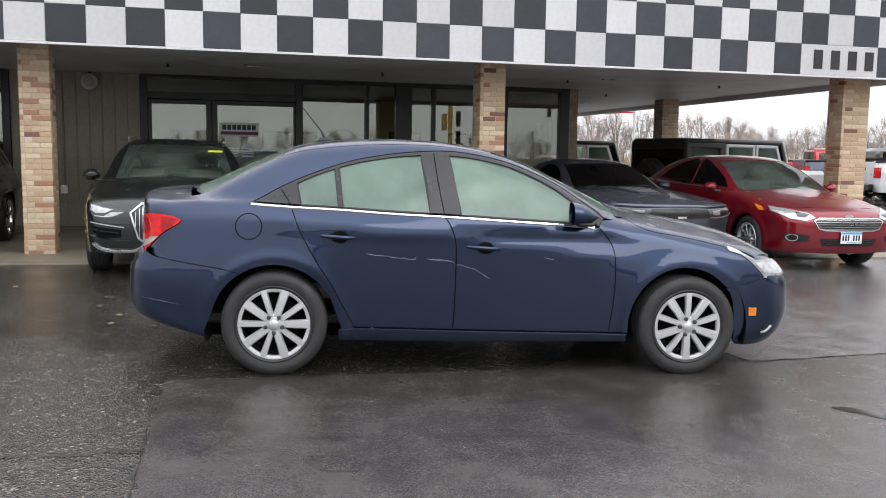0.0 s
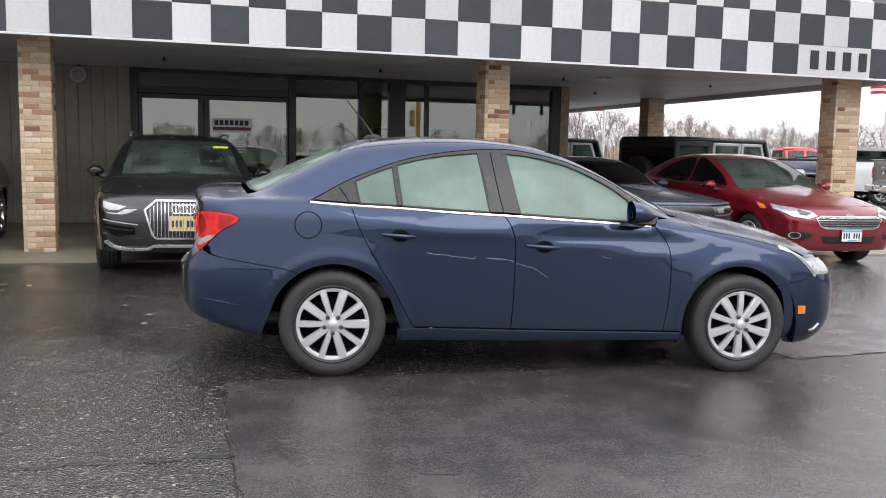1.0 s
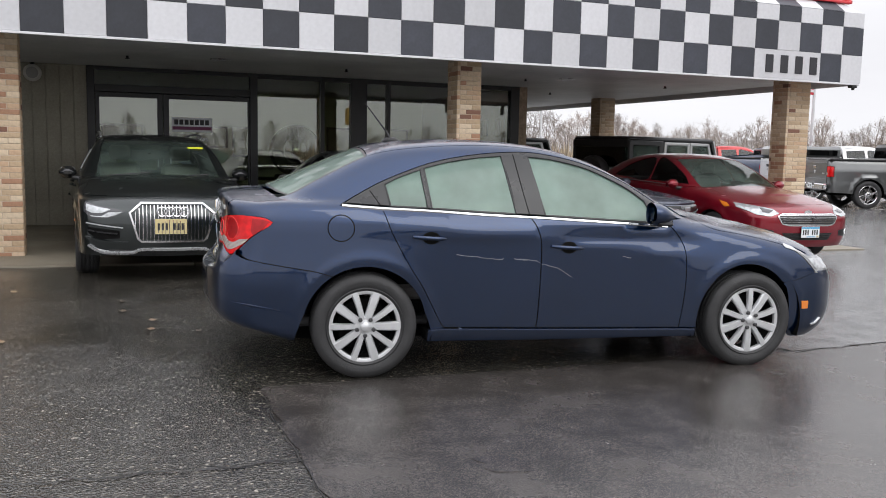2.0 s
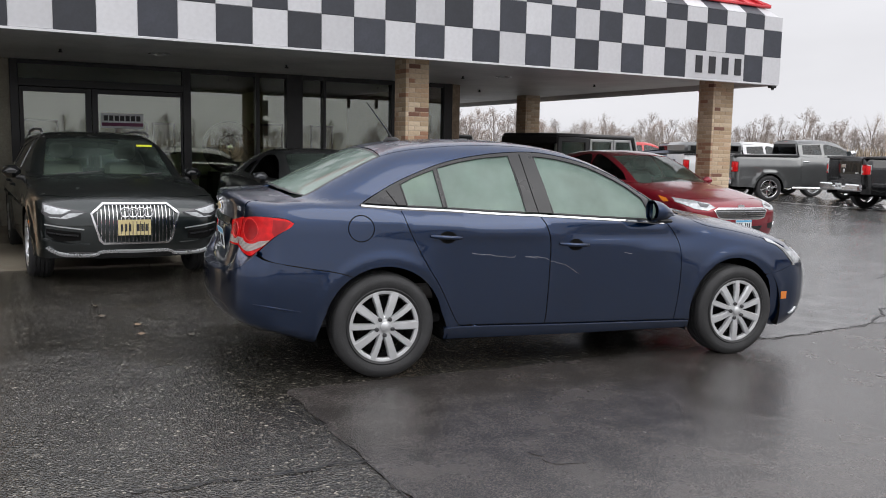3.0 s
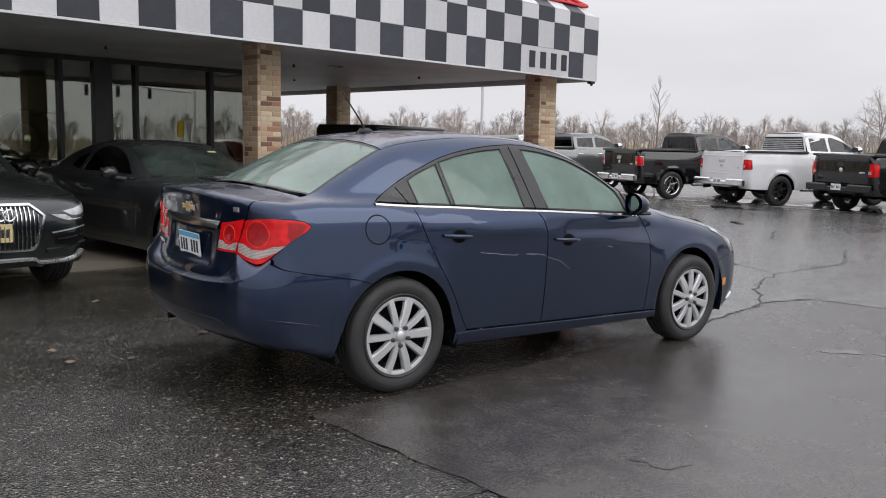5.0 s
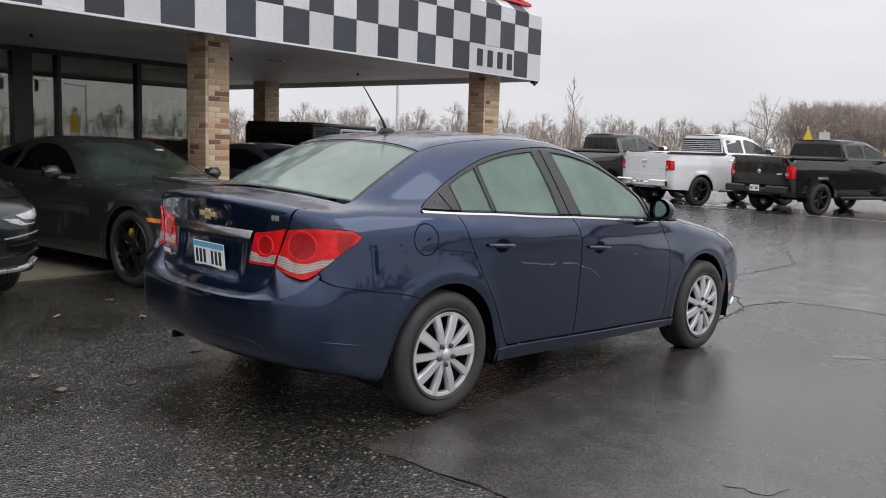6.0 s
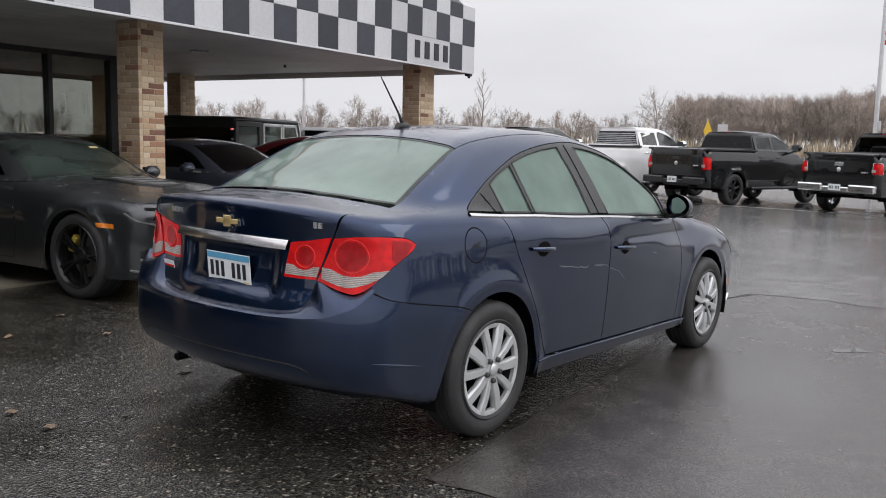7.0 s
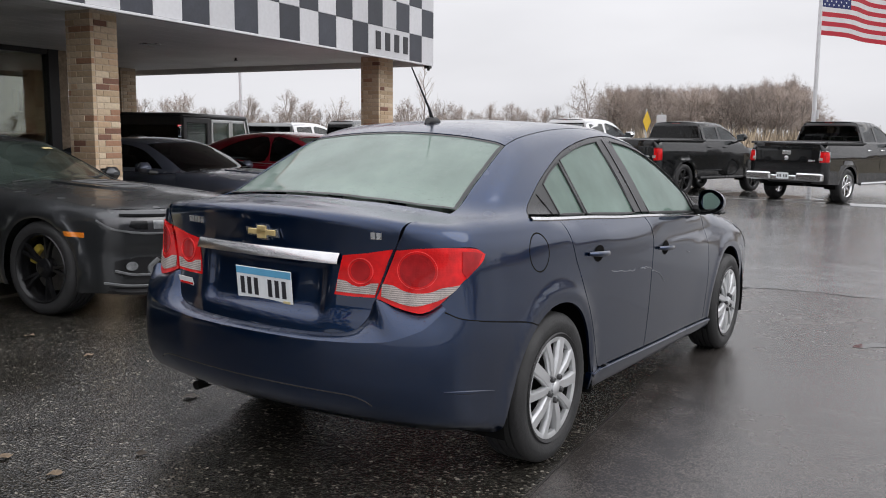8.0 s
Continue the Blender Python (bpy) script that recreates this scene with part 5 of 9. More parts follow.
def between(line, a, b):
    """The stretch of a line of (x, z) between two x values."""
    f = profile(*line)
    return [(x, float(f(x))) for x in np.linspace(a, b, max(3, int(abs(b - a) / 0.08)))]


sill_top = [(0.40, 0.306), (0.51, 0.312), (1.12, 0.300), (1.65, 0.291), (2.15, 0.285), (2.27, 0.283)]
bz = S.side
rear_door_poly = bz(cut_r) + bz(between(sill_top, 0.501, 1.12))[1:] + bz(cut_m[::-1])[1:] + bz(between(belt, 1.057, 0.099))[1:]
rear_door = S.panel("rear_door", rear_door_poly, M_BLUE, car, "", mirror=True, gap=0.0035)[0]
front_door_poly = bz(cut_m) + bz(between(sill_top, 1.125, 2.149))[1:] + bz(cut_f[::-1])[1:] + bz(between(belt, 2.05, 1.06))[1:]
front_door = S.panel("front_door", front_door_poly, M_BLUE, car, "", mirror=True, gap=0.0035)[0]
arch_r = [(0.418, 0.30), (0.395, 0.365)] + arc(0, 0.325, 0.385, 0.380, 14, 122.6, 22)
tail_out = [(-0.825, -0.615, 0.989), (-0.805, -0.687, 0.999), (-0.765, -0.757, 1.005), (-0.712, -0.806, 1.004), (-0.622, -0.842, 0.995), (-0.569, -0.854, 0.969), (-0.592, -0.851, 0.940), (-0.668, -0.841, 0.896), (-0.733, -0.826, 0.848), (-0.783, -0.795, 0.796), (-0.800, -0.755, 0.769), (-0.805, -0.705, 0.759), (-0.833, -0.627, 0.776), (-0.845, -0.545, 0.803)]
lid_side = [(-0.826, -0.612, 0.992), (-0.815, -0.632, 1.04), (-0.79, -0.645, 1.085), (-0.72, -0.655, 1.10), (-0.60, -0.660, 1.108), (-0.53, -0.657, 1.112)]
tail_uv = pts3(S, tail_out)
seam = bz([(-0.2075, 0.645), (-0.30, 0.672), (-0.46, 0.698), (-0.64, 0.728), (-0.715, 0.745), (-0.76, 0.772)])
ditch = S.top([(0.03, -0.568), (0.2, -0.566), (0.6, -0.550), (1.0, -0.545), (1.38, -0.560)])
screen_edge = S.top([(1.38, -0.560), (1.6, -0.585), (1.9, -0.628), (2.12, -0.672), (2.27, -0.705)])
back_edge = S.top([(-0.475, -0.645), (-0.34, -0.622), (-0.16, -0.597), (0.03, -0.568)])
side_poly = (bz(cut_r) + bz([(0.50, 0.318), (0.49, 0.30), (0.418, 0.30)], 3, False)[1:] + bz(arch_r, 3)[1:] + seam[1:]
             + catmull(tail_uv[9:4:-1], 5) + catmull(tail_uv[5::-1], 5)[1:] + catmull(pts3(S, lid_side), 5)[1:] + back_edge + ditch[1:] + screen_edge[1:]
             + bz([(2.20, 1.012), (2.11, 1.030), (2.077, 1.063)], 3) + bz(dlo[::-1])[1:] + bz(between(belt, -0.16, 0.12)))
S.panel("quarter_panel", side_poly, M_BLUE, car, "", mirror=True, step=0.024, gap=0.002)
S.panel("lamp_backing", inset(catmull(tail_uv[:6], 5) + catmull(tail_uv[5:11], 5)[1:] + catmull(tail_uv[10:], 5)[1:], -0.028), M_BLUE, car, "", mirror=True, gap=0, lift=-0.012, depth=0, step=0.03)
# black strips added behind the shut lines in place of the gaps' shade
for nm, ln in (("rear_seal", cut_r), ("mid_seal", cut_m), ("front_seal", cut_f)):
    S.strip("door_seal", bz(ln), 0.03, M_UNDER, car, "", lift=-0.006, thick=0.004, mirror=True)
S.strip("sill_seal", bz(between(sill_top, 0.5, 2.16)), 0.03, M_UNDER, car, "", lift=-0.006, thick=0.004, mirror=True)
# upper black frame with panes
pane_a = [(0.126, 1.206), (0.20, 1.243), (0.28, 1.274), (0.362, 1.302)]
pane_b = [(0.386, 1.312), (0.55, 1.355), (0.74, 1.387), (0.915, 1.404)]
pane_c = [(1.098, 1.405), (1.2, 1.398), (1.305, 1.384), (1.493, 1.342), (1.66, 1.275), (1.79, 1.208), (1.895, 1.135)]
lowz = profile(*[(x, z + 0.020) for x, z in belt])


def low(a, b):
    return [(x, float(lowz(x))) for x in np.linspace(a, b, max(3, int(abs(b - a) / 0.1)))]


polys = [bz(pane_a) + bz(low(0.391, 0.155), 3), bz(pane_b) + bz(low(0.968, 0.415), 3), bz(pane_c) + bz(low(1.935, 1.163), 3)]
frame_poly = bz(dlo) + bz([(2.077, 1.06), (2.11, 1.028), (2.062, 0.978)], 3, False)[1:] + bz(low(2.05, -0.15), 3)
S.panel("window_frame", frame_poly, M_PILLAR, car, "grey satin window surround", holes=polys, mirror=True, step=0.04, gap=0.003, lift=-0.003)
for nm, pl, mt in (("rear_vent_pane", polys[0], M_GLASS_FOG), ("rear_side_pane", polys[1], M_GLASS_FOG), ("front_side_pane", polys[2], M_GLASS_FOG)):
    a, b = S.panel(nm, pl, mt, car, "misted side window glass", mirror=True, gap=-0.004, lift=-0.010, depth=0)
for ln in ([(1.060, 1.012), (1.036, 1.14), (1.016, 1.27), (0.998, 1.415)], [(0.092, 1.075), (0.062, 1.12), (0.030, 1.165)]):
    S.strip("shut_line", bz(ln), 0.006, M_UNDER, car, "", lift=0.0, thick=0.003, mirror=True)
S.strip("belt_moulding", bz(between(belt, -0.15, 2.03), 4), 0.017, M_CHROME, car, "bright chrome strip", lift=0.007, thick=0.010, mirror=True)
sail = bz([(1.955, 1.128), (2.05, 1.065)], 3) + bz([(2.085, 1.030), (2.052, 0.990), (1.955, 0.998)], 3, False)
S.panel("mirror_sail", sail, M_PLASTIC, car, "", mirror=True, lift=0.003)
for q_ in polys:
    S.strip("window_seal", list(q_) + list(q_[:2]), 0.012, M_TRIM, car, "", lift=0.0005, thick=0.004, mirror=True)
# fender, bonnet, sill
hood_seat = bz([(2.30, 1.020), (2.345, 0.978), (2.44, 0.945), (2.608, 0.920), (2.78, 0.888), (2.94, 0.852)])
S.strip("bonnet_gutter", hood_seat, 0.06, M_BLUE, car, "", lift=-0.006, thick=0.004, mirror=True)
arch_f = arc(2.655, 0.330, 0.376, 0.388, 188, 42, 26)
hood_line = [(2.30, 1.020), (2.345, 0.978), (2.44, 0.945), (2.608, 0.920), (2.78, 0.888), (2.94, 0.852)]
lamp_low = [(2.94, 0.848), (3.02, 0.818), (3.10, 0.765), (3.17, 0.700), (3.21, 0.658)]
fender_poly = bz(cut_f[::-1]) + bz([(2.09, 1.015), (2.19, 1.018)], 3) + bz(hood_line) + bz(lamp_low) + bz([(3.20, 0.655), (3.08, 0.615), (2.945, 0.590)], 3)[1:] + bz(arch_f[::-1], 3)[1:] + bz([(2.27, 0.283), (2.15, 0.286)], 3)
S.panel("front_fender", fender_poly, M_BLUE, car, "", mirror=True, step=0.026)
on = S.trace([(x, -0.05, z) for x, z in catmull(hood_line, 5)], [(0, -1, 0)] * len(catmull(hood_line, 5)))
lamp_top = S.trace([(3.05, -0.05, 0.826), (3.15, -0.05, 0.781)], [(0, -1, 0)] * 2)
nose_top = S.trace([(2.95, -0.60, 0.775), (2.95, -0.40, 0.765), (2.95, -0.20, 0.760), (2.95, 0.0, 0.758)], [(1, 0, 0)] * 4)
right = [(2.22, -0.66)] + [(p[0], p[1]) for p in on] + [(p[0], p[1] + 0.004) for p in lamp_top] + [(p[0] - 0.004, p[1]) for p in nose_top]
hood_poly = right + [(x, -y) for x, y in right[::-1][1:]] + [(2.24, 0.3), (2.25, 0.0), (2.24, -0.3)]


def up_rays(uv):
    return np.stack([uv[:, 0], uv[:, 1], np.full(len(uv), 0.5)], 1), np.tile([0.0, 0.0, 1.0], (len(uv), 1))


S.panel("bonnet_seat", inset(hood_poly, -0.03), M_BLUE, car, "", step=0.06, rays=up_rays, lift=-0.016, depth=0, gap=0)
S.panel("bonnet", hood_poly, M_BLUE, car, "", step=0.055, rays=up_rays)
S.panel("sill", bz(sill_top, 4) + bz([(2.272, 0.228), (1.3, 0.222), (0.40, 0.230)], 4), M_BLUE, car, "", mirror=True, lift=0.012, depth=0.03)
S.strip("sill_edge", bz([(x, z - 0.012) for x, z in between(sill_top, 0.42, 2.26)], 1, False), 0.015, M_BLUE, car, "", lift=0.017, thick=0.008, mirror=True)
lamp_poly = bz(lamp_low) + bz([(3.20, 0.655), (3.24, 0.665)], 3) + pts3(S, [tuple(p) for p in S.trace([(2.95, -0.62, 0.66), (2.95, -0.6, 0.72), (2.95, -0.62, 0.765)], [(1, 0, 0)] * 3)]) + bz([(3.15, 0.775), (3.05, 0.822), (2.94, 0.852)], 4)
S.panel("nose_panel", inset(lamp_poly, -0.055), M_BLUE, car, "", mirror=True, gap=0, lift=-0.010, depth=0, step=0.03)
hl_, _ = S.panel("headlight", lamp_poly, M_LAMP_CLEAR, car, "clear wrap-round headlight", mirror=True, lift=0.002, step=0.03)
S.panel("lamp_reflector", inset(lamp_poly, 0.020), M_HEADLAMP, hl_, "bright reflector", lift=0.004, depth=0.001, step=0.03, gap=0)
ctr = S.trace([(2.95, 0.0, z) for z in (0.70, 0.5, 0.3, 0.2)], [(1, 0, 0)] * 4)
bump_f = bz([(2.99, 0.50), (2.965, 0.56), (2.945, 0.590), (3.08, 0.615), (3.20, 0.655)], 3) + pts3(S, S.trace([(2.95, y, 0.66) for y in (-0.62, -0.3, 0.0)], [(1, 0, 0)] * 3)) + pts3(S, ctr) + bz([(3.25, 0.19), (3.05, 0.20), (3.02, 0.28), (3.005, 0.42)], 4)
S.panel("front_bumper", bump_f, M_BLUE, car, "", mirror=True, gap=0, depth=0)
S.panel("side_marker", bz([(3.105, 0.458), (3.170, 0.456), (3.172, 0.398), (3.110, 0.398)], 2, False), M_AMBER, car, "amber side marker lamp", mirror=True, lift=0.004, depth=0.008)
S.strip("fog_trim", bz([(3.22, 0.280), (3.26, 0.290), (3.30, 0.325)], 5), 0.012, M_SATIN, car, "", lift=0.01, thick=0.012, mirror=True)
S.panel("lower_grille", pts3(S, S.trace([(2.95, y, z) for y, z in ((-0.45, 0.26), (0.0, 0.25), (0.0, 0.45), (-0.42, 0.44))], [(1, 0, 0)] * 4)), M_PLASTIC, car, "", mirror=True, gap=0, lift=0.003, depth=0)
# roof, screens
roof_r = [(0.03, -0.568), (0.2, -0.566), (0.6, -0.550), (1.0, -0.545), (1.38, -0.560)]
roof_poly = catmull(roof_r, 4) + [(1.44, -0.4), (1.475, -0.2), (1.485, 0.0), (1.475, 0.2), (1.44, 0.4)] + [(x, -y) for x, y in catmull(roof_r, 4)[::-1]] + [(0.045, 0.35), (0.05, 0), (0.045, -0.35)]
S.panel("roof", roof_poly, M_BLUE, car, "", step=0.045, rays=up_rays)
ws_r = catmull([(1.38, -0.560), (1.6, -0.585), (1.9, -0.628), (2.12, -0.672), (2.22, -0.69)], 4)
ws_poly = ws_r + [(2.30, -0.4), (2.33, 0.0), (2.30, 0.4)] + [(x, -y) for x, y in ws_r[::-1]] + [(1.44, 0.4), (1.475, 0.2), (1.485, 0.0), (1.475, -0.2), (1.44, -0.4)]
S.panel("windscreen", ws_poly, M_GLASS_FOG, car, "misted windscreen", step=0.05, rays=up_rays, lift=-0.006, depth=0)
bl_r = catmull([(-0.475, -0.645), (-0.34, -0.622), (-0.16, -0.597), (0.03, -0.568)], 4)
bl_poly = bl_r + [(0.045, -0.35), (0.05, 0), (0.045, 0.35)] + [(x, -y) for x, y in bl_r[::-1]] + [(-0.53, 0.5), (-0.57, 0.25), (-0.58, 0.0), (-0.57, -0.25), (-0.53, -0.5)]
S.panel("rear_screen", bl_poly, M_GLASS_REAR, car, "misted rear window beaded with rain", step=0.045, rays=up_rays, lift=-0.004, depth=0)
bi = inset(bl_poly, 0.024)
S.panel("rear_screen_border", bl_poly, M_TRIM, car, "black printed glass border", holes=[bi], step=0.05, rays=up_rays, lift=-0.002, depth=0, gap=0.004)
# boot lid: top and face in one pressing
LX, LZ, LR = -0.70, 0.95, 0.18


def lid_uv(p):
    x, y, z = p
    if x > LX:
        return y, -(x - LX)
    if z > LZ:
        return y, LR * math.atan2(LX - x, z - LZ)
    return y, LR * math.pi / 2 + (LZ - z)


def lid_rays(uv):
    y, s = uv[:, 0], uv[:, 1]
    phi = np.clip(s / LR, 0, math.pi / 2)
    o = np.stack([LX + np.maximum(-s, 0), y, LZ - np.maximum(s - LR * math.pi / 2, 0)], 1)
    return o, np.stack([-np.sin(phi), np.zeros(len(y)), np.cos(phi)], 1)


lid_low = [(-0.975, 0.0, 0.6505), (-0.970, -0.18, 0.651), (-0.957, -0.378, 0.660), (-0.921, -0.473, 0.680), (-0.875, -0.518, 0.725), (-0.845, -0.545, 0.803), (-0.826, -0.612, 0.992)]
lid_half = catmull([lid_uv(p) for p in lid_low], 4) + catmull([lid_uv(p) for p in lid_side], 4)[1:] + [(-0.5, lid_uv((-0.56, 0, 1.1))[1]), (-0.25, lid_uv((-0.60, 0, 1.1))[1])]
lid_poly = lid_half + [(0.0, lid_uv((-0.61, 0, 1.1))[1])] + [(-y, s) for y, s in lid_half[::-1][:-1]]
lid = S.panel("boot_lid", lid_poly, M_BLUE, car, "", step=0.024, rays=lid_rays, gap=0.0015)
lamp_in = [lid_uv(p) for p in [(-0.826, -0.606, 0.990), (-0.86, -0.50, 0.972), (-0.87, -0.395, 0.955), (-0.88, -0.378, 0.88), (-0.88, -0.366, 0.802), (-0.86, -0.45, 0.800), (-0.846, -0.540, 0.804)]]


def mirrored(ob):
    o2 = part(ob.name.split(".")[0], ob.data, None, ob.parent, ob.get("label", ""))
    o2.scale = (1, -1, 1)
    return o2


tl_in = S.panel("tail_light_inner", lamp_in, M_LENS_RED, lid, "red lens of the tail light on the lid", step=0.02, rays=lid_rays, lift=0.004, depth=0.012)
mirrored(tl_in)
cin = [(y, lid_uv((-0.9, 0, z))[1]) for y, z in ((-0.553, 0.862), (-0.520, 0.860), (-0.495, 0.848), (-0.468, 0.843), (-0.442, 0.848), (-0.418, 0.860), (-0.378, 0.864), (-0.373, 0.814), (-0.455, 0.812), (-0.542, 0.816))]
mirrored(S.panel("reversing_lens", cin, M_LENS_CLEAR, tl_in, "clear reversing lens", step=0.02, rays=lid_rays, lift=0.006, depth=0.002))
tail_poly = catmull(tail_uv[:6], 5) + catmull(tail_uv[5:11], 5)[1:] + catmull(tail_uv[10:], 5)[1:]
tl, tl2 = S.panel("tail_light", tail_poly, M_LENS_RED, car, "large red wrap-round tail light", step=0.02, mirror=True, lift=0.007, depth=0.018, gap=0.003)
c_out = catmull(pts3(S, [(-0.838, -0.565, 0.864), (-0.828, -0.61, 0.860), (-0.815, -0.65, 0.843), (-0.795, -0.69, 0.836), (-0.77, -0.73, 0.842), (-0.755, -0.77, 0.858), (-0.73, -0.805, 0.864), (-0.705, -0.825, 0.867)]), 4) + catmull(pts3(S, [(-0.722, -0.822, 0.850), (-0.752, -0.806, 0.826), (-0.788, -0.745, 0.797), (-0.822, -0.68, 0.785), (-0.842, -0.565, 0.812)]), 4)
cl = S.panel("reversing_lens", c_out, M_LENS_CLEAR, tl, "clear lower lens", step=0.02, lift=0.0095, depth=0.002)
mirrored(cl)


def on_lamp(cy, cz, r, ratio=1.0):
    base = S.trace([(S.qr, cy, cz)], [(-1, 0, 0)])[0]
    u, v = S.uv(base)
    return [(u + r * math.cos(t), v + r * ratio * math.sin(t)) for t in np.linspace(0, 2 * math.pi, 33)]


mirrored(S.panel("side_reflector", pts3(S, [(-0.69, -0.818, 0.986), (-0.64, -0.836, 0.982), (-0.592, -0.848, 0.970), (-0.625, -0.846, 0.930), (-0.685, -0.838, 0.886), (-0.70, -0.828, 0.91)]), M_LENS_DEEP, tl, "dull red side reflector", step=0.02, lift=0.0085, depth=0.001, gap=0))
for rr, mt, w in ((0.070, M_LENS_RIM, 0.003), (0.050, M_LENS_DEEP, 0.004)):
    s = S.strip("lamp_ring", on_lamp(-0.69, 0.916, rr, 0.95), w, mt, tl, "", lift=0.0088, thick=0.004)
    mirrored(s)
mirrored(S.panel("brake_lens", on_lamp(-0.69, 0.916, 0.062, 0.95)[:-1], M_LENS_DEEP, tl, "round darker red brake lens", step=0.015, lift=0.0083, depth=0.001, gap=0))
mirrored(S.panel("brake_lens", [(-0.475 + 0.040 * math.cos(t), lid_uv((-0.9, 0, 0.9))[1] + 0.037 * math.sin(t)) for t in np.linspace(0, 2 * math.pi, 24, endpoint=False)], M_LENS_DEEP, tl_in, "round darker red lens", step=0.015, rays=lid_rays, lift=0.0062, depth=0.001, gap=0))
s = S.strip("lamp_ring", [(y, lid_uv((-0.9, 0, 0.9))[1] + v) for y, v in [(-0.475 + 0.052 * math.cos(t), 0.047 * math.sin(t)) for t in np.linspace(0, 2 * math.pi, 25)]], 0.004, M_LENS_RIM, tl_in, "", lift=0.008, thick=0.004, rays=lid_rays)
mirrored(s)
# chrome bar, badges, plate on the lid
bar = Mesh()
ys = np.linspace(-0.385, 0.385, 25)
bx = [float(S.trace([(LX, y, 0.948)], [(-1, 0, 0)])[0][0]) for y in ys]
for k, (dx, z) in enumerate(((0.004, 0.963), (-0.006, 0.960), (-0.0165, 0.940), (-0.0215, 0.920), (0.004, 0.914))):
    bar.v += [(bx[i] + dx, ys[i], z) for i in range(25)]
bar.f = [(k * 25 + i, k * 25 + i + 1, (k + 1) * 25 + i + 1, (k + 1) * 25 + i) for k in range(4) for i in range(24)]
bar.m = [0] * len(bar.f)
part("chrome_bar", bar, M_CHROME, lid, "chrome bar across the boot lid", True)
fx = float(S.trace([(LX, 0.0, 1.03)], [(-1, 0, 0)])[0][0])
q = Mesh()
q.prism([(-0.085, 0.016), (-0.03, 0.016), (-0.024, 0.030), (0.034, 0.030), (0.030, 0.016), (0.089, 0.016), (0.081, -0.016), (0.026, -0.016), (0.020, -0.030), (-0.038, -0.030), (-0.034, -0.016), (-0.093, -0.016)], 0.0, 0.006, "x")
em = part("badge_rim", q, M_CHROME, lid, "chrome rim of a plain badge")
em.location = (fx - 0.008, -0.012, 1.014)
q = Mesh()
q.box(-0.004, 0.0, -0.074, 0.074, -0.011, 0.011, 0.002)
q.box(-0.004, 0.0, -0.024, 0.024, -0.025, 0.025, 0.002)
em2 = part("badge", q, M_GOLD, lid, "plain gold badge")
em2.location = (fx - 0.008, -0.012, 1.014)
for y0, n, w in ((0.455, 5, 0.015), (-0.520, 2, 0.017)):
    for i in range(n):
        y = y0 - i * (w + 0.006)
        a, b_, c_ = S.trace([(LX, y, 1.034), (LX, y - w, 1.034), (LX, y - w / 2, 1.052)], [(-1, 0, 0)] * 3)
        q = Mesh()
        q.v = [(a[0] - 0.006, a[1], 1.022), (b_[0] - 0.006, b_[1], 1.022), (b_[0] + c_[0] - (a[0] + b_[0]) / 2 - 0.006, b_[1], 1.047), (a[0] + c_[0] - (a[0] + b_[0]) / 2 - 0.006, a[1], 1.047)]
        q.v += [(x + 0.008, yy, z) for x, yy, z in q.v]
        q.f, q.m = [(0, 1, 2, 3), (7, 6, 5, 4), (0, 4, 5, 1), (1, 5, 6, 2), (2, 6, 7, 3), (3, 7, 4, 0)], [0] * 6
        part("name_badge_bar", q, M_SATIN, lid, "small plain chrome badge bar")
plate_x = float(S.trace([(LX, 0.0, 0.80)], [(-1, 0, 0)])[0][0])
plate(lid, pose(plate_x - 0.012, -0.012, 0.793, 0, 0, -90) @ pose(0, 0, 0, 6), M_PLATE, top=M_PLATE_BLUE)
q = Mesh()
q.box(-0.003, 0, -0.055, 0.055, -0.018, 0.018)
st = part("dealer_sticker", q, M_PLATE, lid, "small white and red sticker")
lx = float(S.trace([(LX, 0.475, 0.765)], [(-1, 0, 0)])[0][0])
st.matrix_local = pose(lx - 0.004, 0.475, 0.765, 0, -14, -10)
q = Mesh()
q.box(-0.004, -0.003, -0.052, 0.052, -0.014, -0.004)
part("sticker_bar", q, M_LENS_RED, st)
# rear bumper
ctr = S.trace([(S.qr, 0.0, z) for z in (0.50, 0.42, 0.36, 0.328)], [(-1, 0, 0)] * 4)
SB = bumper_shell
shelf_out = [(-0.777, -0.805, 0.786), (-0.803, -0.789, 0.757), (-0.845, -0.757, 0.717), (-0.868, -0.725, 0.699), (-0.895, -0.668, 0.675), (-0.915, -0.616, 0.661), (-0.941, -0.503, 0.649), (-0.967, -0.331, 0.639), (-0.984, -0.15, 0.637), (-0.985, 0.0, 0.637)]
shelf_in = tail_out[9:13] + [(-0.845, -0.545, 0.803), (-0.872, -0.520, 0.727), (-0.918, -0.475, 0.681), (-0.955, -0.378, 0.661), (-0.968, -0.18, 0.653), (-0.972, 0.0, 0.652)]
bump_poly = (bz([(-0.404, 0.345), (-0.394, 0.375)], 3) + bz(arc(0, 0.325, 0.387, 0.382, 168, 123.4, 9), 3)[1:] + seam[1:] + catmull(pts3(SB, shelf_out), 5)
             + pts3(SB, ctr) + pts3(SB, SB.trace([(S.qr, y, z) for y, z in ((-0.25, 0.328), (-0.5, 0.330))], [(-1, 0, 0)] * 2)) + bz([(-0.68, 0.318), (-0.55, 0.276), (-0.445, 0.246), (-0.425, 0.29)], 4))
SB.panel("rear_bumper", bump_poly, M_BLUE, car, "", mirror=True, gap=0.0, depth=0.0, step=0.035)
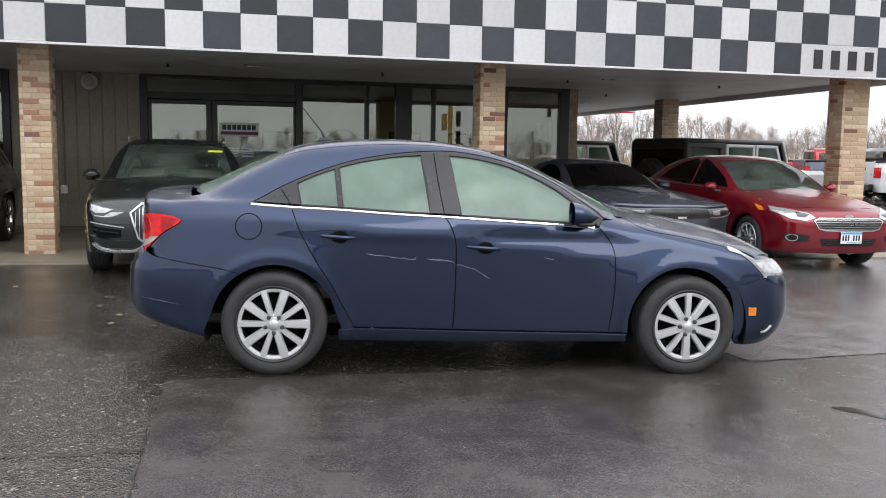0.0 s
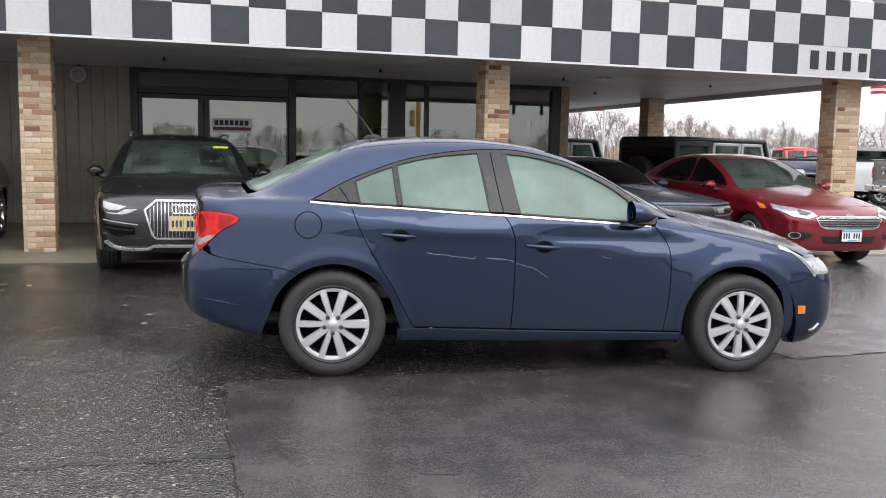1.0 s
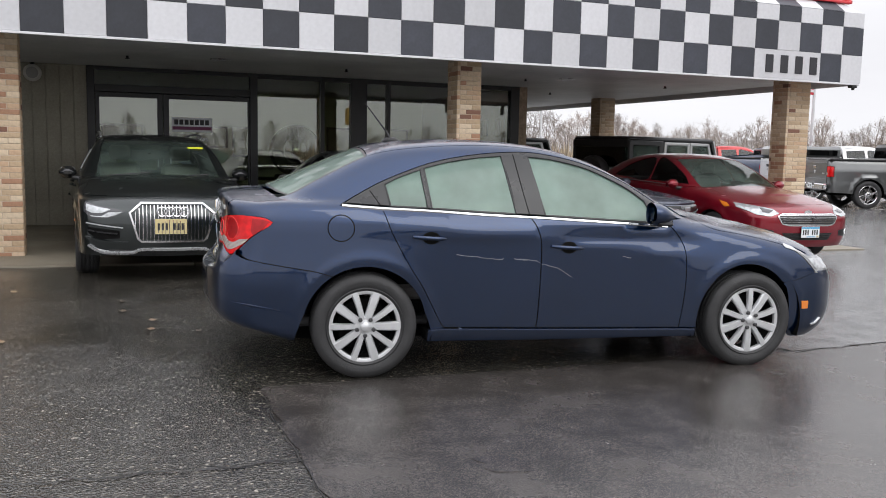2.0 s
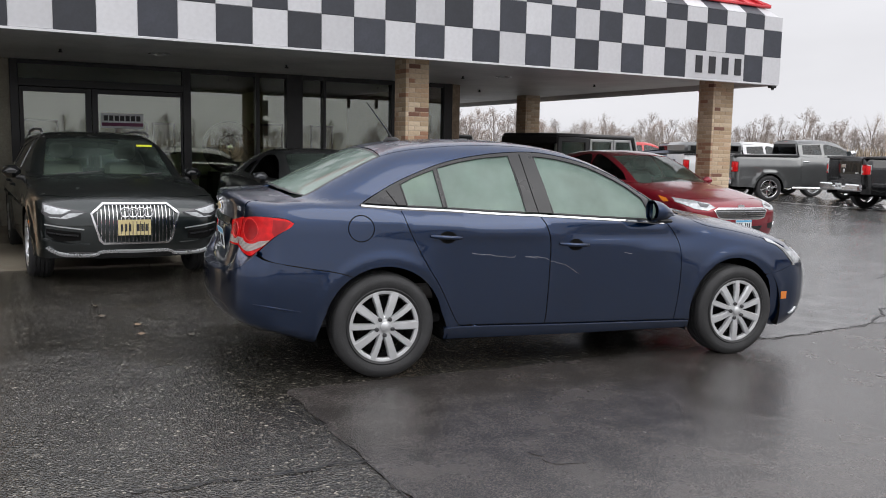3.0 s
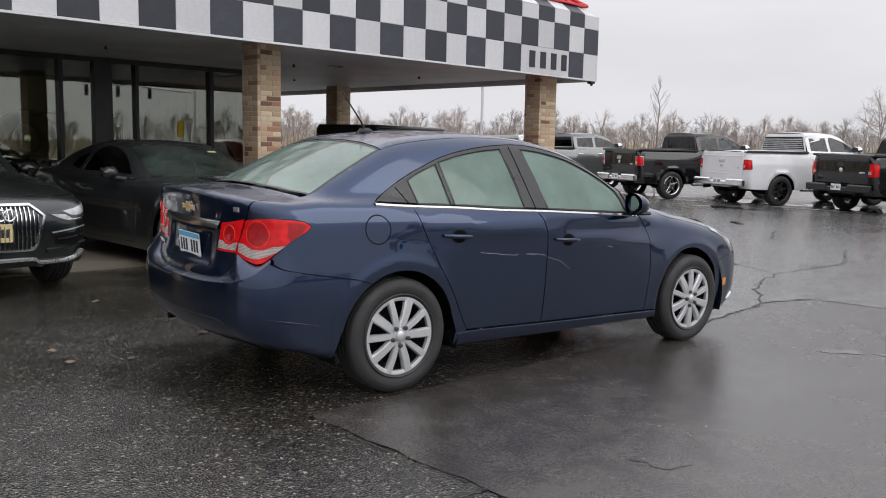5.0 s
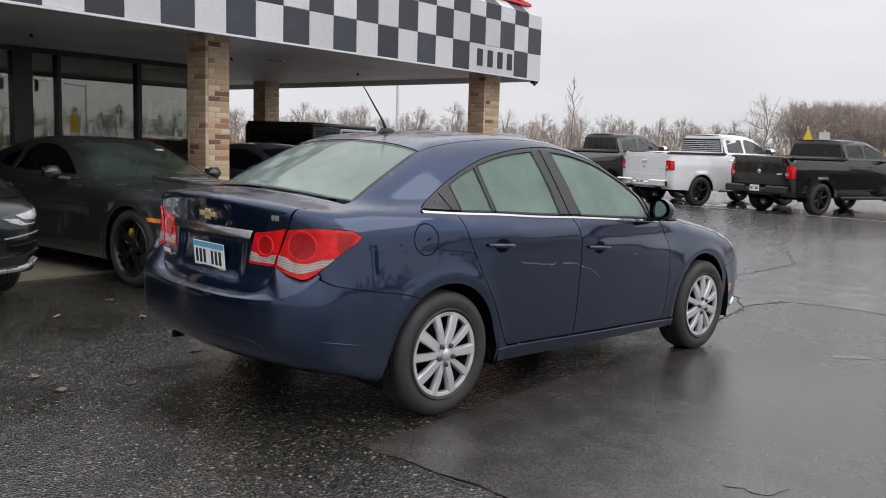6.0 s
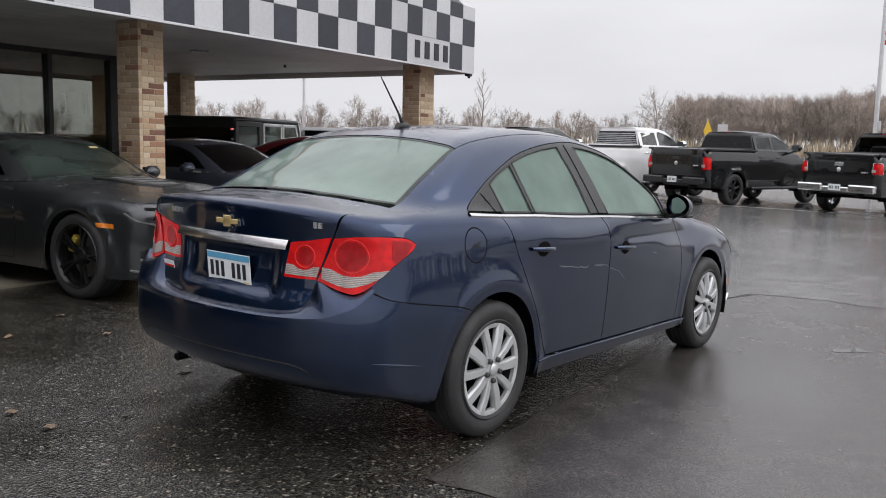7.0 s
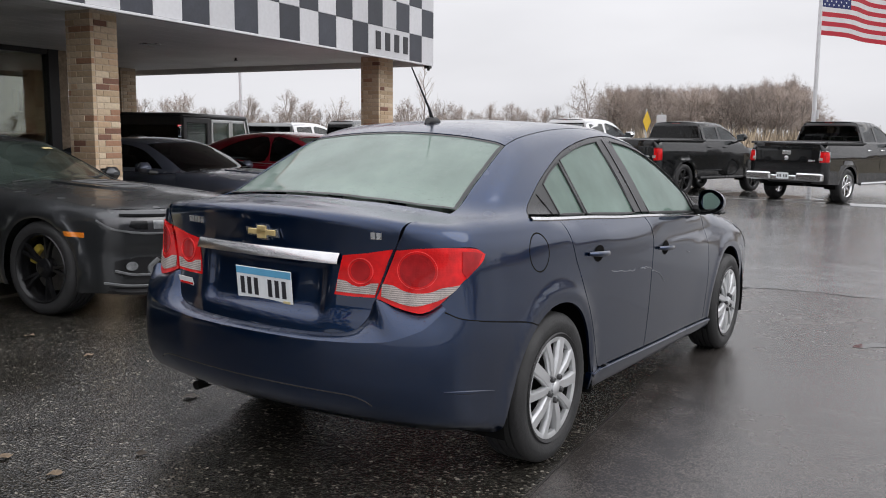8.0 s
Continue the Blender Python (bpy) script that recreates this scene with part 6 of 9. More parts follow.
# shelf on top of the bumper, between its upper edge and the lid and lamps
ou, iu = catmull(pts3(SB, shelf_out), 5), catmull(pts3(S, shelf_in), 5)
PO, PI = SB.trace(*SB.rays(np.array(ou))), S.trace(*S.rays(np.array(iu)))
q, nl = Mesh(), len(ou)
for k, f in enumerate((0.0, 0.06, 0.35, 0.7, 1.0, 1.12)):
    for i in range(nl):
        p_ = PO[i] + (PI[i] - PO[i]) * f
        q.v.append((p_[0] + 0.004 * math.sin(min(f, 1) * math.pi) * -1 + (0.012 if f > 1 else 0), p_[1], p_[2] + 0.006 * math.sin(min(f, 1) * math.pi)))
q.f = [(k * nl + i, k * nl + i + 1, (k + 1) * nl + i + 1, (k + 1) * nl + i) for k in range(5) for i in range(nl - 1)]
q.m = [0] * len(q.f)
mirrored(part("bumper_shelf", q, M_BLUE, car, "wet shelf on top of the bumper", True))
S.strip("bumper_groove", pts3(S, S.trace([(S.qr, y, z) for y, z in [(-k * 0.04, 0.450) for k in range(13)] + [(-0.525, 0.445), (-0.56, 0.434), (-0.585, 0.419)]], [(-1, 0, 0)] * 16)), 0.005, M_TRIM, car, "", lift=0.0008, thick=0.001, mirror=True)
SB.strip("bumper_crease", SB.side([(-0.80, 0.487), (-0.66, 0.462), (-0.52, 0.438)], 6), [0.004, 0.008, 0.011, 0.013, 0.014, 0.014, 0.014, 0.013, 0.012, 0.010, 0.008, 0.006, 0.004], M_BLUE, car, "", lift=0.004, thick=0.004, mirror=True)
S.strip("quarter_seam", seam, 0.006, M_UNDER, car, "", lift=0.0008, thick=0.001, mirror=True)
# fuel flap, handles, scratches
S.strip("fuel_flap_gap", bz([(-0.158 + 0.080 * math.cos(t), 0.938 + 0.079 * math.sin(t)) for t in np.linspace(0, 2 * math.pi, 49)], 1, False), 0.007, M_UNDER, car, "", lift=0.0008, thick=0.001)
for door, hx0, hx1, hz in ((rear_door, 0.285, 0.490, 0.886), (front_door, 1.195, 1.415, 0.832)):
    cx = (hx0 + hx1) / 2
    # the cup is not hollowed: its shade is a flat black patch
    S.panel("handle_cup", bz(arc(cx + 0.012, hz - 0.002, 0.058, 0.042, 0, 340, 18), 1, False), M_UNDER, door, "flat dark patch painted as the shade of the grip recess", lift=0.0012, depth=0, step=0.02)
    hit = S.trace([(x, -0.05, hz - (x - cx) * 0.05) for x in np.linspace(hx0, hx1, 9)], [(0, -1, 0)] * 9)
    q = Mesh()
    rr = [0.009, 0.012, 0.013, 0.013, 0.013, 0.013, 0.013, 0.012, 0.008]
    off = [0.006, 0.020, 0.028, 0.031, 0.032, 0.031, 0.028, 0.020, 0.006]
    q.tube([(p[0], p[1] - o, p[2]) for p, o in zip(hit, off)], rr, 10)
    part("door_handle", q, M_BLUE, door, "body-coloured pull handle", True)
M_SCRATCH = mat("scratched_primer", (0.20, 0.215, 0.25), 0.6, 0, var=0.3, scale=30)
for door, pts, w in ((rear_door, [(0.565, 0.780), (0.70, 0.766), (0.79, 0.758), (0.85, 0.750), (0.875, 0.760)], 0.0035), (front_door, [(0.945, 0.757), (1.04, 0.745)], 0.003), (front_door, [(1.135, 0.722), (1.225, 0.702), (1.29, 0.672), (1.35, 0.632)], 0.003), (rear_door, [(0.945, 0.756), (1.02, 0.752), (1.12, 0.735)], 0.0035), (front_door, [(1.70, 0.77), (1.76, 0.765)], 0.003)):
    rg = random.Random(int(pts[0][0] * 100))
    ln = [(x, z + rg.uniform(-0.004, 0.004)) for x, z in catmull(pts, 5)]
    S.strip("scratch", bz(ln, 1, False), w, M_SCRATCH, door, "pale scratch through the paint", lift=0.0028, thick=0.002)
# mirrors
for sgn in (-1, 1):
    q = Mesh()
    n1, n2 = 10, 20
    for i in range(n1 + 1):
        a = i / n1
        for k in range(n2):
            t = 2 * math.pi * k / n2
            r = math.sin(min(a * 1.25, 1) * math.pi / 2)
            c, s = math.cos(t), math.sin(t)
            ry, rz = 0.076 * abs(c) ** 0.75 * (1 if c > 0 else -1), 0.072 * abs(s) ** 0.7 * (1 if s > 0 else -1) * (1 - 0.32 * max(0.0, c * sgn))
            q.v.append((0.100 - 0.180 * a, sgn * (0.958 - ry * r * -1 * sgn), 1.065 + rz * r - 0.02 * (1 - a)))
    q.f = [(i * n2 + k, i * n2 + (k + 1) % n2, (i + 1) * n2 + (k + 1) % n2, (i + 1) * n2 + k) for i in range(n1) for k in range(n2)]
    q.m = [0] * len(q.f)
    mb = part("door_mirror", q, M_BLUE, car, "body-coloured door mirror", True)
    mb.location = (1.925, 0, 0)
    q = Mesh()
    q.v = [(0.075 - 0.150 - sgn * 0.018 * math.cos(t), sgn * 0.955 + 0.062 * math.cos(t), 1.064 + 0.054 * math.sin(t) * (1 - 0.30 * max(0.0, math.cos(t) * sgn))) for t in np.linspace(0, 2 * math.pi, 24, endpoint=False)]
    q.f, q.m = [tuple(range(24))], [0]
    part("mirror_glass", q, M_MIRROR, mb)
    q = Mesh()
    q.box(-0.05, 0.06, sgn * 0.945 - 0.07, sgn * 0.945 + 0.07, 0.988, 1.012, 0.012)
    q.tube([(0.02, sgn * 0.90, 1.005), (0.06, sgn * 0.83, 1.01)], [0.03, 0.035], 8)
    part("mirror_foot", q, M_PLASTIC, mb)
# aerial
q = Mesh()
q.tube([(0.36, 0, 1.468), (0.31, 0, 1.480), (0.25, 0, 1.482), (0.225, 0, 1.466)], [0.012, 0.026, 0.020, 0.008], 10)
q.tube([(0.285, 0, 1.49), (0.255, 0, 1.545)], [0.012, 0.0065], 8)
q.tube([(0.255, 0, 1.545), (0.10, 0, 1.735)], [0.0062, 0.0035], 6)
part("aerial", q, M_PLASTIC, car, "short black roof aerial", True)
# wheels and underside
for x in (0.0, 2.685):
    for y in (-0.770, 0.770):
        wheel(car, x, y, 0.330, 0.330, 0.236, 0.215, "cover", M_COVER)
q = Mesh()
q.box(-0.40, 3.30, -0.58, 0.58, 0.19, 0.32, 0.03)
q.box(-0.70, -0.40, -0.56, 0.56, 0.345, 0.42, 0.02)
q.box(0.40, 2.26, -0.84, 0.84, 0.215, 0.30, 0.02)
for cx in (0.0, 2.665):
    for sg in (-1, 1):
        pr = arc(cx, 0.325, 0.430, 0.430, -16, 196, 22)
        q.v += []
        o = len(q.v)
        for (x, z) in pr:
            q.v += [(x, sg * 0.60, z), (x, sg * 0.862, z)]
        fs = [(o + 2 * i, o + 2 * i + 1, o + 2 * i + 3, o + 2 * i + 2) for i in range(len(pr) - 1)] + [tuple(o + 2 * i for i in range(len(pr)))]
        q.f += fs
        q.m += [0] * len(fs)
q.box(-0.60, -0.40, -0.56, 0.56, 0.35, 0.60, 0.03)
q.tube([(-0.50, 0.46, 0.30), (-0.84, 0.46, 0.292)], 0.020, 10)
part("underbody", q, M_UNDER, car)
# cabin
for y in (-0.36, 0.36):
    seat(car, 1.10, y, M_SEAT, "front_seat")
q = Mesh()
q.box(0.0, 0.5, -0.62, 0.62, 0.42, 0.58, 0.05)
q.box(-0.07, 0.07, -0.60, 0.60, 0.0, 0.58, 0.05, 0, pose(-0.02, 0, 0.52, 0, -22, 0))
for y in (-0.36, 0.0, 0.36):
    q.box(-0.045, 0.045, y - 0.12, y + 0.12, 1.06, 1.19, 0.03, 0, pose(-0.24, 0, 0, 0, 0, 0))
part("rear_bench", q, M_SEAT, car, "", True)
q = Mesh()
q.box(1.72, 2.25, -0.70, 0.70, 0.55, 0.96, 0.06)
q.box(1.70, 1.95, 0.15, 0.55, 0.90, 1.01, 0.05)
q.box(-0.50, 2.2, -0.70, 0.70, 0.30, 0.36, 0.02)
q.box(-0.52, -0.16, -0.64, 0.64, 1.02, 1.05, 0.01)
part("dashboard", q, M_DASH, car)
q = Mesh()
q.tube([(1.62 + 0.06 * math.sin(t), 0.36 + 0.185 * math.cos(t), 0.92 + 0.175 * math.sin(t)) for t in np.linspace(0, 2 * math.pi, 29)], 0.016, 8, cap=False)
q.tube([(1.62, 0.18, 0.92), (1.62, 0.54, 0.92)], 0.014, 6)
q.tube([(1.60, 0.36, 0.92), (1.80, 0.36, 0.88)], 0.03, 8)
part("steering_wheel", q, M_DASH, car, "", True)

# ---- other vehicles: a common way to form and panel a body ----
def body_form(p):
    """The closed form of a vehicle from its outline curves."""
    f = {k: profile(*p[k]) for k in ("wx", "low", "crease", "xr", "xf", "top", "crown", "roof", "rcrown", "gx")}
    tum, gz0, lim, kc, kt, slope = p.get("tum", 0.5), p["gz0"], p["house"], p.get("kc", 0.16), p.get("kt", 0.06), p.get("slope", 0.35)
    cb, cf = p.get("cb", 0.16), p.get("cf", 0.18)

    def F(x, y, z):
        ay = np.abs(y)
        w = f["wx"](x) + f["low"](z) - slope * softplus(z - f["crease"](x), 0.012)
        for cx, cz, r in p["arches"]:
            d = np.hypot(x - cx, z - cz)
            w = w + p.get("flare", 0.016) * np.exp(-((d - r - 0.03) / 0.05) ** 2) * (z > 0.2)
        body = smax(smax(ay - w, f["xr"](z) - x + cb * y * y, kc), x - f["xf"](z) + cf * y * y, kc)
        body = smax(body, z - f["top"](x) + f["crown"](x) * y * y, kt)
        body = smax(body, p.get("floor", 0.17) - z, 0.04)
        gs = ay - (f["gx"](x) - tum * (z - gz0) - 0.2 * np.maximum(z - gz0, 0) ** 2)
        gr = z - f["roof"](x) + f["rcrown"](x) * (y * y - 0.16)
        house = smax(smax(gs, gr, p.get("kr", 0.09)), np.maximum(lim[0] - x, x - lim[1]), p.get("kh", 0.03))
        house = smax(house, gz0 - 0.3 - z, 0.02)
        return smin(body, house, 0.04)
    return F


def plan_rays(z):
    return lambda uv: (np.stack([uv[:, 0], uv[:, 1], np.full(len(uv), z)], 1), np.tile([0.0, 0.0, 1.0], (len(uv), 1)))


def end_rays(x, sgn):
    return lambda uv: (np.stack([np.full(len(uv), x), uv[:, 0], uv[:, 1]], 1), np.tile([float(sgn), 0.0, 0.0], (len(uv), 1)))


def both(pts):
    """A half outline on the right, closed by its mirror image."""
    return list(pts) + [(x, -y) for x, y in pts[::-1] if abs(y) > 1e-6]


def build_body(th, S, p, paint, glass, screen, rear_glass=None, step=0.06):
    """Panels, panes, wheels and underside on a form."""
    B = profile(*p["belt"])
    zb, (xa, xb) = p["sill"], p["side_span"]
    zt0, zt1 = float(B(xa)), float(B(xb))
    arches = sorted(p["arches"])
    low = S.rear([(0.0, zb + 0.06), (-0.3, zb + 0.06), (-0.55, zb + 0.05)], 3, False)
    for cx, cz, r in arches:
        a0 = math.degrees(math.asin(min(0.95, (cz - zb - 0.02) / r)))
        low += S.side(arc(cx, cz, r, r, 180 + a0, -a0, 22), 1, False)
    low += S.rear([(-0.55, zb + 0.03), (-0.3, zb + 0.02), (0.0, zb + 0.02)], 3, False, 1)
    tops = S.rear([(0.0, zt1), (-0.35, zt1), (-0.6, zt1)], 3, False, 1) + S.side([(x, float(B(x))) for x in np.linspace(xb, xa, 40)], 1, False) + S.rear([(-0.6, zt0), (-0.35, zt0), (0.0, zt0)], 3, False)
    doors = []
    for xa_, xb_, lean in p["doors"]:
        f = lambda x0, z: x0 + lean * (z - 0.6)
        zl = p.get("door_low", zb + 0.08)
        zs = np.linspace(zl, 1, 7)
        up = [(xb_ + 0.04 * math.sin(3 * k / 6), zl + (float(B(xb_)) - 0.012 - zl) * k / 6) for k in range(7)]
        dn = [(xa_ + lean * (k / 6 - 0.5), zl + (float(B(xa_)) - 0.012 - zl) * k / 6) for k in range(6, -1, -1)]
        doors.append(S.side([(x, zl) for x in np.linspace(dn[-1][0], up[0][0], 6)], 1, False) + S.side(up, 2)[1:] + S.side([(x, float(B(x)) - 0.012) for x in np.linspace(up[-1][0], dn[0][0], 8)], 1, False)[1:] + S.side(dn, 2)[1:])
    S.panel("body_side", low + tops, paint, th, "", holes=doors, mirror=True, gap=0.0, depth=0.0, step=step)
    made = []
    for d in doors:
        made.append(S.panel("door", d, paint, th, "", mirror=True, gap=0.004, step=step)[0])
    hx = p.get("handles")
    if hx:
        for ob, x in zip(made, hx):
            z = float(B(x)) - p.get("handle_drop", 0.12)
            y = S.trace([(x, -0.05, z)], [(0, -1, 0)])[0][1]
            for sg in (1, -1):
                q = Mesh()
                q.tube([(x - 0.10, sg * (y - 0.004), z), (x - 0.06, sg * (y - 0.026), z), (x + 0.06, sg * (y - 0.026), z), (x + 0.10, sg * (y - 0.004), z)], 0.014, 8)
                part("door_handle", q, p.get("handle_mat", paint), ob, "", True)
    up = S.side([(x, float(B(x)) + 0.004) for x in np.linspace(p["base"][0], p["base"][1], 30)], 1, False)
    Z = p.get("zplan", 0.6)
    ws, di = catmull(p["ws"], 4), catmull(p["ditch"], 4)
    bk = catmull(p["back"], 4) if p.get("back") else None
    top_line = S.top(ws, Z, 1, False) + S.top(di, Z, 1, False)[1:]
    if bk:
        top_line += S.top(bk, Z, 1, False)[1:]
    else:
        top_line += S.side(p["back_side"], 3)
    panes = [S.side(q, 3, True) if len(q) > 5 else S.side(q, 3, False) for q in p["panes"]]
    S.panel("cab_side", up + top_line, p.get("pillar", paint), th, "", holes=panes, mirror=True, gap=0.0015, step=step * 0.8, depth=0.01)
    for i, q in enumerate(panes):
        S.panel("side_pane", q, p.get("pane_glass", [glass] * 9)[i], th, "", mirror=True, gap=-0.003, lift=-0.007, depth=0, step=step)
    w0, w1 = ws[0], ws[-1]
    cw, ct = p["cowl"], p["header"]
    S.panel("windscreen", both([(cw, 0.0), (cw * 0.6 + w0[0] * 0.4, w0[1] * 0.6)] + ws + [(ct * 0.6 + w1[0] * 0.4, w1[1] * 0.6), (ct, 0.0)]), screen, th, "", rays=plan_rays(Z), lift=-0.005, depth=0, step=step)
    d0, d1 = di[0], di[-1]
    tail = p["tail_header"]
    S.panel("roof", both([(ct, 0.0), (ct * 0.6 + w1[0] * 0.4, w1[1] * 0.6)] + di + [(tail * 0.6 + d1[0] * 0.4, d1[1] * 0.6), (tail, 0.0)]), p.get("roof_paint", paint), th, "", rays=plan_rays(Z), step=step)
    if bk:
        tb = p["tail_base"]
        S.panel("rear_screen", both([(tail, 0.0), (tail * 0.6 + d1[0] * 0.4, d1[1] * 0.6)] + bk + [(tb * 0.6 + bk[-1][0] * 0.4, bk[-1][1] * 0.6), (tb, 0.0)]), rear_glass or glass, th, "", rays=plan_rays(Z), lift=-0.005, depth=0, step=step)
    xe = [xb] + list(np.linspace(xb, p["base"][1] - 0.02, 14)[1:])
    on = S.trace([(x, -0.05, float(B(x))) for x in xe], [(0, -1, 0)] * len(xe))
    nose = S.trace([(S.qf, y, zt1) for y in (0.0, -0.3, -0.55)], [(1, 0, 0)] * 3)
    hood = [(float(q[0]), float(q[1])) for q in nose] + [(float(q[0]), float(q[1])) for q in on] + [(w0[0], w0[1]), (cw * 0.6 + w0[0] * 0.4, w0[1] * 0.6), (cw, 0.0)]
    S.panel("bonnet", both(hood), paint, th, "", rays=plan_rays(min(0.5, Z)), step=step)
    if p.get("deck"):
        xe = np.linspace(p["base"][0] + 0.02, xa, 10)
        on = S.trace([(x, -0.05, float(B(x))) for x in xe], [(0, -1, 0)] * len(xe))
        tailp = S.trace([(S.qr, y, zt0) for y in (-0.55, -0.3, 0.0)], [(-1, 0, 0)] * 3)
        first = [(p["tail_base"], 0.0), (bk[-1][0], bk[-1][1])] if bk else [(p["base"][0], 0.0)]
        S.panel("boot_lid", both(first + [(float(q[0]), float(q[1])) for q in on] + [(float(q[0]), float(q[1])) for q in tailp]), p.get("deck_mat", paint), th, "", rays=plan_rays(min(0.5, Z)), step=step)
    R, rim, w, style, mt, cal = p["wheel"]
    hw = p["track"]
    for cx, cz, r in arches:
        for sg in (-1, 1):
            wheel(th, cx, sg * hw, R, R, rim, w, style, mt, cal)
    q = Mesh()
    x0, x1 = arches[0][0], arches[1][0]
    q.box(xa + 0.1, xb - 0.25, -hw + 0.18, hw - 0.18, p.get("floor", 0.17) + 0.05, zb + 0.22, 0.03)
    q.box(x0 + arches[0][2] + 0.02, x1 - arches[1][2] - 0.02, -hw - 0.02, hw + 0.02, zb + 0.01, zb + 0.12, 0.02)
    for cx, cz, r in arches:
        for sg in (-1, 1):
            pr = arc(cx, cz, r + 0.015, r + 0.015, -10, 190, 18)
            o = len(q.v)
            for (x, z) in pr:
                q.v += [(x, sg * (hw - 0.22), z), (x, sg * (hw + 0.06), z)]
            fs = [(o + 2 * i, o + 2 * i + 1, o + 2 * i + 3, o + 2 * i + 2) for i in range(len(pr) - 1)] + [tuple(o + 2 * i for i in range(len(pr)))]
            q.f += fs
            q.m += [0] * len(fs)
    part("underbody", q, M_UNDER, th)
    q = Mesh()
    bx0, bx1, bz = p["cabin"]
    q.box(bx0, bx1, -0.62, 0.62, zb + 0.1, bz - 0.02, 0.04)
    part("cabin_floor", q, M_DASH, th)


def door_mirror(th, x, y, z, s, shell_mat, foot=M_PLASTIC):
    for sg in (-1, 1):
        q = Mesh()
        q.box(-0.09 * s, 0.06 * s, sg * y - 0.09 * s, sg * y + 0.09 * s, z - 0.065 * s, z + 0.065 * s, 0.05 * s)
        mb = part("door_mirror", q, shell_mat, th, "", True)
        mb.location = (x, 0, 0)
        q = Mesh()
        q.box(-0.093 * s, -0.088 * s, sg * y - 0.07 * s, sg * y + 0.07 * s, z - 0.048 * s, z + 0.048 * s)
        part("mirror_glass", q, M_MIRROR, mb)
        q = Mesh()
        q.tube([(0, sg * (y - 0.05), z - 0.055 * s), (0.05, sg * (y - 0.18), z - 0.07 * s)], 0.026, 8)
        part("mirror_foot", q, foot, mb)



# ---- black estate car with a bright barred grille ----
A = dict(
    wx=[(-1.05, 0.82), (-0.5, 0.885), (0, 0.905), (2.82, 0.905), (3.3, 0.875), (3.7, 0.80)],
    low=[(0.1, -0.14), (0.2, -0.06), (0.3, -0.02), (0.5, -0.005), (0.7, 0), (1.6, 0)],
    crease=[(-1.0, 0.90), (1.5, 0.88), (3.6, 0.80)],
    xr=[(0.2, -0.9), (0.35, -1.04), (0.6, -1.06), (0.75, -1.0), (1.0, -0.95), (1.4, -0.85)],
    xf=[(0.15, 3.46), (0.24, 3.62), (0.36, 3.695), (0.55, 3.71), (0.70, 3.695), (0.80, 3.64), (0.88, 3.5), (0.97, 3.2)],
    top=[(-1.0, 1.02), (1.9, 1.04), (2.2, 1.045), (2.6, 1.015), (3.1, 0.955), (3.45, 0.885), (3.60, 0.835), (3.70, 0.76)],
    crown=[(-1, 0.06), (2, 0.08), (3.5, 0.10)],
    roof=[(-1.0, 1.0), (-0.9, 1.22), (-0.7, 1.40), (-0.3, 1.455), (0.3, 1.475), (0.9, 1.48), (1.25, 1.46), (1.5, 1.41), (1.9, 1.215), (2.25, 1.03), (2.4, 0.94)],
    rcrown=[(-1, 0.10), (0.5, 0.07), (1.5, 0.12), (2.2, 0.2)],
    gx=[(-1.0, 0.76), (-0.3, 0.83), (1.5, 0.85), (2.2, 0.80)], gz0=1.02, house=(-0.98, 2.4), tum=0.45,
    arches=[(0, 0.345, 0.372), (2.82, 0.345, 0.372)], belt=[(-1.0, 0.98), (0, 1.0), (1.9, 0.985), (2.3, 0.985), (2.8, 0.94), (3.3, 0.85), (3.55, 0.80)],
    sill=0.24, side_span=(-0.75, 3.30), doors=[(0.35, 1.12, -0.14), (1.13, 2.12, 0.0)], handles=[0.55, 1.35], base=(-0.8, 2.30),
    ws=[(2.28, -0.70), (1.9, -0.64), (1.46, -0.575)], ditch=[(1.46, -0.575), (0.9, -0.585), (0.0, -0.575), (-0.66, -0.555)], back=[(-0.66, -0.555), (-0.8, -0.60), (-0.88, -0.66)],
    panes=[[(0.02, 1.06), (0.06, 1.30), (0.95, 1.39), (1.05, 1.04)], [(1.13, 1.04), (1.05, 1.39), (1.35, 1.36), (1.6, 1.26), (1.85, 1.13), (2.0, 1.03)], [(-0.65, 1.08), (-0.5, 1.26), (-0.05, 1.30), (-0.08, 1.07)]],
    cowl=2.42, header=1.54, tail_header=-0.72, tail_base=-0.96, wheel=(0.345, 0.235, 0.235, "ten", M_SATIN, None), track=0.79, cabin=(-0.6, 2.2, 0.95), flare=0.026)
SA = Shell(body_form(A), -0.45, 3.05, 0.42, 0.45, profile((-2, 0.85), (-0.4, 0.95), (0.2, 1.1), (1.6, 1.1), (2.2, 0.9), (2.8, 0.78), (5, 0.6)))
estate = thing("estate_car", stand(-0.42, 13.10, -89.0, 2.82), "black estate car with a chrome barred grille, parked nose out", "car")
M_ESTATE = car_paint("dark_green_black_paint", (0.022, 0.028, 0.028), metal=0.8, rough=0.32)
build_body(estate, SA, A, M_ESTATE, M_GLASS_TRUCK, M_GLASS_CLEAR, step=0.06)
fr = end_rays(2.9, 1)


def front(S, name, poly, material, th, label="", lift=0.003, depth=0.006, step=0.04, holes=(), mirror=False, x=2.9, gap=0.0, sgn=1):
    return S.panel(name, poly, material, th, label, holes=holes, lift=lift, depth=depth, step=step, rays=end_rays(x, sgn), mirror=mirror, gap=gap)


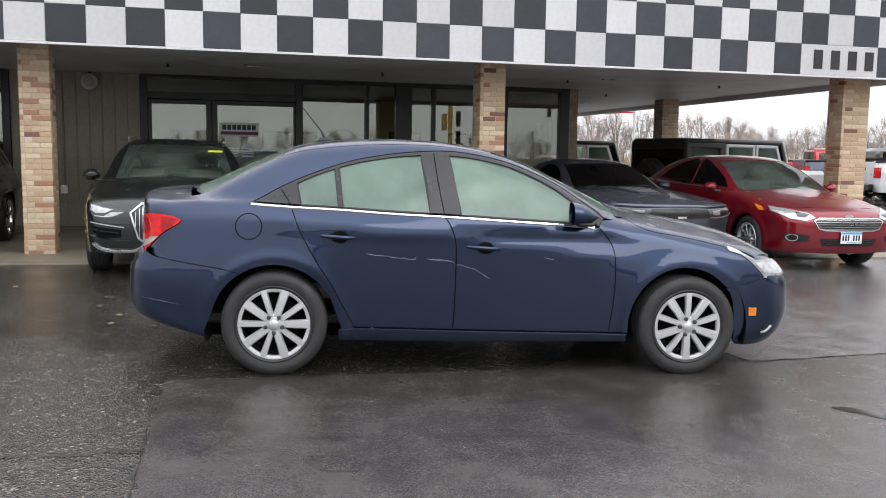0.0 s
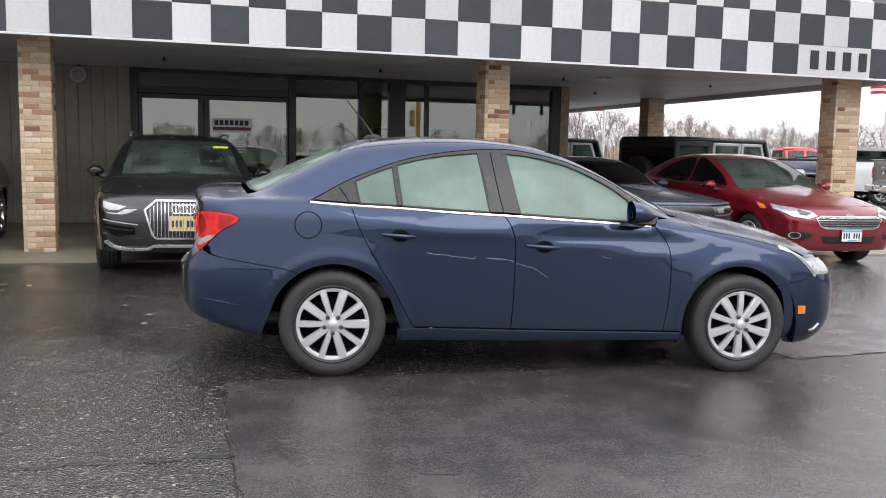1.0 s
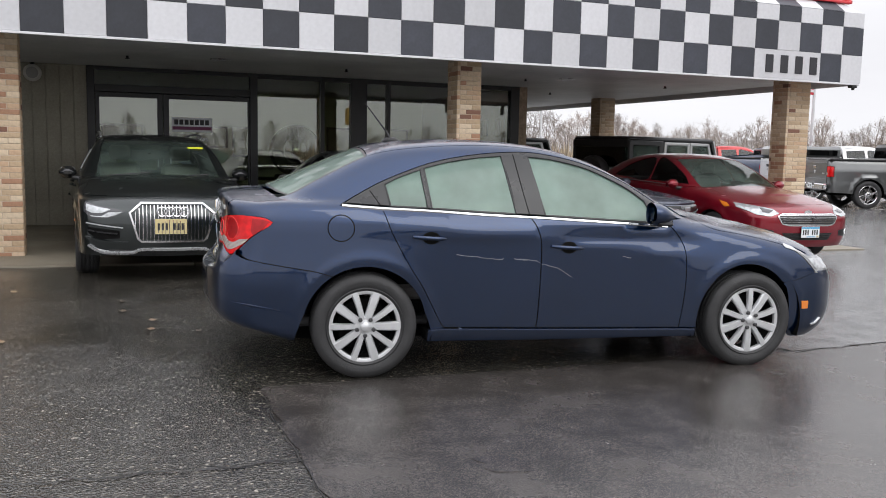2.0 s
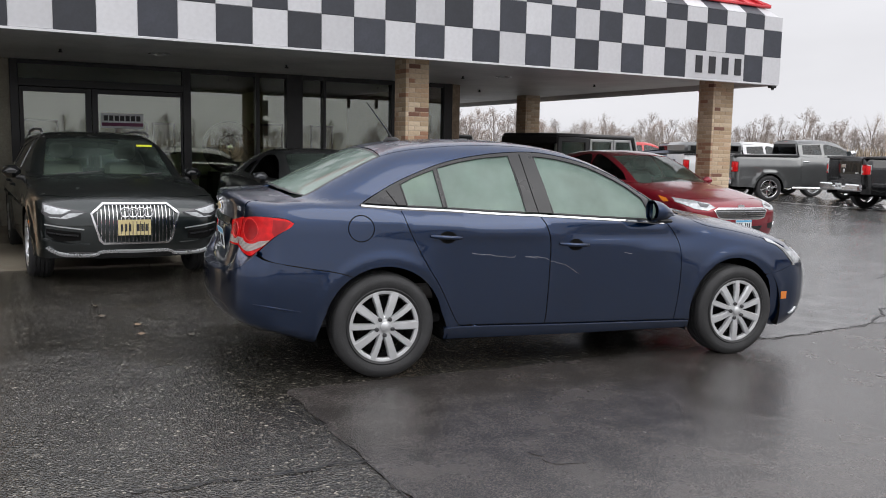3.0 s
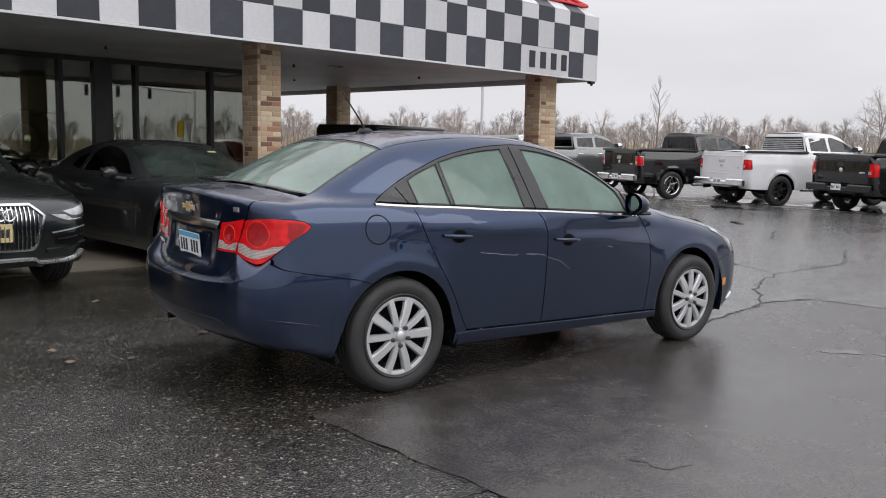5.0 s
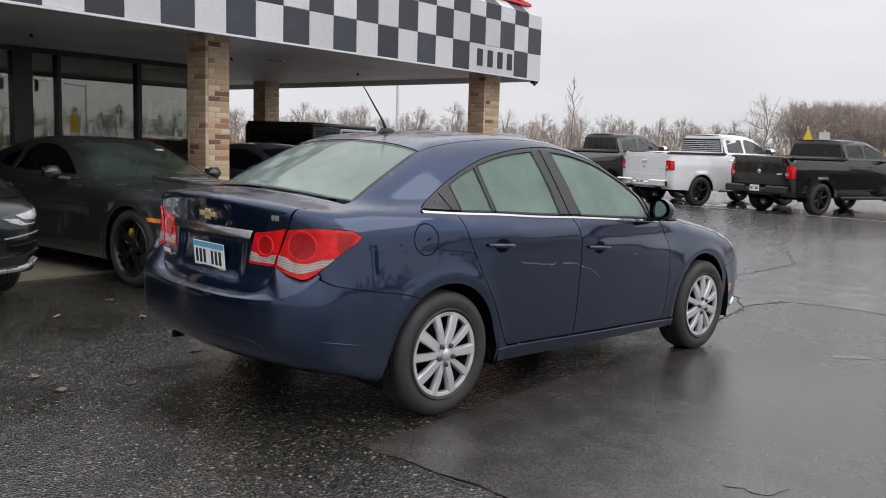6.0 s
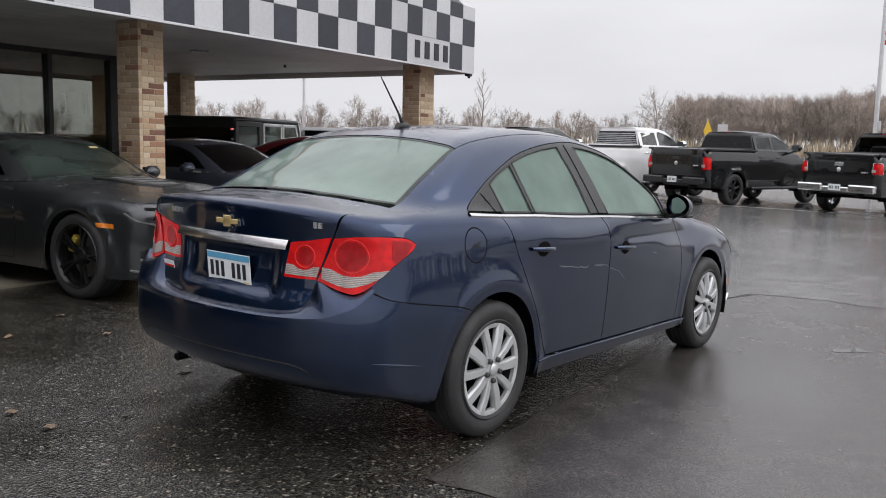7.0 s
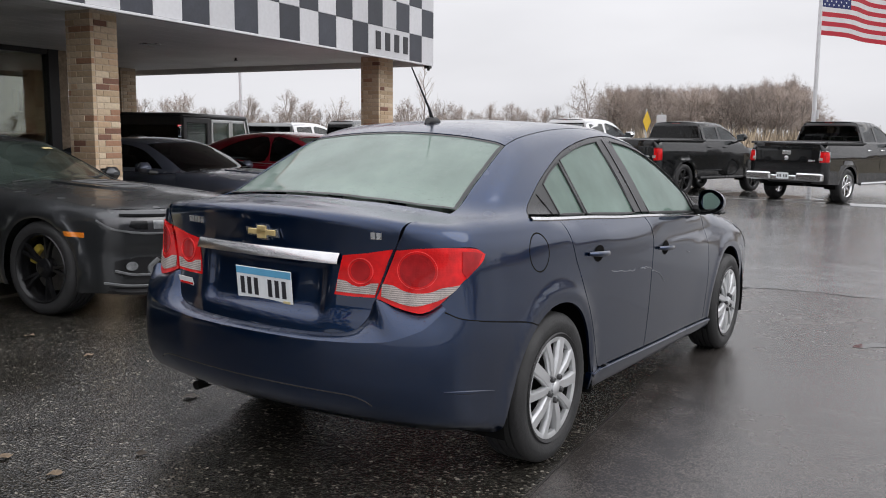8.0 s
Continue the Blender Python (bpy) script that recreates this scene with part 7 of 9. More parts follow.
gr_out = [(-0.30, 0.795), (0.30, 0.795), (0.415, 0.70), (0.34, 0.44), (0.30, 0.405), (-0.30, 0.405), (-0.34, 0.44), (-0.415, 0.70)]
gr_in = inset(gr_out, 0.020)
front(SA, "grille_frame", gr_out, M_CHROME, estate, "bright chrome grille surround", 0.016, 0.03, holes=[gr_in])
grille = front(SA, "grille", gr_in, M_TRIM, estate, "black grille opening", -0.012, 0)
for k in range(-10, 11):
    y = k * 0.0355
    zt = 0.775 if abs(y) < 0.28 else 0.775 - (abs(y) - 0.28) * 0.85
    zl = 0.425 if abs(y) < 0.32 else 0.425 + (abs(y) - 0.32) * 3.0
    pts = SA.trace([(2.9, y, z) for z in np.linspace(zl, zt, 6)], [(1, 0, 0)] * 6)
    q = Mesh()
    q.tube([(a[0] + 0.008, a[1], a[2]) for a in pts], 0.0058, 6)
    part("grille_bar", q, M_CHROME, grille, "", True)
xg = SA.trace([(2.9, 0, 0.72)], [(1, 0, 0)])[0][0]
q = Mesh()
for k in range(4):
    q.tube([(0.004 * (k % 2), (k - 1.5) * 0.071 + 0.046 * math.cos(t), 0.046 * math.sin(t)) for t in np.linspace(0, 2 * math.pi, 33)], 0.0078, 8, cap=False)
bd = part("badge", q, M_CHROME, grille, "plain chrome badge of rings", True)
bd.location = (xg + 0.034, 0, 0.712)
plate(grille, pose(xg + 0.025, -0.02, 0.565, 0, 0, 90), M_PLATE_GOLD)
hl = [(-0.44, 0.712), (-0.56, 0.738), (-0.70, 0.762), (-0.81, 0.795), (-0.825, 0.70), (-0.76, 0.646), (-0.62, 0.640), (-0.53, 0.665)]
h1, h2 = front(SA, "headlight", hl, M_LAMP_DARK, estate, "slim bright headlight", 0.004, 0.01, 0.025, mirror=True)
inner = inset(hl, 0.016)
a = front(SA, "lamp_reflector", [(-0.58, 0.728), (-0.70, 0.748), (-0.80, 0.775), (-0.80, 0.715), (-0.745, 0.690), (-0.66, 0.692)], M_HEADLAMP, h1, "", 0.008, 0.004, 0.025)
mirrored(a)
a = front(SA, "lamp_strip", [(-0.47, 0.706), (-0.60, 0.700), (-0.67, 0.660), (-0.77, 0.668), (-0.75, 0.656), (-0.62, 0.650), (-0.54, 0.672)], M_HEADLAMP, h1, "", 0.008, 0.004, 0.025)
mirrored(a)
front(SA, "side_intake", [(-0.50, 0.52), (-0.79, 0.555), (-0.79, 0.50), (-0.70, 0.43), (-0.50, 0.445)], M_UNDER, estate, "black lower intake", 0.003, 0.004, 0.03, mirror=True)
SA.strip("intake_trim", SA.rear([(-0.47, 0.548), (-0.62, 0.566), (-0.80, 0.592)], 4, True, 1), 0.013, M_SATIN, estate, "", lift=0.012, thick=0.010, mirror=True)
SA.strip("intake_slat", SA.rear([(-0.52, 0.490), (-0.66, 0.502), (-0.78, 0.520)], 4, True, 1), 0.016, M_TRIM, estate, "", lift=0.014, thick=0.012, mirror=True)
SA.strip("bumper_blade", SA.rear([(-0.42, 0.400), (-0.62, 0.412), (-0.80, 0.450)], 4, True, 1), 0.030, M_ESTATE, estate, "", lift=0.022, thick=0.020, mirror=True)
SA.strip("skid_trim", SA.rear([(0.0, 0.335), (-0.30, 0.335), (-0.38, 0.305), (-0.62, 0.305), (-0.72, 0.335), (-0.78, 0.375)], 4, True, 1), 0.030, M_SATIN, estate, "silver skid trim", lift=0.022, thick=0.03, mirror=True)
SA.strip("lower_bumper", SA.rear([(0.0, 0.30), (-0.6, 0.30)], 6, True, 1), 0.06, M_PLASTIC, estate, "", lift=0.004, thick=0.01, mirror=True)
SA.panel("side_marker", SA.side([(3.06, 0.60), (3.16, 0.60), (3.16, 0.57), (3.06, 0.57)], 1, False), M_AMBER, estate, "amber side marker", mirror=True, lift=0.003, depth=0.004)
door_mirror(estate, 1.93, 0.975, 1.03, 1.05, M_BLACKPAINT)
for sg in (-1, 1):
    q = Mesh()
    q.tube([(-0.5, sg * 0.60, 1.44), (-0.42, sg * 0.60, 1.485), (0.3, sg * 0.60, 1.515), (1.1, sg * 0.60, 1.50), (1.25, sg * 0.60, 1.455)], 0.014, 8)
    part("roof_rail", q, M_SATIN, estate, "", True)
for y in (-0.37, 0.37):
    seat(estate, 1.15, y, M_BEIGE, "front_seat")
q = Mesh()
q.box(-0.09, 0.09, -0.001, 0.001, -0.025, 0.025)
tag = part("price_tag", q, mat("yellow_tag", (0.65, 0.72, 0.05), 0.5), estate, "yellow windscreen tag")
zt = float(SA.trace([(1.66, 0.47, 0.9)], [(0, 0, 1)])[0][2])
tag.matrix_local = pose(1.66, 0.47, zt + 0.006, 0, 26, 0) @ pose(0, 0, 0, 0, 0, 90) @ pose(0, 0, 0, 90)
q = Mesh()
q.tube([(2.30, -0.55, 1.015), (2.26, -0.1, 1.055)], 0.008, 6)
q.tube([(2.36, 0.05, 1.01), (2.25, 0.55, 1.04)], 0.008, 6)
part("wiper", q, M_PLASTIC, estate)

# ---- two dark coupes ----
C = dict(
    wx=[(-1.05, 0.84), (-0.6, 0.92), (0, 0.955), (0.6, 0.94), (1.4, 0.915), (2.2, 0.93), (2.85, 0.945), (3.3, 0.92), (3.8, 0.82)],
    low=[(0.08, -0.12), (0.16, -0.05), (0.28, -0.015), (0.5, -0.01), (0.72, 0.0), (1.6, 0)],
    crease=[(-1.0, 0.88), (0, 0.86), (1.5, 0.80), (2.8, 0.80), (3.7, 0.72)],
    xr=[(0.2, -0.88), (0.35, -1.0), (0.6, -1.03), (0.9, -0.98), (1.05, -0.98)],
    xf=[(0.10, 3.58), (0.18, 3.74), (0.30, 3.80), (0.48, 3.80), (0.60, 3.83), (0.72, 3.84), (0.80, 3.80), (0.86, 3.65), (0.93, 3.3)],
    top=[(-1.0, 1.01), (-0.6, 1.03), (1.8, 0.99), (2.1, 0.985), (2.6, 0.96), (3.1, 0.92), (3.5, 0.88), (3.72, 0.838), (3.84, 0.78)],
    crown=[(-1, 0.08), (2, 0.07), (3.5, 0.08)],
    roof=[(-0.9, 0.98), (-0.7, 1.05), (-0.4, 1.16), (-0.05, 1.27), (0.3, 1.335), (0.65, 1.362), (0.95, 1.352), (1.2, 1.315), (1.5, 1.205), (1.85, 1.055), (2.1, 0.94)],
    rcrown=[(-1, 0.15), (0.5, 0.09), (1.3, 0.15), (2.0, 0.2)],
    gx=[(-0.9, 0.66), (-0.4, 0.76), (0.5, 0.80), (1.5, 0.80), (2.1, 0.76)], gz0=0.97, house=(-0.95, 2.15), tum=0.62,
    arches=[(0, 0.362, 0.39), (2.852, 0.362, 0.39)], belt=[(-1.0, 0.945), (0, 0.955), (1.8, 0.93), (2.1, 0.945), (2.8, 0.895), (3.4, 0.835), (3.7, 0.805)],
    sill=0.19, side_span=(-0.70, 3.45), doors=[(0.62, 1.98, -0.10)], handles=[0.78], base=(-0.62, 2.02),
    ws=[(2.00, -0.70), (1.65, -0.635), (1.22, -0.555)], ditch=[(1.22, -0.555), (0.8, -0.555), (0.40, -0.545)], back=[(0.40, -0.545), (0.0, -0.56), (-0.4, -0.595), (-0.72, -0.62)],
    panes=[[(0.42, 0.99), (0.46, 1.17), (0.62, 1.265), (0.9, 1.272), (1.2, 1.215), (1.45, 1.115), (1.68, 0.985)], [(0.02, 1.03), (0.12, 1.13), (0.36, 1.20), (0.34, 1.0)]],
    cowl=2.13, header=1.29, tail_header=0.34, tail_base=-0.80, deck=True, wheel=(0.362, 0.262, 0.285, "v", M_ALLOYBLK, M_CALIPER), track=0.80, cabin=(-0.5, 1.95, 0.90), cb=0.14, cf=0.38, kc=0.065, flare=0.03)
SC = Shell(body_form(C), -0.45, 3.15, 0.42, 0.45, profile((-2, 0.8), (-0.4, 0.9), (0.2, 1.0), (1.3, 1.0), (1.9, 0.82), (2.6, 0.72), (5, 0.58)))


M_INSERT = mat("grey_vent_insert", (0.16, 0.165, 0.17), 0.45, 0.2, var=0.15, scale=9)


def coupe(m, label, paint, screen):
    th = thing("coupe", m, label, "car", "dark coupes")
    build_body(th, SC, C, paint, M_GLASS_DARK, screen, M_GLASS_DARK, step=0.06)
    front(SC, "grille", [(-0.62, 0.745), (-0.40, 0.765), (0.0, 0.770), (0.40, 0.765), (0.62, 0.745), (0.60, 0.680), (0.35, 0.650), (0.0, 0.645), (-0.35, 0.650), (-0.60, 0.680)], M_TRIM, th, "black slot grille", 0.003, 0.004, 0.04)
    lamp_up = SC.side([(3.40, 0.762)], 1, False) + SC.rear([(-0.82, 0.778), (-0.66, 0.772), (-0.52, 0.768), (-0.40, 0.764)], 1, False, 1)
    lamp_dn = SC.rear([(-0.44, 0.668), (-0.62, 0.664), (-0.76, 0.680)], 1, False, 1) + SC.side([(3.52, 0.705)], 1, False)
    h1, _ = SC.panel("headlight", lamp_up + lamp_dn, M_LAMP_DARK, th, "dark slit headlight", mirror=True, lift=0.006, depth=0.01, step=0.03, gap=0)
    mirrored(SC.panel("lamp_reflector", SC.rear([(-0.48, 0.745), (-0.62, 0.750), (-0.62, 0.690), (-0.50, 0.690)], 1, False, 1), M_LAMP_CLEAR, h1, "", lift=0.010, depth=0.003, step=0.02, gap=0))
    mirrored(SC.panel("projector", SC.rear([(-0.66, 0.748), (-0.76, 0.750), (-0.78, 0.715), (-0.74, 0.695), (-0.66, 0.690)], 1, False, 1), M_ALLOYBLK, h1, "", lift=0.010, depth=0.003, step=0.02, gap=0))
    mirrored(SC.strip("lamp_strip", SC.rear([(-0.44, 0.662), (-0.62, 0.656), (-0.76, 0.670)], 3, True, 1) + SC.side([(3.53, 0.70), (3.42, 0.755)], 1, False), 0.013, M_INSERT, h1, "grey strip under the headlight", lift=0.014, thick=0.012))
    SC.strip("bonnet_lip", SC.rear([(0.0, 0.800), (-0.40, 0.797), (-0.66, 0.800), (-0.80, 0.806)], 4, True, 1), 0.028, paint, th, "", lift=0.016, thick=0.016, mirror=True)
    front(SC, "lower_intake", [(-0.50, 0.47), (0.0, 0.48), (0.50, 0.47), (0.46, 0.29), (0.0, 0.27), (-0.46, 0.29)], M_TRIM, th, "black mesh lower intake", 0.003, 0.004, 0.05)
    for z in (0.33, 0.375, 0.42):
        SC.strip("intake_slat", SC.rear([(0.0, z), (-0.25, z), (-0.47, z)], 4, True, 1), 0.014, M_PLASTIC, th, "", lift=0.012, thick=0.01, mirror=True)
    pod = SC.rear([(-0.53, 0.475), (-0.70, 0.480), (-0.84, 0.455), (-0.84, 0.36), (-0.72, 0.315), (-0.55, 0.305)], 1, False, 1)
    sp_, _ = SC.panel("side_intake", pod, M_TRIM, th, "black fog lamp pod", mirror=True, lift=0.003, depth=0.004, step=0.03, gap=0)
    mirrored(SC.strip("pod_fin", SC.rear([(-0.56, 0.46), (-0.62, 0.40), (-0.60, 0.335)], 4, True, 1), 0.035, M_INSERT, sp_, "grey upright fin", lift=0.014, thick=0.012))
    mirrored(SC.strip("pod_blade", SC.rear([(-0.62, 0.345), (-0.74, 0.352), (-0.84, 0.385)], 4, True, 1), 0.022, M_INSERT, sp_, "", lift=0.014, thick=0.012))
    u, v = SC.uv(SC.trace([(SC.qf, -0.74, 0.415)], [(1, 0, 0)])[0])
    mirrored(SC.panel("fog_lamp", [(u + 0.036 * math.cos(t), v + 0.034 * math.sin(t)) for t in np.linspace(0, 6.28, 18, endpoint=False)], M_LAMP_CLEAR, sp_, "round fog lamp", lift=0.010, depth=0.006, step=0.02, gap=0))
    SC.strip("splitter", SC.rear([(0.0, 0.215), (-0.4, 0.215), (-0.72, 0.225), (-0.86, 0.245)], 5, True, 1), 0.03, M_TRIM, th, "black front splitter", lift=0.035, thick=0.034, mirror=True)
    SC.strip("splitter_edge", SC.rear([(0.0, 0.255), (-0.50, 0.258), (-0.74, 0.268), (-0.88, 0.295)], 5, True, 1), 0.020, M_INSERT, th, "pale grey lip above the splitter", lift=0.012, thick=0.010, mirror=True)
    SC.panel("side_marker", SC.side([(3.14, 0.668), (3.31, 0.662), (3.31, 0.622), (3.15, 0.628)], 1, False), M_AMBER, th, "amber side marker", mirror=True, lift=0.003, depth=0.004)
    scoop = [(2.25, -0.30), (2.75, -0.24), (2.98, -0.14), (3.02, 0.0)]
    SC.panel("bonnet_scoop", both(scoop[::-1] + [(2.24, -0.12), (2.24, 0.0)]), paint, th, "", rays=plan_rays(0.5), lift=0.012, depth=0.018, step=0.05, gap=0)
    SC.panel("bonnet_insert", both([(2.92, 0.0), (2.90, -0.15), (2.36, -0.19), (2.34, 0.0)]), M_INSERT, th, "pale grey bonnet vent insert", rays=plan_rays(0.5), lift=0.017, depth=0.006, step=0.05, gap=0)
    for k in range(3):
        x = 2.44 + k * 0.16
        SC.panel("bonnet_vent", [(x, -0.14), (x + 0.03, -0.14), (x + 0.03, 0.14), (x, 0.14)], M_PLASTIC, th, "", rays=plan_rays(0.5), lift=0.020, depth=0.004, step=0.05, gap=0)
    q = Mesh()
    q.box(0, 0.006, -0.06, 0.06, -0.014, 0.014, 0.002)
    bd = part("badge", q, M_SATIN, th, "plain small badge")
    bd.location = (float(SC.trace([(2.9, 0, 0.66)], [(1, 0, 0)])[0][0]) + 0.004, 0, 0.66)
    door_mirror(th, 1.60, 0.985, 1.00, 1.0, paint)
    q = Mesh()
    q.box(-1.02, -0.86, -0.74, 0.74, 1.045, 1.065, 0.008)
    for y in (-0.6, 0.6):
        q.box(-0.97, -0.88, y - 0.04, y + 0.04, 0.98, 1.05, 0.01)
    part("boot_spoiler", q, paint, th, "", True)
    for y in (-0.36, 0.36):
        seat(th, 0.78, y, M_DASH, "front_seat")
    q = Mesh()
    q.tube([(2.02, -0.50, 0.975), (1.97, -0.05, 1.01)], 0.007, 6)
    q.tube([(2.05, 0.05, 0.98), (1.96, 0.52, 1.0)], 0.007, 6)
    part("wiper", q, M_PLASTIC, th)
    return th


cp1 = coupe(stand(2.38, 12.67, -90.0, 2.852), "charcoal two-door coupe with black wheels and yellow brake calipers", M_COUPE, M_GLASS_CLEAR)
q = Mesh()
q.box(-0.05, 0.05, -0.001, 0.001, -0.02, 0.02)
tg = part("price_tag", q, M_PLATE_GOLD, cp1, "small pale windscreen sticker")
zt = float(SC.trace([(1.42, 0.36, 0.9)], [(0, 0, 1)])[0][2])
tg.matrix_local = pose(1.42, 0.36, zt + 0.006, 0, 22, 0) @ pose(0, 0, 0, 0, 0, 90) @ pose(0, 0, 0, 90)
coupe(stand(5.84, 13.70, -90.0, 2.852), "slate blue two-door coupe parked under the canopy", M_SLATE, M_GLASS_DARK)

# ---- red saloon ----
D = dict(
    wx=[(-1.05, 0.80), (-0.5, 0.89), (0, 0.915), (2.85, 0.915), (3.3, 0.875), (3.75, 0.76)],
    low=[(0.1, -0.14), (0.2, -0.06), (0.3, -0.02), (0.5, -0.005), (0.7, 0), (1.6, 0)],
    crease=[(-1.0, 0.95), (0, 0.94), (2.0, 0.86), (3.6, 0.74)],
    xr=[(0.2, -0.9), (0.35, -1.05), (0.6, -1.08), (0.75, -1.02), (1.0, -1.0), (1.2, -1.0)],
    xf=[(0.12, 3.50), (0.20, 3.66), (0.32, 3.75), (0.50, 3.79), (0.64, 3.785), (0.74, 3.73), (0.82, 3.56), (0.92, 3.2)],
    top=[(-1.05, 1.09), (-0.7, 1.11), (1.9, 1.05), (2.3, 1.04), (2.7, 1.0), (3.1, 0.945), (3.45, 0.865), (3.65, 0.795), (3.78, 0.71)],
    crown=[(-1, 0.08), (2, 0.10), (3.5, 0.16)],
    roof=[(-0.95, 1.02), (-0.7, 1.12), (-0.4, 1.25), (-0.1, 1.36), (0.3, 1.44), (0.7, 1.47), (1.05, 1.465), (1.35, 1.43), (1.7, 1.32), (2.1, 1.14), (2.4, 1.0), (2.55, 0.92)],
    rcrown=[(-1, 0.15), (0.5, 0.08), (1.5, 0.14), (2.4, 0.22)],
    gx=[(-0.9, 0.68), (-0.4, 0.79), (0.5, 0.84), (1.5, 0.85), (2.4, 0.78)], gz0=1.02, house=(-0.95, 2.6), tum=0.55,
    arches=[(0, 0.335, 0.362), (2.85, 0.335, 0.362)], belt=[(-1.0, 1.02), (0, 1.03), (1.9, 0.975), (2.3, 0.985), (2.8, 0.92), (3.3, 0.82), (3.6, 0.755)],
    sill=0.22, side_span=(-0.72, 3.32), doors=[(0.30, 1.10, -0.25), (1.11, 2.15, -0.02)], handles=[0.48, 1.32], base=(-0.72, 2.38),
    ws=[(2.36, -0.72), (1.95, -0.655), (1.42, -0.575)], ditch=[(1.42, -0.575), (0.8, -0.565), (0.15, -0.555)], back=[(0.15, -0.555), (-0.3, -0.59), (-0.68, -0.64)],
    panes=[[(-0.12, 1.09), (0.18, 1.26), (0.5, 1.36), (0.92, 1.395), (1.02, 1.05), (0.4, 1.07)], [(1.10, 1.05), (1.02, 1.395), (1.3, 1.37), (1.6, 1.275), (1.9, 1.15), (2.1, 1.02)]],
    cowl=2.52, header=1.50, tail_header=0.10, tail_base=-0.76, deck=True, wheel=(0.335, 0.23, 0.235, "ten", M_SATIN, None), track=0.79, cabin=(-0.5, 2.2, 0.95))
SD = Shell(body_form(D), -0.45, 3.05, 0.42, 0.45, profile((-2, 0.88), (-0.4, 0.98), (0.2, 1.12), (1.5, 1.12), (2.1, 0.92), (2.8, 0.75), (5, 0.58)))
saloon = thing("saloon_car", stand(8.15, 13.12, -93.0, 2.85), "red four-door saloon with a chrome slatted grille, parked nose out", "car")
build_body(saloon, SD, D, M_RED, M_GLASS_DARK, M_GLASS, step=0.06)
g_out = [(-0.50, 0.665), (-0.42, 0.70), (0.42, 0.70), (0.50, 0.665), (0.44, 0.56), (0.34, 0.535), (-0.34, 0.535), (-0.44, 0.56)]
gf = front(SD, "grille", g_out, M_TRIM, saloon, "black hexagonal grille", 0.003, 0, 0.05)
front(SD, "grille_frame", g_out, M_CHROME, saloon, "chrome grille surround", 0.010, 0.015, 0.05, holes=[inset(g_out, 0.014)])
for k in range(5):
    z = 0.560 + k * 0.029
    wdt = 0.42 + 0.05 * min(1, k / 3)
    SD.strip("grille_slat", SD.rear([(-wdt, z), (0.0, z), (wdt, z)], 8, True, 1) if False else [(-wdt + 2 * wdt * i / 16, z) for i in range(17)], 0.0075, M_CHROME, gf, "", lift=0.010, thick=0.012, rays=end_rays(2.9, 1))
h1, _ = front(SD, "headlight", [(-0.46, 0.702), (-0.60, 0.662), (-0.76, 0.682), (-0.86, 0.765), (-0.83, 0.822), (-0.68, 0.795), (-0.52, 0.757)], M_HEADLAMP, saloon, "clear swept-back headlight", 0.004, 0.008, 0.025, mirror=True)
mirrored(front(SD, "lamp_reflector", [(-0.52, 0.738), (-0.60, 0.702), (-0.68, 0.715), (-0.66, 0.765)], M_LAMP_DARK, h1, "", 0.008, 0.003, 0.02))
mirrored(SD.panel("turn_lamp", SD.side([(2.98, 0.838), (3.14, 0.812), (3.22, 0.765), (3.12, 0.752)], 2, False), M_AMBER, h1, "amber corner lens", lift=0.006, depth=0.003, step=0.02))
front(SD, "lower_intake", [(-0.42, 0.44), (0.42, 0.44), (0.36, 0.34), (-0.36, 0.34)], M_TRIM, saloon, "", 0.003, 0.004, 0.05)
for z in (0.365, 0.39, 0.415):
    SD.strip("intake_slat", [(-0.38 + 0.76 * i / 12, z) for i in range(13)], 0.010, M_PLASTIC, saloon, "", lift=0.010, thick=0.01, rays=end_rays(2.9, 1))
fg, _ = front(SD, "fog_pod", [(-0.54, 0.47), (-0.72, 0.50), (-0.80, 0.49), (-0.80, 0.42), (-0.70, 0.385), (-0.56, 0.40)], M_TRIM, saloon, "black fog lamp pod", 0.002, 0.003, 0.03, mirror=True)
mirrored(SD.strip("fog_ring", [(-0.735 + 0.05 * math.cos(t), 0.445 + 0.040 * math.sin(t)) for t in np.linspace(0, 2 * math.pi, 25)], 0.014, M_CHROME, fg, "", lift=0.012, thick=0.01, rays=end_rays(2.9, 1)))
xg = SD.trace([(2.9, 0, 0.46)], [(1, 0, 0)])[0][0]
plate(saloon, pose(xg + 0.02, 0, 0.455, 0, 0, 90), M_PLATE, top=M_PLATE_BLUE)
q = Mesh()
q.prism([(0.06 * math.cos(t), 0.025 * math.sin(t)) for t in np.linspace(0, 2 * math.pi, 24, endpoint=False)], 0, 0.006, "x")
bd = part("badge", q, M_SATIN, saloon, "plain oval badge")
bd.location = (float(SD.trace([(2.9, 0, 0.72)], [(1, 0, 0)])[0][0]) + 0.002, 0, 0.722)
door_mirror(saloon, 1.98, 0.985, 1.02, 1.0, M_RED)
SD.strip("belt_moulding", SD.side([(-0.1, 1.045), (0.9, 1.02), (1.9, 0.99)], 6), 0.012, M_CHROME, saloon, "", lift=0.006, thick=0.008, mirror=True)
for y in (-0.37, 0.37):
    seat(saloon, 1.15, y, M_SEAT, "front_seat")

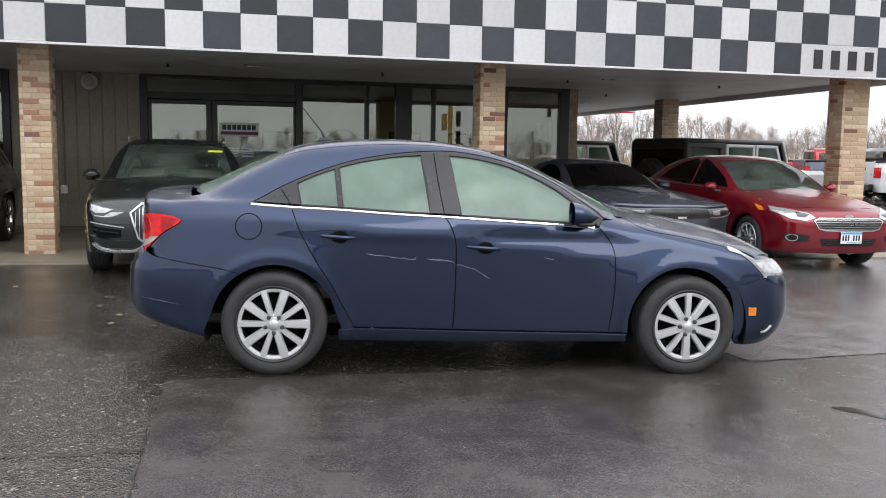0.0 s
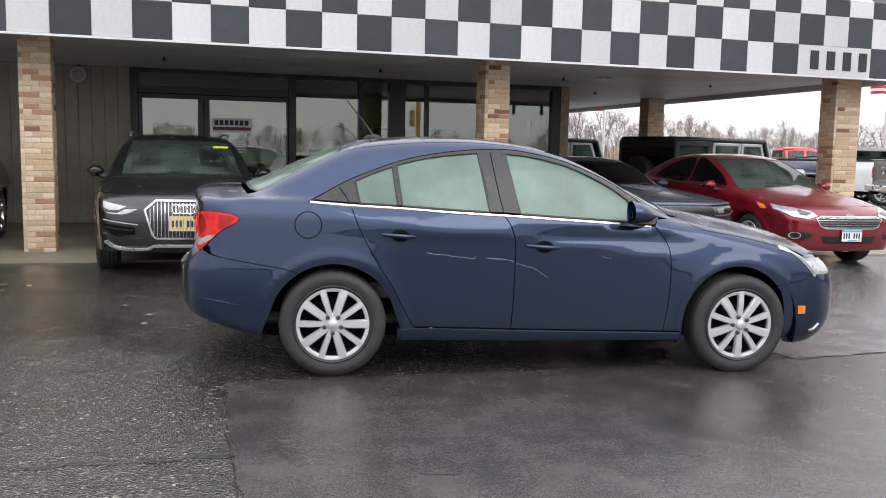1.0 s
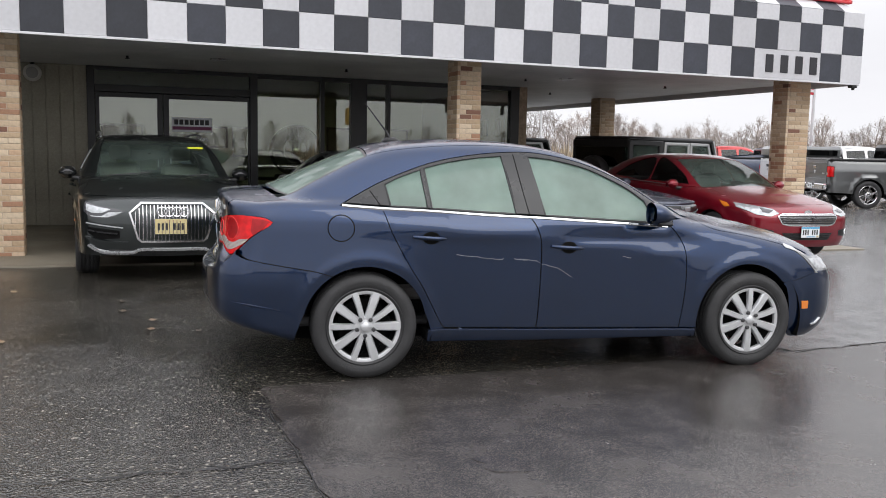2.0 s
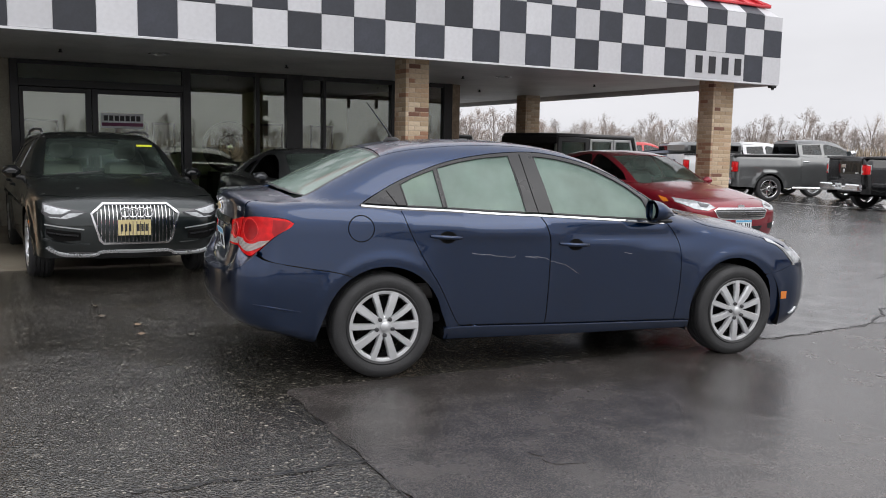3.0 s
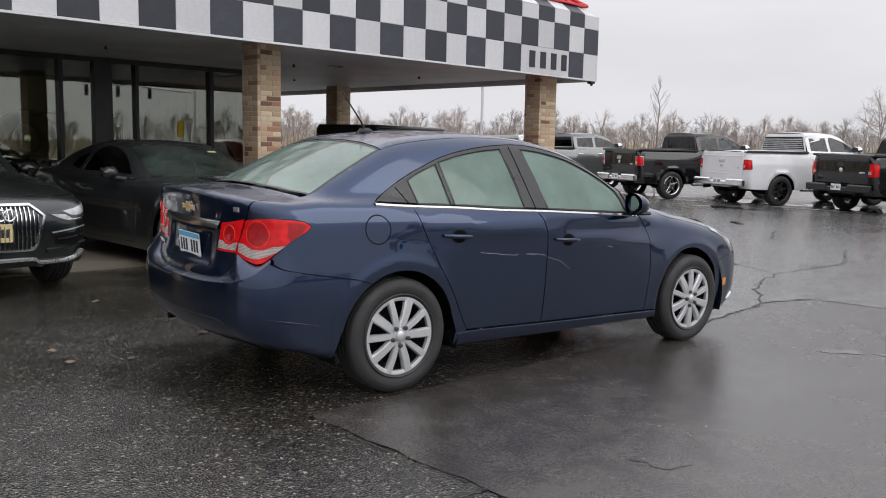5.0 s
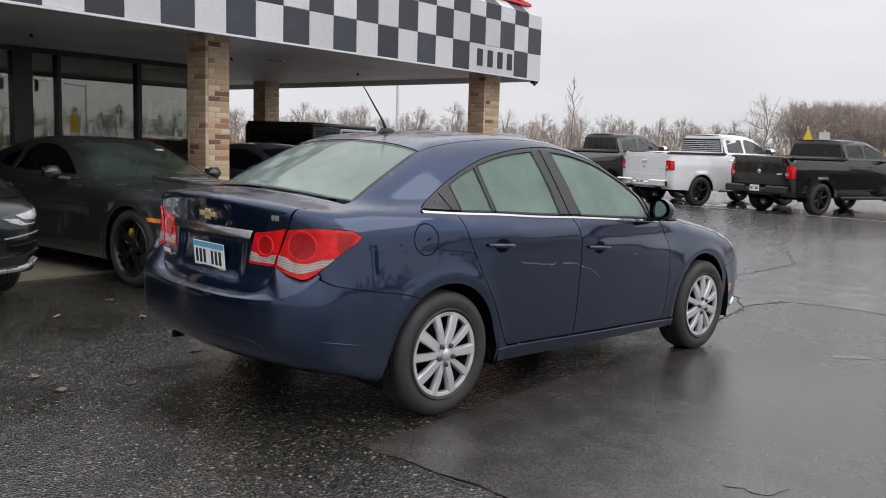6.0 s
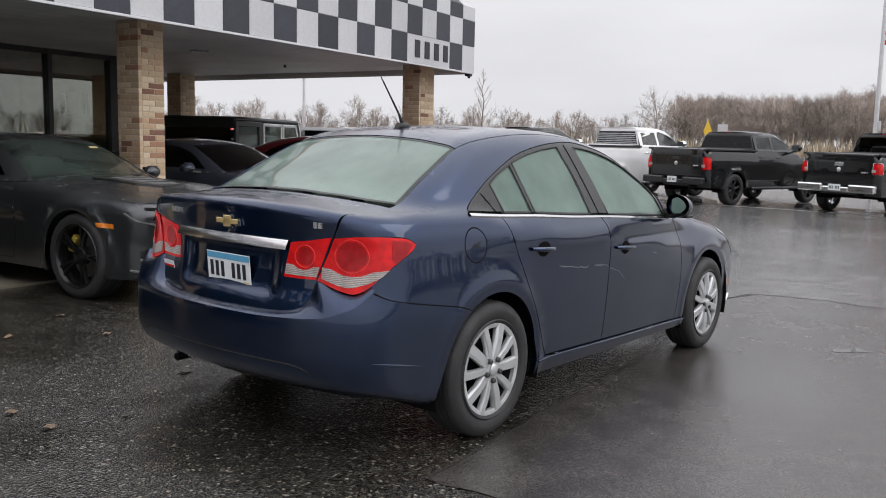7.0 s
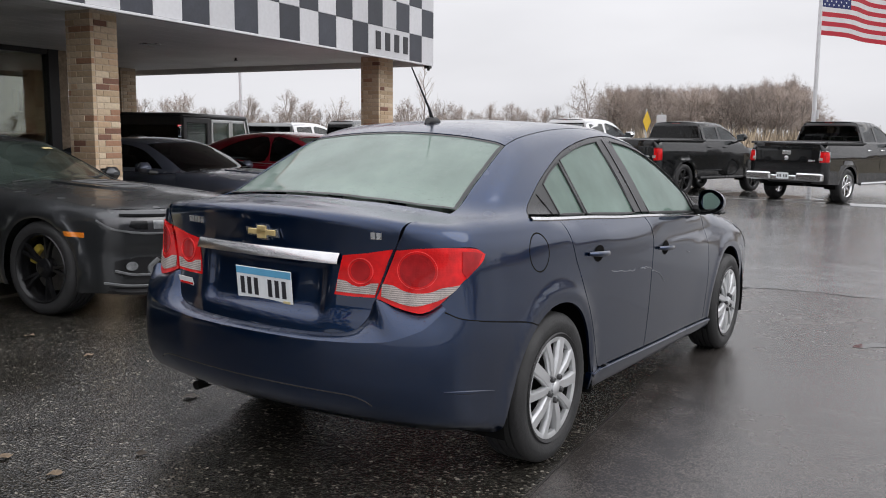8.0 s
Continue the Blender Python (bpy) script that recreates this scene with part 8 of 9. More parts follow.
# ---- dark car by the west column, of which little more than a front corner shows ----
west = thing("estate_car", stand(-3.62, 13.25, -90.0, 2.82), "dark estate car with bright wheels parked beyond the west column", "car")
W = dict(A)
W["wheel"] = (0.345, 0.24, 0.235, "five", M_CHROME, None)
build_body(west, SA, W, M_COUPE, M_GLASS_DARK, M_GLASS_DARK, step=0.09)
front(SA, "grille", gr_out, M_TRIM, west, "black grille", 0.004, 0.004, 0.06)
front(SA, "headlight", hl, M_HEADLAMP, west, "clear headlight", 0.004, 0.004, 0.04, mirror=True)
door_mirror(west, 1.93, 0.975, 1.03, 1.05, M_COUPE)

# ---- pickups ----
M_BEDLINER = mat("black_bed_cover", (0.02, 0.02, 0.021), 0.7, 0, var=0.2, scale=5)


def truck_spec(hood=1.26, rail=1.46, roof=1.96):
    return dict(
        wx=[(-1.3, 0.985), (0, 0.99), (2.5, 0.99), (3.6, 0.99), (4.2, 0.96), (4.6, 0.90)],
        low=[(0.2, -0.12), (0.3, -0.05), (0.45, -0.015), (0.7, 0.0), (1.9, 0)],
        crease=[(-1.3, 1.12), (2.5, 1.12), (4.4, 1.02)],
        xr=[(0.3, -1.0), (0.45, -1.10), (0.70, -1.18), (1.0, -1.20), (1.4, -1.20)],
        xf=[(0.25, 4.3), (0.4, 4.5), (0.7, 4.58), (1.0, 4.55), (1.15, 4.4), (1.25, 4.0)],
        top=[(-1.3, rail), (2.6, rail), (2.9, rail - 0.03), (3.2, hood + 0.05), (3.6, hood + 0.02), (4.2, hood - 0.03), (4.5, hood - 0.12)],
        crown=[(-1, 0.0), (2.5, 0.02), (3.5, 0.06)],
        roof=[(0.8, roof - 0.04), (1.1, roof - 0.01), (1.6, roof), (2.0, roof - 0.02), (2.3, roof - 0.09), (2.7, roof - 0.32), (3.05, roof - 0.55), (3.2, roof - 0.68)],
        rcrown=[(0.8, 0.05), (2.0, 0.07), (3.0, 0.16)],
        gx=[(0.8, 0.87), (2.0, 0.88), (3.0, 0.85)], gz0=rail, house=(0.92, 3.2), tum=0.28, kr=0.10, kh=0.05,
        arches=[(0, 0.41, 0.47), (3.57, 0.41, 0.47)], belt=[(-1.3, rail - 0.035), (2.7, rail - 0.035), (3.0, rail - 0.07), (3.3, hood - 0.02), (4.0, hood - 0.06), (4.4, hood - 0.12)],
        sill=0.42, door_low=0.52, side_span=(-1.05, 4.05), doors=[(1.02, 1.78, 0.0), (1.79, 2.80, 0.0)], handles=[1.18, 1.96], handle_drop=0.16, base=(0.98, 3.02),
        ws=[(3.02, -0.74), (2.7, -0.70), (2.26, -0.63)], ditch=[(2.26, -0.63), (1.6, -0.64), (0.99, -0.63)], back=None,
        back_side=[(0.97, roof - 0.12), (0.965, roof - 0.3), (0.98, rail)],
        panes=[[(1.10, rail + 0.03), (1.10, roof - 0.17), (1.70, roof - 0.15), (1.73, rail + 0.02)], [(1.82, rail + 0.02), (1.82, roof - 0.15), (2.15, roof - 0.19), (2.5, roof - 0.31), (2.76, rail + 0.03), (2.3, rail + 0.02)]],
        cowl=3.15, header=2.34, tail_header=0.97, track=0.86, cabin=(1.0, 2.9, rail - 0.1), cb=0.03, cf=0.10, kc=0.10, kt=0.05, zplan=1.0, floor=0.38, flare=0.03, slope=0.22)


def pickup(m, label, paint, wheel_style, wheel_mat, chrome=True, spec=None, tail="tall", cap=False, band=None, step=0.11):
    th = thing("pickup_truck", m, label, "truck", "parked pickup trucks")
    p = truck_spec(**(spec or {}))
    p["wheel"] = (0.41, 0.27, 0.27, wheel_style, wheel_mat, None)
    p["handle_mat"] = M_CHROME if chrome else paint
    rail, roof = p["gz0"], p["roof"][2][1]
    S = Shell(body_form(p), -0.7, 3.75, 0.45, 0.45, profile((-3, 1.05), (2.6, 1.15), (3.2, 0.95), (6, 0.9)))
    build_body(th, S, p, paint, M_GLASS_TRUCK, M_GLASS_TRUCK, step=step)
    # bed cover and rear window
    q = Mesh()
    q.box(-1.17, 0.93, -0.90, 0.90, rail - 0.06, rail - 0.015, 0.01)
    part("bed_cover", q, M_BEDLINER, th, "black cover over the load bed")
    for y0 in (-0.975, 0.90):
        q = Mesh()
        q.box(-1.17, 0.95, y0, y0 + 0.075, rail - 0.05, rail + 0.004, 0.012)
        part("bed_rail", q, M_PLASTIC, th)
    back = [(-0.80, rail + 0.04), (0.80, rail + 0.04), (0.70, roof - 0.13), (-0.70, roof - 0.13)]
    S.panel("cab_back", [(-0.87, rail - 0.03), (0.87, rail - 0.03), (0.72, roof - 0.05), (-0.72, roof - 0.05)], paint, th, "", holes=[back], rays=end_rays(1.5, -1), step=0.1, gap=0, depth=0.01)
    S.panel("rear_window", back, M_GLASS_DARK, th, "", rays=end_rays(1.5, -1), lift=-0.005, depth=0, step=0.1, gap=0)
    if band:
        for k in range(6):
            z = rail + 0.07 + k * 0.055
            wd = 0.77 - 0.014 * k
            S.strip("window_stripe", [(-wd + 2 * wd * i / 8, z) for i in range(9)], 0.026, band, th, "", lift=0.004, thick=0.004, rays=end_rays(1.5, -1))
    q = Mesh()
    q.box(0.94, 0.965, -0.12, 0.12, roof - 0.075, roof - 0.045, 0.006)
    part("brake_lamp", q, M_LENS_DEEP, th, "high red brake lamp")
    # tailgate
    re_ = end_rays(-0.6, -1)
    tg = S.panel("tailgate", [(-0.80, 0.74), (0.80, 0.74), (0.80, rail - 0.045), (-0.80, rail - 0.045)], paint, th, "", rays=re_, lift=0.012, depth=0.02, step=0.12)
    xt = float(S.trace([(-0.6, 0, 1.1)], [(-1, 0, 0)])[0][0]) - 0.014
    q = Mesh()
    q.box(-0.012, 0.0, -0.11, 0.11, -0.045, 0.045, 0.006)
    hd = part("tailgate_handle", q, M_CHROME if chrome else M_PLASTIC, tg)
    hd.location = (xt, 0, 1.20)
    q = Mesh()
    q.box(-0.004, 0.0, -0.16, 0.0, -0.018, 0.018, 0.001)
    bd = part("name_badge", q, M_SATIN, tg, "small plain badge bar")
    bd.location = (xt, -0.55, 1.02)
    for z in (0.86, 1.33):
        S.strip("gate_crease", [(-0.76 + 1.52 * i / 10, z) for i in range(11)], 0.022, paint, tg, "", lift=0.018, thick=0.008, rays=re_)
    q = Mesh()
    q.lathe([(0.0, -0.008), (0.045, -0.007), (0.055, 0.0)], 20, 0, False, pose(0, 0, 0, 0, 0, -90))
    rb = part("badge", q, M_SATIN, tg, "plain round badge", True)
    rb.location = (xt, 0, 1.07)
    z0, z1 = {"tall": (0.92, 1.24), "square": (0.98, 1.24)}[tail]
    lens = S.rear([(-0.985 + 0.17, z0), (-0.985 + 0.17, z1)], 3, False) + S.side([(-1.12, z1), (-1.04, z1 - 0.01), (-1.05, z0 + 0.01), (-1.12, z0)], 1, False)
    tlp, _ = S.panel("tail_light", lens, M_LENS_DEEP, th, "red tail light", mirror=True, lift=0.012, depth=0.02, step=0.05, gap=0)
    mirrored(S.panel("brake_lens", inset(lens, 0.022), M_LENS_RED, tlp, "bright red inner lens", lift=0.016, depth=0.003, step=0.05, gap=0))
    zc = z0 + 0.30 * (z1 - z0)
    pale = S.rear([(-0.985 + 0.19, zc - 0.035), (-0.985 + 0.19, zc + 0.035), (-0.985 + 0.10, zc + 0.035), (-0.985 + 0.10, zc - 0.035)], 1, False)
    mirrored(S.panel("reversing_lens", pale, M_LENS_CLEAR, tlp, "pale reversing lens", lift=0.019, depth=0.002, step=0.05, gap=0))
    S.strip("lamp_surround", list(lens) + [lens[0]], 0.014, M_CHROME if tail == "square" else M_TRIM, th, "", lift=0.018, thick=0.012, mirror=True)
    # bumper, plate, exhaust
    q = Mesh()
    for sg in (-1, 1):
        q.box(-1.36, -1.22, sg * 0.32 if sg > 0 else -0.97, 0.97 if sg > 0 else -0.32, 0.53, 0.72, 0.03)
    q.box(-1.34, -1.22, -0.33, 0.33, 0.53, 0.66, 0.025)
    q.box(-1.30, -0.9, -0.5, 0.5, 0.56, 0.62, 0.01)
    bmp = part("rear_bumper", q, M_CHROME if chrome else M_TRIM, th, "chrome rear bumper" if chrome else "black rear bumper")
    plate(bmp, pose(-1.345, 0, 0.645, 0, 0, -90), M_PLATE)
    q = Mesh()
    for y in (-0.55, 0.55):
        q.tube([(-1.1, y, 0.48), (-1.33, y, 0.47)], 0.045, 10)
    q.tube([(0.0, -0.8, 0.40), (0.0, 0.8, 0.40)], 0.06, 8)
    q.box(-0.9, 3.6, -0.45, 0.45, 0.42, 0.55, 0.02)
    part("axle", q, M_UNDER, th)
    door_mirror(th, 2.62, 1.10, rail + 0.08, 1.5, M_CHROME if chrome else M_TRIM)
    for sg in (-1, 1):
        q = Mesh()
        q.tube([(0.75, sg * 0.96, 0.44), (2.95, sg * 0.96, 0.44)], 0.045, 8)
        part("side_step", q, M_CHROME if chrome else M_TRIM, th, "", True)
    q = Mesh()
    for y in (-0.4, 0.4):
        q.box(1.45, 1.62, y - 0.24, y + 0.24, 0.9, rail + 0.15, 0.05)
        q.box(1.46, 1.56, y - 0.13, y + 0.13, rail + 0.18, rail + 0.34, 0.03)
    part("front_seats", q, M_DASH, th)
    if cap:
        cp = Mesh()
        cp.box(-1.18, 0.94, -0.93, 0.93, rail + 0.005, roof - 0.04, 0.10)
        c = part("bed_cap", cp, M_GREY, th, "dark grey fibreglass cap over the load bed", True)
        for sg in (-1, 1):
            w = Mesh()
            w.box(-1.0, 0.75, sg * 0.932 - 0.004, sg * 0.932 + 0.004, rail + 0.10, roof - 0.16, 0.003)
            part("cap_window", w, M_GLASS_DARK, c)
    return th


def parked(xr, yr, heading=-23.0):
    """The pose that brings a pickup's right rear corner to (xr, yr)."""
    a = radians(heading)
    lx, ly = -1.15, -0.97
    x, y = xr - (math.cos(a) * lx - math.sin(a) * ly), yr - (math.sin(a) * lx + math.cos(a) * ly)
    return stand(x, y, heading, 3.57)


M_STRIPES = mat("grey_window_stripe", (0.45, 0.46, 0.47), 0.5, 0, var=0.2, scale=6)
pickup(parked(19.2, 4.95), "black pickup truck with chrome bumper and bright wheels", M_BLACKPAINT, "six", M_CHROME, True, dict(roof=2.0), "square")
pickup(parked(19.17, 8.85), "black pickup truck with black bumper and black wheels", M_BLACKPAINT, "six", M_ALLOYBLK, False, dict(roof=1.95))
pickup(parked(19.25, 12.04), "white pickup truck with chrome bumper and striped rear window", M_WHITE, "six", M_ALLOYBLK, True, dict(roof=2.02, rail=1.48), "square", band=M_STRIPES)
pickup(parked(19.14, 15.25), "black pickup truck with chrome bumper and bright wheels", M_BLACKPAINT, "five", M_CHROME, True, dict(roof=1.98), "square")
pickup(parked(19.15, 19.75), "grey crew-cab pickup truck with chrome side steps", M_GREY, "six", M_CHROME, True, dict(roof=1.95))
pickup(parked(20.3, 23.0), "white pickup truck with a dark grey bed cap", M_WHITE, "six", M_SATIN, False, dict(roof=1.90), cap=True)
pickup(parked(20.3, 26.4), "dark slate pickup truck in the parked row", M_SLATE, "six", M_ALLOYBLK, False, dict(roof=1.86))
pickup(parked(20.6, 29.6), "bright red pickup truck in the parked row", car_paint("bright_red_paint", (0.5, 0.02, 0.02), 0.1), "six", M_SATIN, True, dict(roof=1.92))


# ---- boxy off-roaders under the canopy ----
def off_roader(m, label, step=0.1):
    th = thing("off_roader", m, label, "car", "boxy off-roaders")
    zt = 1.82
    lower = Mesh()
    lower.box(-0.78, 3.35, -0.80, 0.80, 0.50, 1.17, 0.05)
    lower.box(2.1, 3.62, -0.62, 0.62, 0.62, 1.20, 0.06)
    part("body", lower, M_SILVER, th, "silver body", True)
    for cx in (0.0, 2.946):
        for sg in (-1, 1):
            f = Mesh()
            pr = [(x, z) for x, z in arc(cx, 0.42, 0.52, 0.48, 10, 170, 16)]
            pr2 = [(x, z) for x, z in arc(cx, 0.42, 0.46, 0.42, 170, 10, 16)]
            f.prism(pr + pr2, sg * 0.66, sg * 0.93, "y")
            part("wheel_flare", f, M_PLASTIC, th)
    for cx in (0.0, 2.946):
        for sg in (-1, 1):
            wheel(th, cx, sg * 0.79, 0.40, 0.40, 0.24, 0.25, "five", M_ALLOYBLK)
    # doors with body-coloured window frames
    for sg in (-1, 1):
        for xa, xb, slope in ((0.28, 1.10, 0.0), (1.13, 1.98, 0.22)):
            d = Mesh()
            y0, y1 = sg * 0.80, sg * 0.825
            d.box(xa, xb, min(y0, y1), max(y0, y1), 0.62, 1.17, 0.01)
            for a0, a1, b0, b1 in ((xa, xa + 0.07, 1.17, 1.70), (xa, xb - slope, 1.66, 1.72), (xb - 0.06, xb, 1.17, 1.24)):
                d.box(a0, a1, min(y0, y1) - 0.06 * sg * 0, max(y0, y1), b0, b1, 0.01)
            d.prism([(xb - 0.07, 1.17), (xb, 1.17), (xb - slope, 1.72), (xb - slope - 0.07, 1.72)], y0, y1, "y")
            dr = part("door", d, M_SILVER, th, "silver door with framed window")
            g = Mesh()
            g.prism([(xa + 0.06, 1.17), (xb - 0.06, 1.17), (xb - slope - 0.06, 1.67), (xa + 0.06, 1.67)], sg * 0.806, sg * 0.812, "y")
            part("pane", g, M_GLASS, dr)
            h = Mesh()
            h.tube([(xa + 0.06, sg * 0.83, 1.06), (xa + 0.20, sg * 0.84, 1.06)], 0.014, 6)
            part("door_handle", h, M_PLASTIC, dr)
    top = Mesh()
    top.box(-0.80, 1.98, -0.79, 0.79, 1.72, zt, 0.04)
    for sg in (-1, 1):
        y0, y1 = sg * 0.76, sg * 0.815
        top.box(-0.80, -0.66, min(y0, y1), max(y0, y1), 1.17, 1.74, 0.02)
        top.box(0.12, 0.28, min(y0, y1), max(y0, y1), 1.17, 1.74, 0.02)
        top.box(-0.70, 0.16, min(y0, y1), max(y0, y1), 1.17, 1.25, 0.01)
        top.box(-0.70, 0.16, min(y0, y1), max(y0, y1), 1.64, 1.74, 0.01)
    top.box(-0.82, -0.76, -0.79, 0.79, 1.60, 1.76, 0.02)
    hard = part("hard_top", top, M_PLASTIC, th, "black hard top", True)
    for sg in (-1, 1):
        g = Mesh()
        g.box(-0.67, 0.13, sg * 0.78 - 0.003, sg * 0.78 + 0.003, 1.24, 1.65)
        part("quarter_pane", g, M_GLASS, hard)
    g = Mesh()
    g.box(-0.80, -0.795, -0.70, 0.70, 1.20, 1.62)
    part("rear_pane", g, M_GLASS_DARK, hard)
    ws = Mesh()
    ws.prism([(2.22, 1.17), (2.27, 1.17), (2.03, 1.78), (1.98, 1.78)], -0.76, -0.70, "y")
    ws.prism([(2.22, 1.17), (2.27, 1.17), (2.03, 1.78), (1.98, 1.78)], 0.70, 0.76, "y")
    ws.prism([(2.00, 1.72), (2.06, 1.72), (2.03, 1.79), (1.97, 1.79)], -0.72, 0.72, "y")
    part("screen_frame", ws, M_SILVER, th)
    g = Mesh()
    g.prism([(2.235, 1.17), (2.243, 1.17), (2.03, 1.73), (2.022, 1.73)], -0.71, 0.71, "y")
    part("windscreen", g, M_GLASS_TRUCK, th)
    fr_ = Mesh()
    fr_.box(3.58, 3.86, -0.80, 0.80, 0.52, 0.68, 0.03)
    part("front_bumper", fr_, M_PLASTIC, th)
    sp = Mesh()
    sp.lathe([(0.12, -0.11), (0.36, -0.12), (0.395, -0.06), (0.395, 0.06), (0.36, 0.12), (0.12, 0.11)], 32, 0, True, pose(-0.97, 0, 1.02, 0, 0, 90))
    part("spare_wheel", sp, M_TYRE, th, "", True)
    cb = Mesh()
    cb.box(-0.7, 2.1, -0.7, 0.7, 0.6, 1.1, 0.03)
    for y in (-0.38, 0.38):
        cb.box(1.0, 1.15, y - 0.24, y + 0.24, 1.0, 1.38, 0.05)
        cb.box(1.0, 1.08, y - 0.13, y + 0.13, 1.42, 1.58, 0.03)
    part("cabin", cb, M_DASH, th)
    door_mirror(th, 2.05, 0.98, 1.24, 1.1, M_PLASTIC)
    return th


off_roader(stand(9.60, 16.25, 14.0, 2.946), "silver boxy off-roader with a black hard top under the canopy")
off_roader(stand(7.75, 20.6, 8.0, 2.946), "silver boxy off-roader with a black hard top behind the shop corner")

# ---- flags, poles, signs ----
M_POLE = mat("white_flag_pole", (0.62, 0.62, 0.63), 0.35, 0.3, var=0.08)
M_FLAG_R = mat("red_flag_cloth", (0.42, 0.02, 0.035), 0.8, 0, var=0.1, scale=4)
M_FLAG_W = mat("white_flag_cloth", (0.62, 0.61, 0.62), 0.8, 0, var=0.08, scale=4)
M_FLAG_B = mat("blue_flag_cloth", (0.02, 0.03, 0.12), 0.8, 0, var=0.1, scale=4)


def flag_pole(x, y, top, hoist, fly, z_top, turn, name_label, seed=1):
    """A pole with a striped flag that blows out along turn, in degrees."""
    z0 = float(gz(x, y))
    th = thing("flag_pole", pose(x, y, z0), name_label, "flag", "flag poles")
    m = Mesh()
    m.tube([(0, 0, 0), (0, 0, top * 0.5), (0, 0, top)], [0.075, 0.06, 0.04], 12)
    part("pole", m, M_POLE, th, "", True)
    m = Mesh()
    m.lathe([(0.0, 0.16), (0.05, 0.14), (0.07, 0.09), (0.05, 0.04), (0.03, 0.0)], 14, 0, False, pose(0, 0, top, 90))
    part("finial", m, M_GOLD, th, "", True)
    m = Mesh()
    m.box(-0.05, 0.05, -0.14, -0.06, 2.15, 2.45, 0.01)
    part("cleat_box", m, M_POLE, th)
    ca, sa = math.cos(radians(turn)), math.sin(radians(turn))
    nu = 30

    def place(u, v):
        wv = 0.10 * fly * u * math.sin(u * 8 + v * 1.5 + seed) * 0.6
        d = u * fly
        return (ca * d - sa * wv + ca * 0.08, sa * d + ca * wv + sa * 0.08, z_top - v * hoist - 0.10 * u * u * hoist)
    cloth = None
    for k in range(13):
        m = Mesh()
        u0 = 0.4 if k < 7 else 0.0
        cols = np.linspace(u0, 1, nu if u0 == 0 else 18)
        rows_ = np.linspace(k / 13, (k + 1) / 13, 3)
        for v in rows_:
            m.v += [place(u, v) for u in cols]
        n = len(cols)
        m.f = [(r * n + i, r * n + i + 1, (r + 1) * n + i + 1, (r + 1) * n + i) for r in range(2) for i in range(n - 1)]
        m.m = [0] * len(m.f)
        part("stripe", m, M_FLAG_R if k % 2 == 0 else M_FLAG_W, th, "", True)
    m = Mesh()
    cols, rows_ = np.linspace(0, 0.4, 14), np.linspace(0, 7 / 13, 8)
    for v in rows_:
        m.v += [place(u, v) for u in cols]
    m.f = [(r * 14 + i, r * 14 + i + 1, (r + 1) * 14 + i + 1, (r + 1) * 14 + i) for r in range(7) for i in range(13)]
    m.m = [0] * len(m.f)
    canton = part("canton", m, M_FLAG_B, th, "dark blue canton", True)
    st = Mesh()
    for r in range(9):
        for c in range(6 if r % 2 == 0 else 5):
            u, v = (0.035 + c * 0.066 + (0 if r % 2 == 0 else 0.033)), (0.03 + r * 0.058)
            cx, cy, cz = place(u, v)
            s = 0.018 * hoist
            st.add([(cx + ca * s * math.cos(t) + sa * 0.006, cy + sa * s * math.cos(t) - ca * 0.006, cz + s * math.sin(t)) for t in np.linspace(0, 2 * math.pi, 6)[:-1]], [(0, 1, 2, 3, 4)])
    s = part("stars", st, M_FLAG_W, canton)
    s["kind"] = "stuff"
    return th


flag_pole(26.9, 5.63, 10.0, 1.88, 3.0, 6.65, -38, "white flag pole with a striped flag blowing out behind the trucks")
flag_pole(27.0, 28.4, 8.0, 1.4, 2.1, 5.50, -150, "white flag pole with a striped flag beyond the lot", 3)
flag_pole(21.5, 42.0, 7.2, 1.2, 1.9, 5.0, -170, "white flag pole with a small striped flag far beyond the canopy", 5)

sgn = thing("warning_sign", pose(36.0, 12.95, float(gz(36, 13)), 0, 0, 55), "yellow diamond road warning sign on a post", "sign")
m = Mesh()
m.tube([(0, 0, 0), (0, 0, 2.75)], 0.035, 8)
part("post", m, M_SATIN, sgn)
m = Mesh()
m.prism([(0, -0.48), (0.24, 0), (0, 0.48), (-0.24, 0)], -0.05, -0.035, "x")
pl = part("sign_plate", m, mat("yellow_sign", (0.70, 0.45, 0.03), 0.5, 0, var=0.08), sgn)
pl.location = (0, 0, 2.2)
sg2 = thing("road_sign", pose(36.4, 12.35, float(gz(36, 13))), "small white upright road sign on a post", "sign")
m = Mesh()
m.tube([(0, 0, 0), (0, 0, 2.6)], 0.035, 8)
part("post", m, M_SATIN, sg2)
m = Mesh()
m.box(-0.05, -0.035, -0.22, 0.22, -0.4, 0.4, 0.004)
part("sign_plate", m, M_FASCIA_W, sg2).location = (0, 0, 2.1)

# ---- across the road: signals, a yellow board and a low building, which the shop glass mirrors ----
M_SIGNAL = mat("ochre_signal_paint", (0.50, 0.30, 0.05), 0.5, 0, var=0.15, scale=4)
M_SIGNAL_LENS = mat("dark_signal_lens", (0.05, 0.03, 0.03), 0.3, 0, var=0.2)


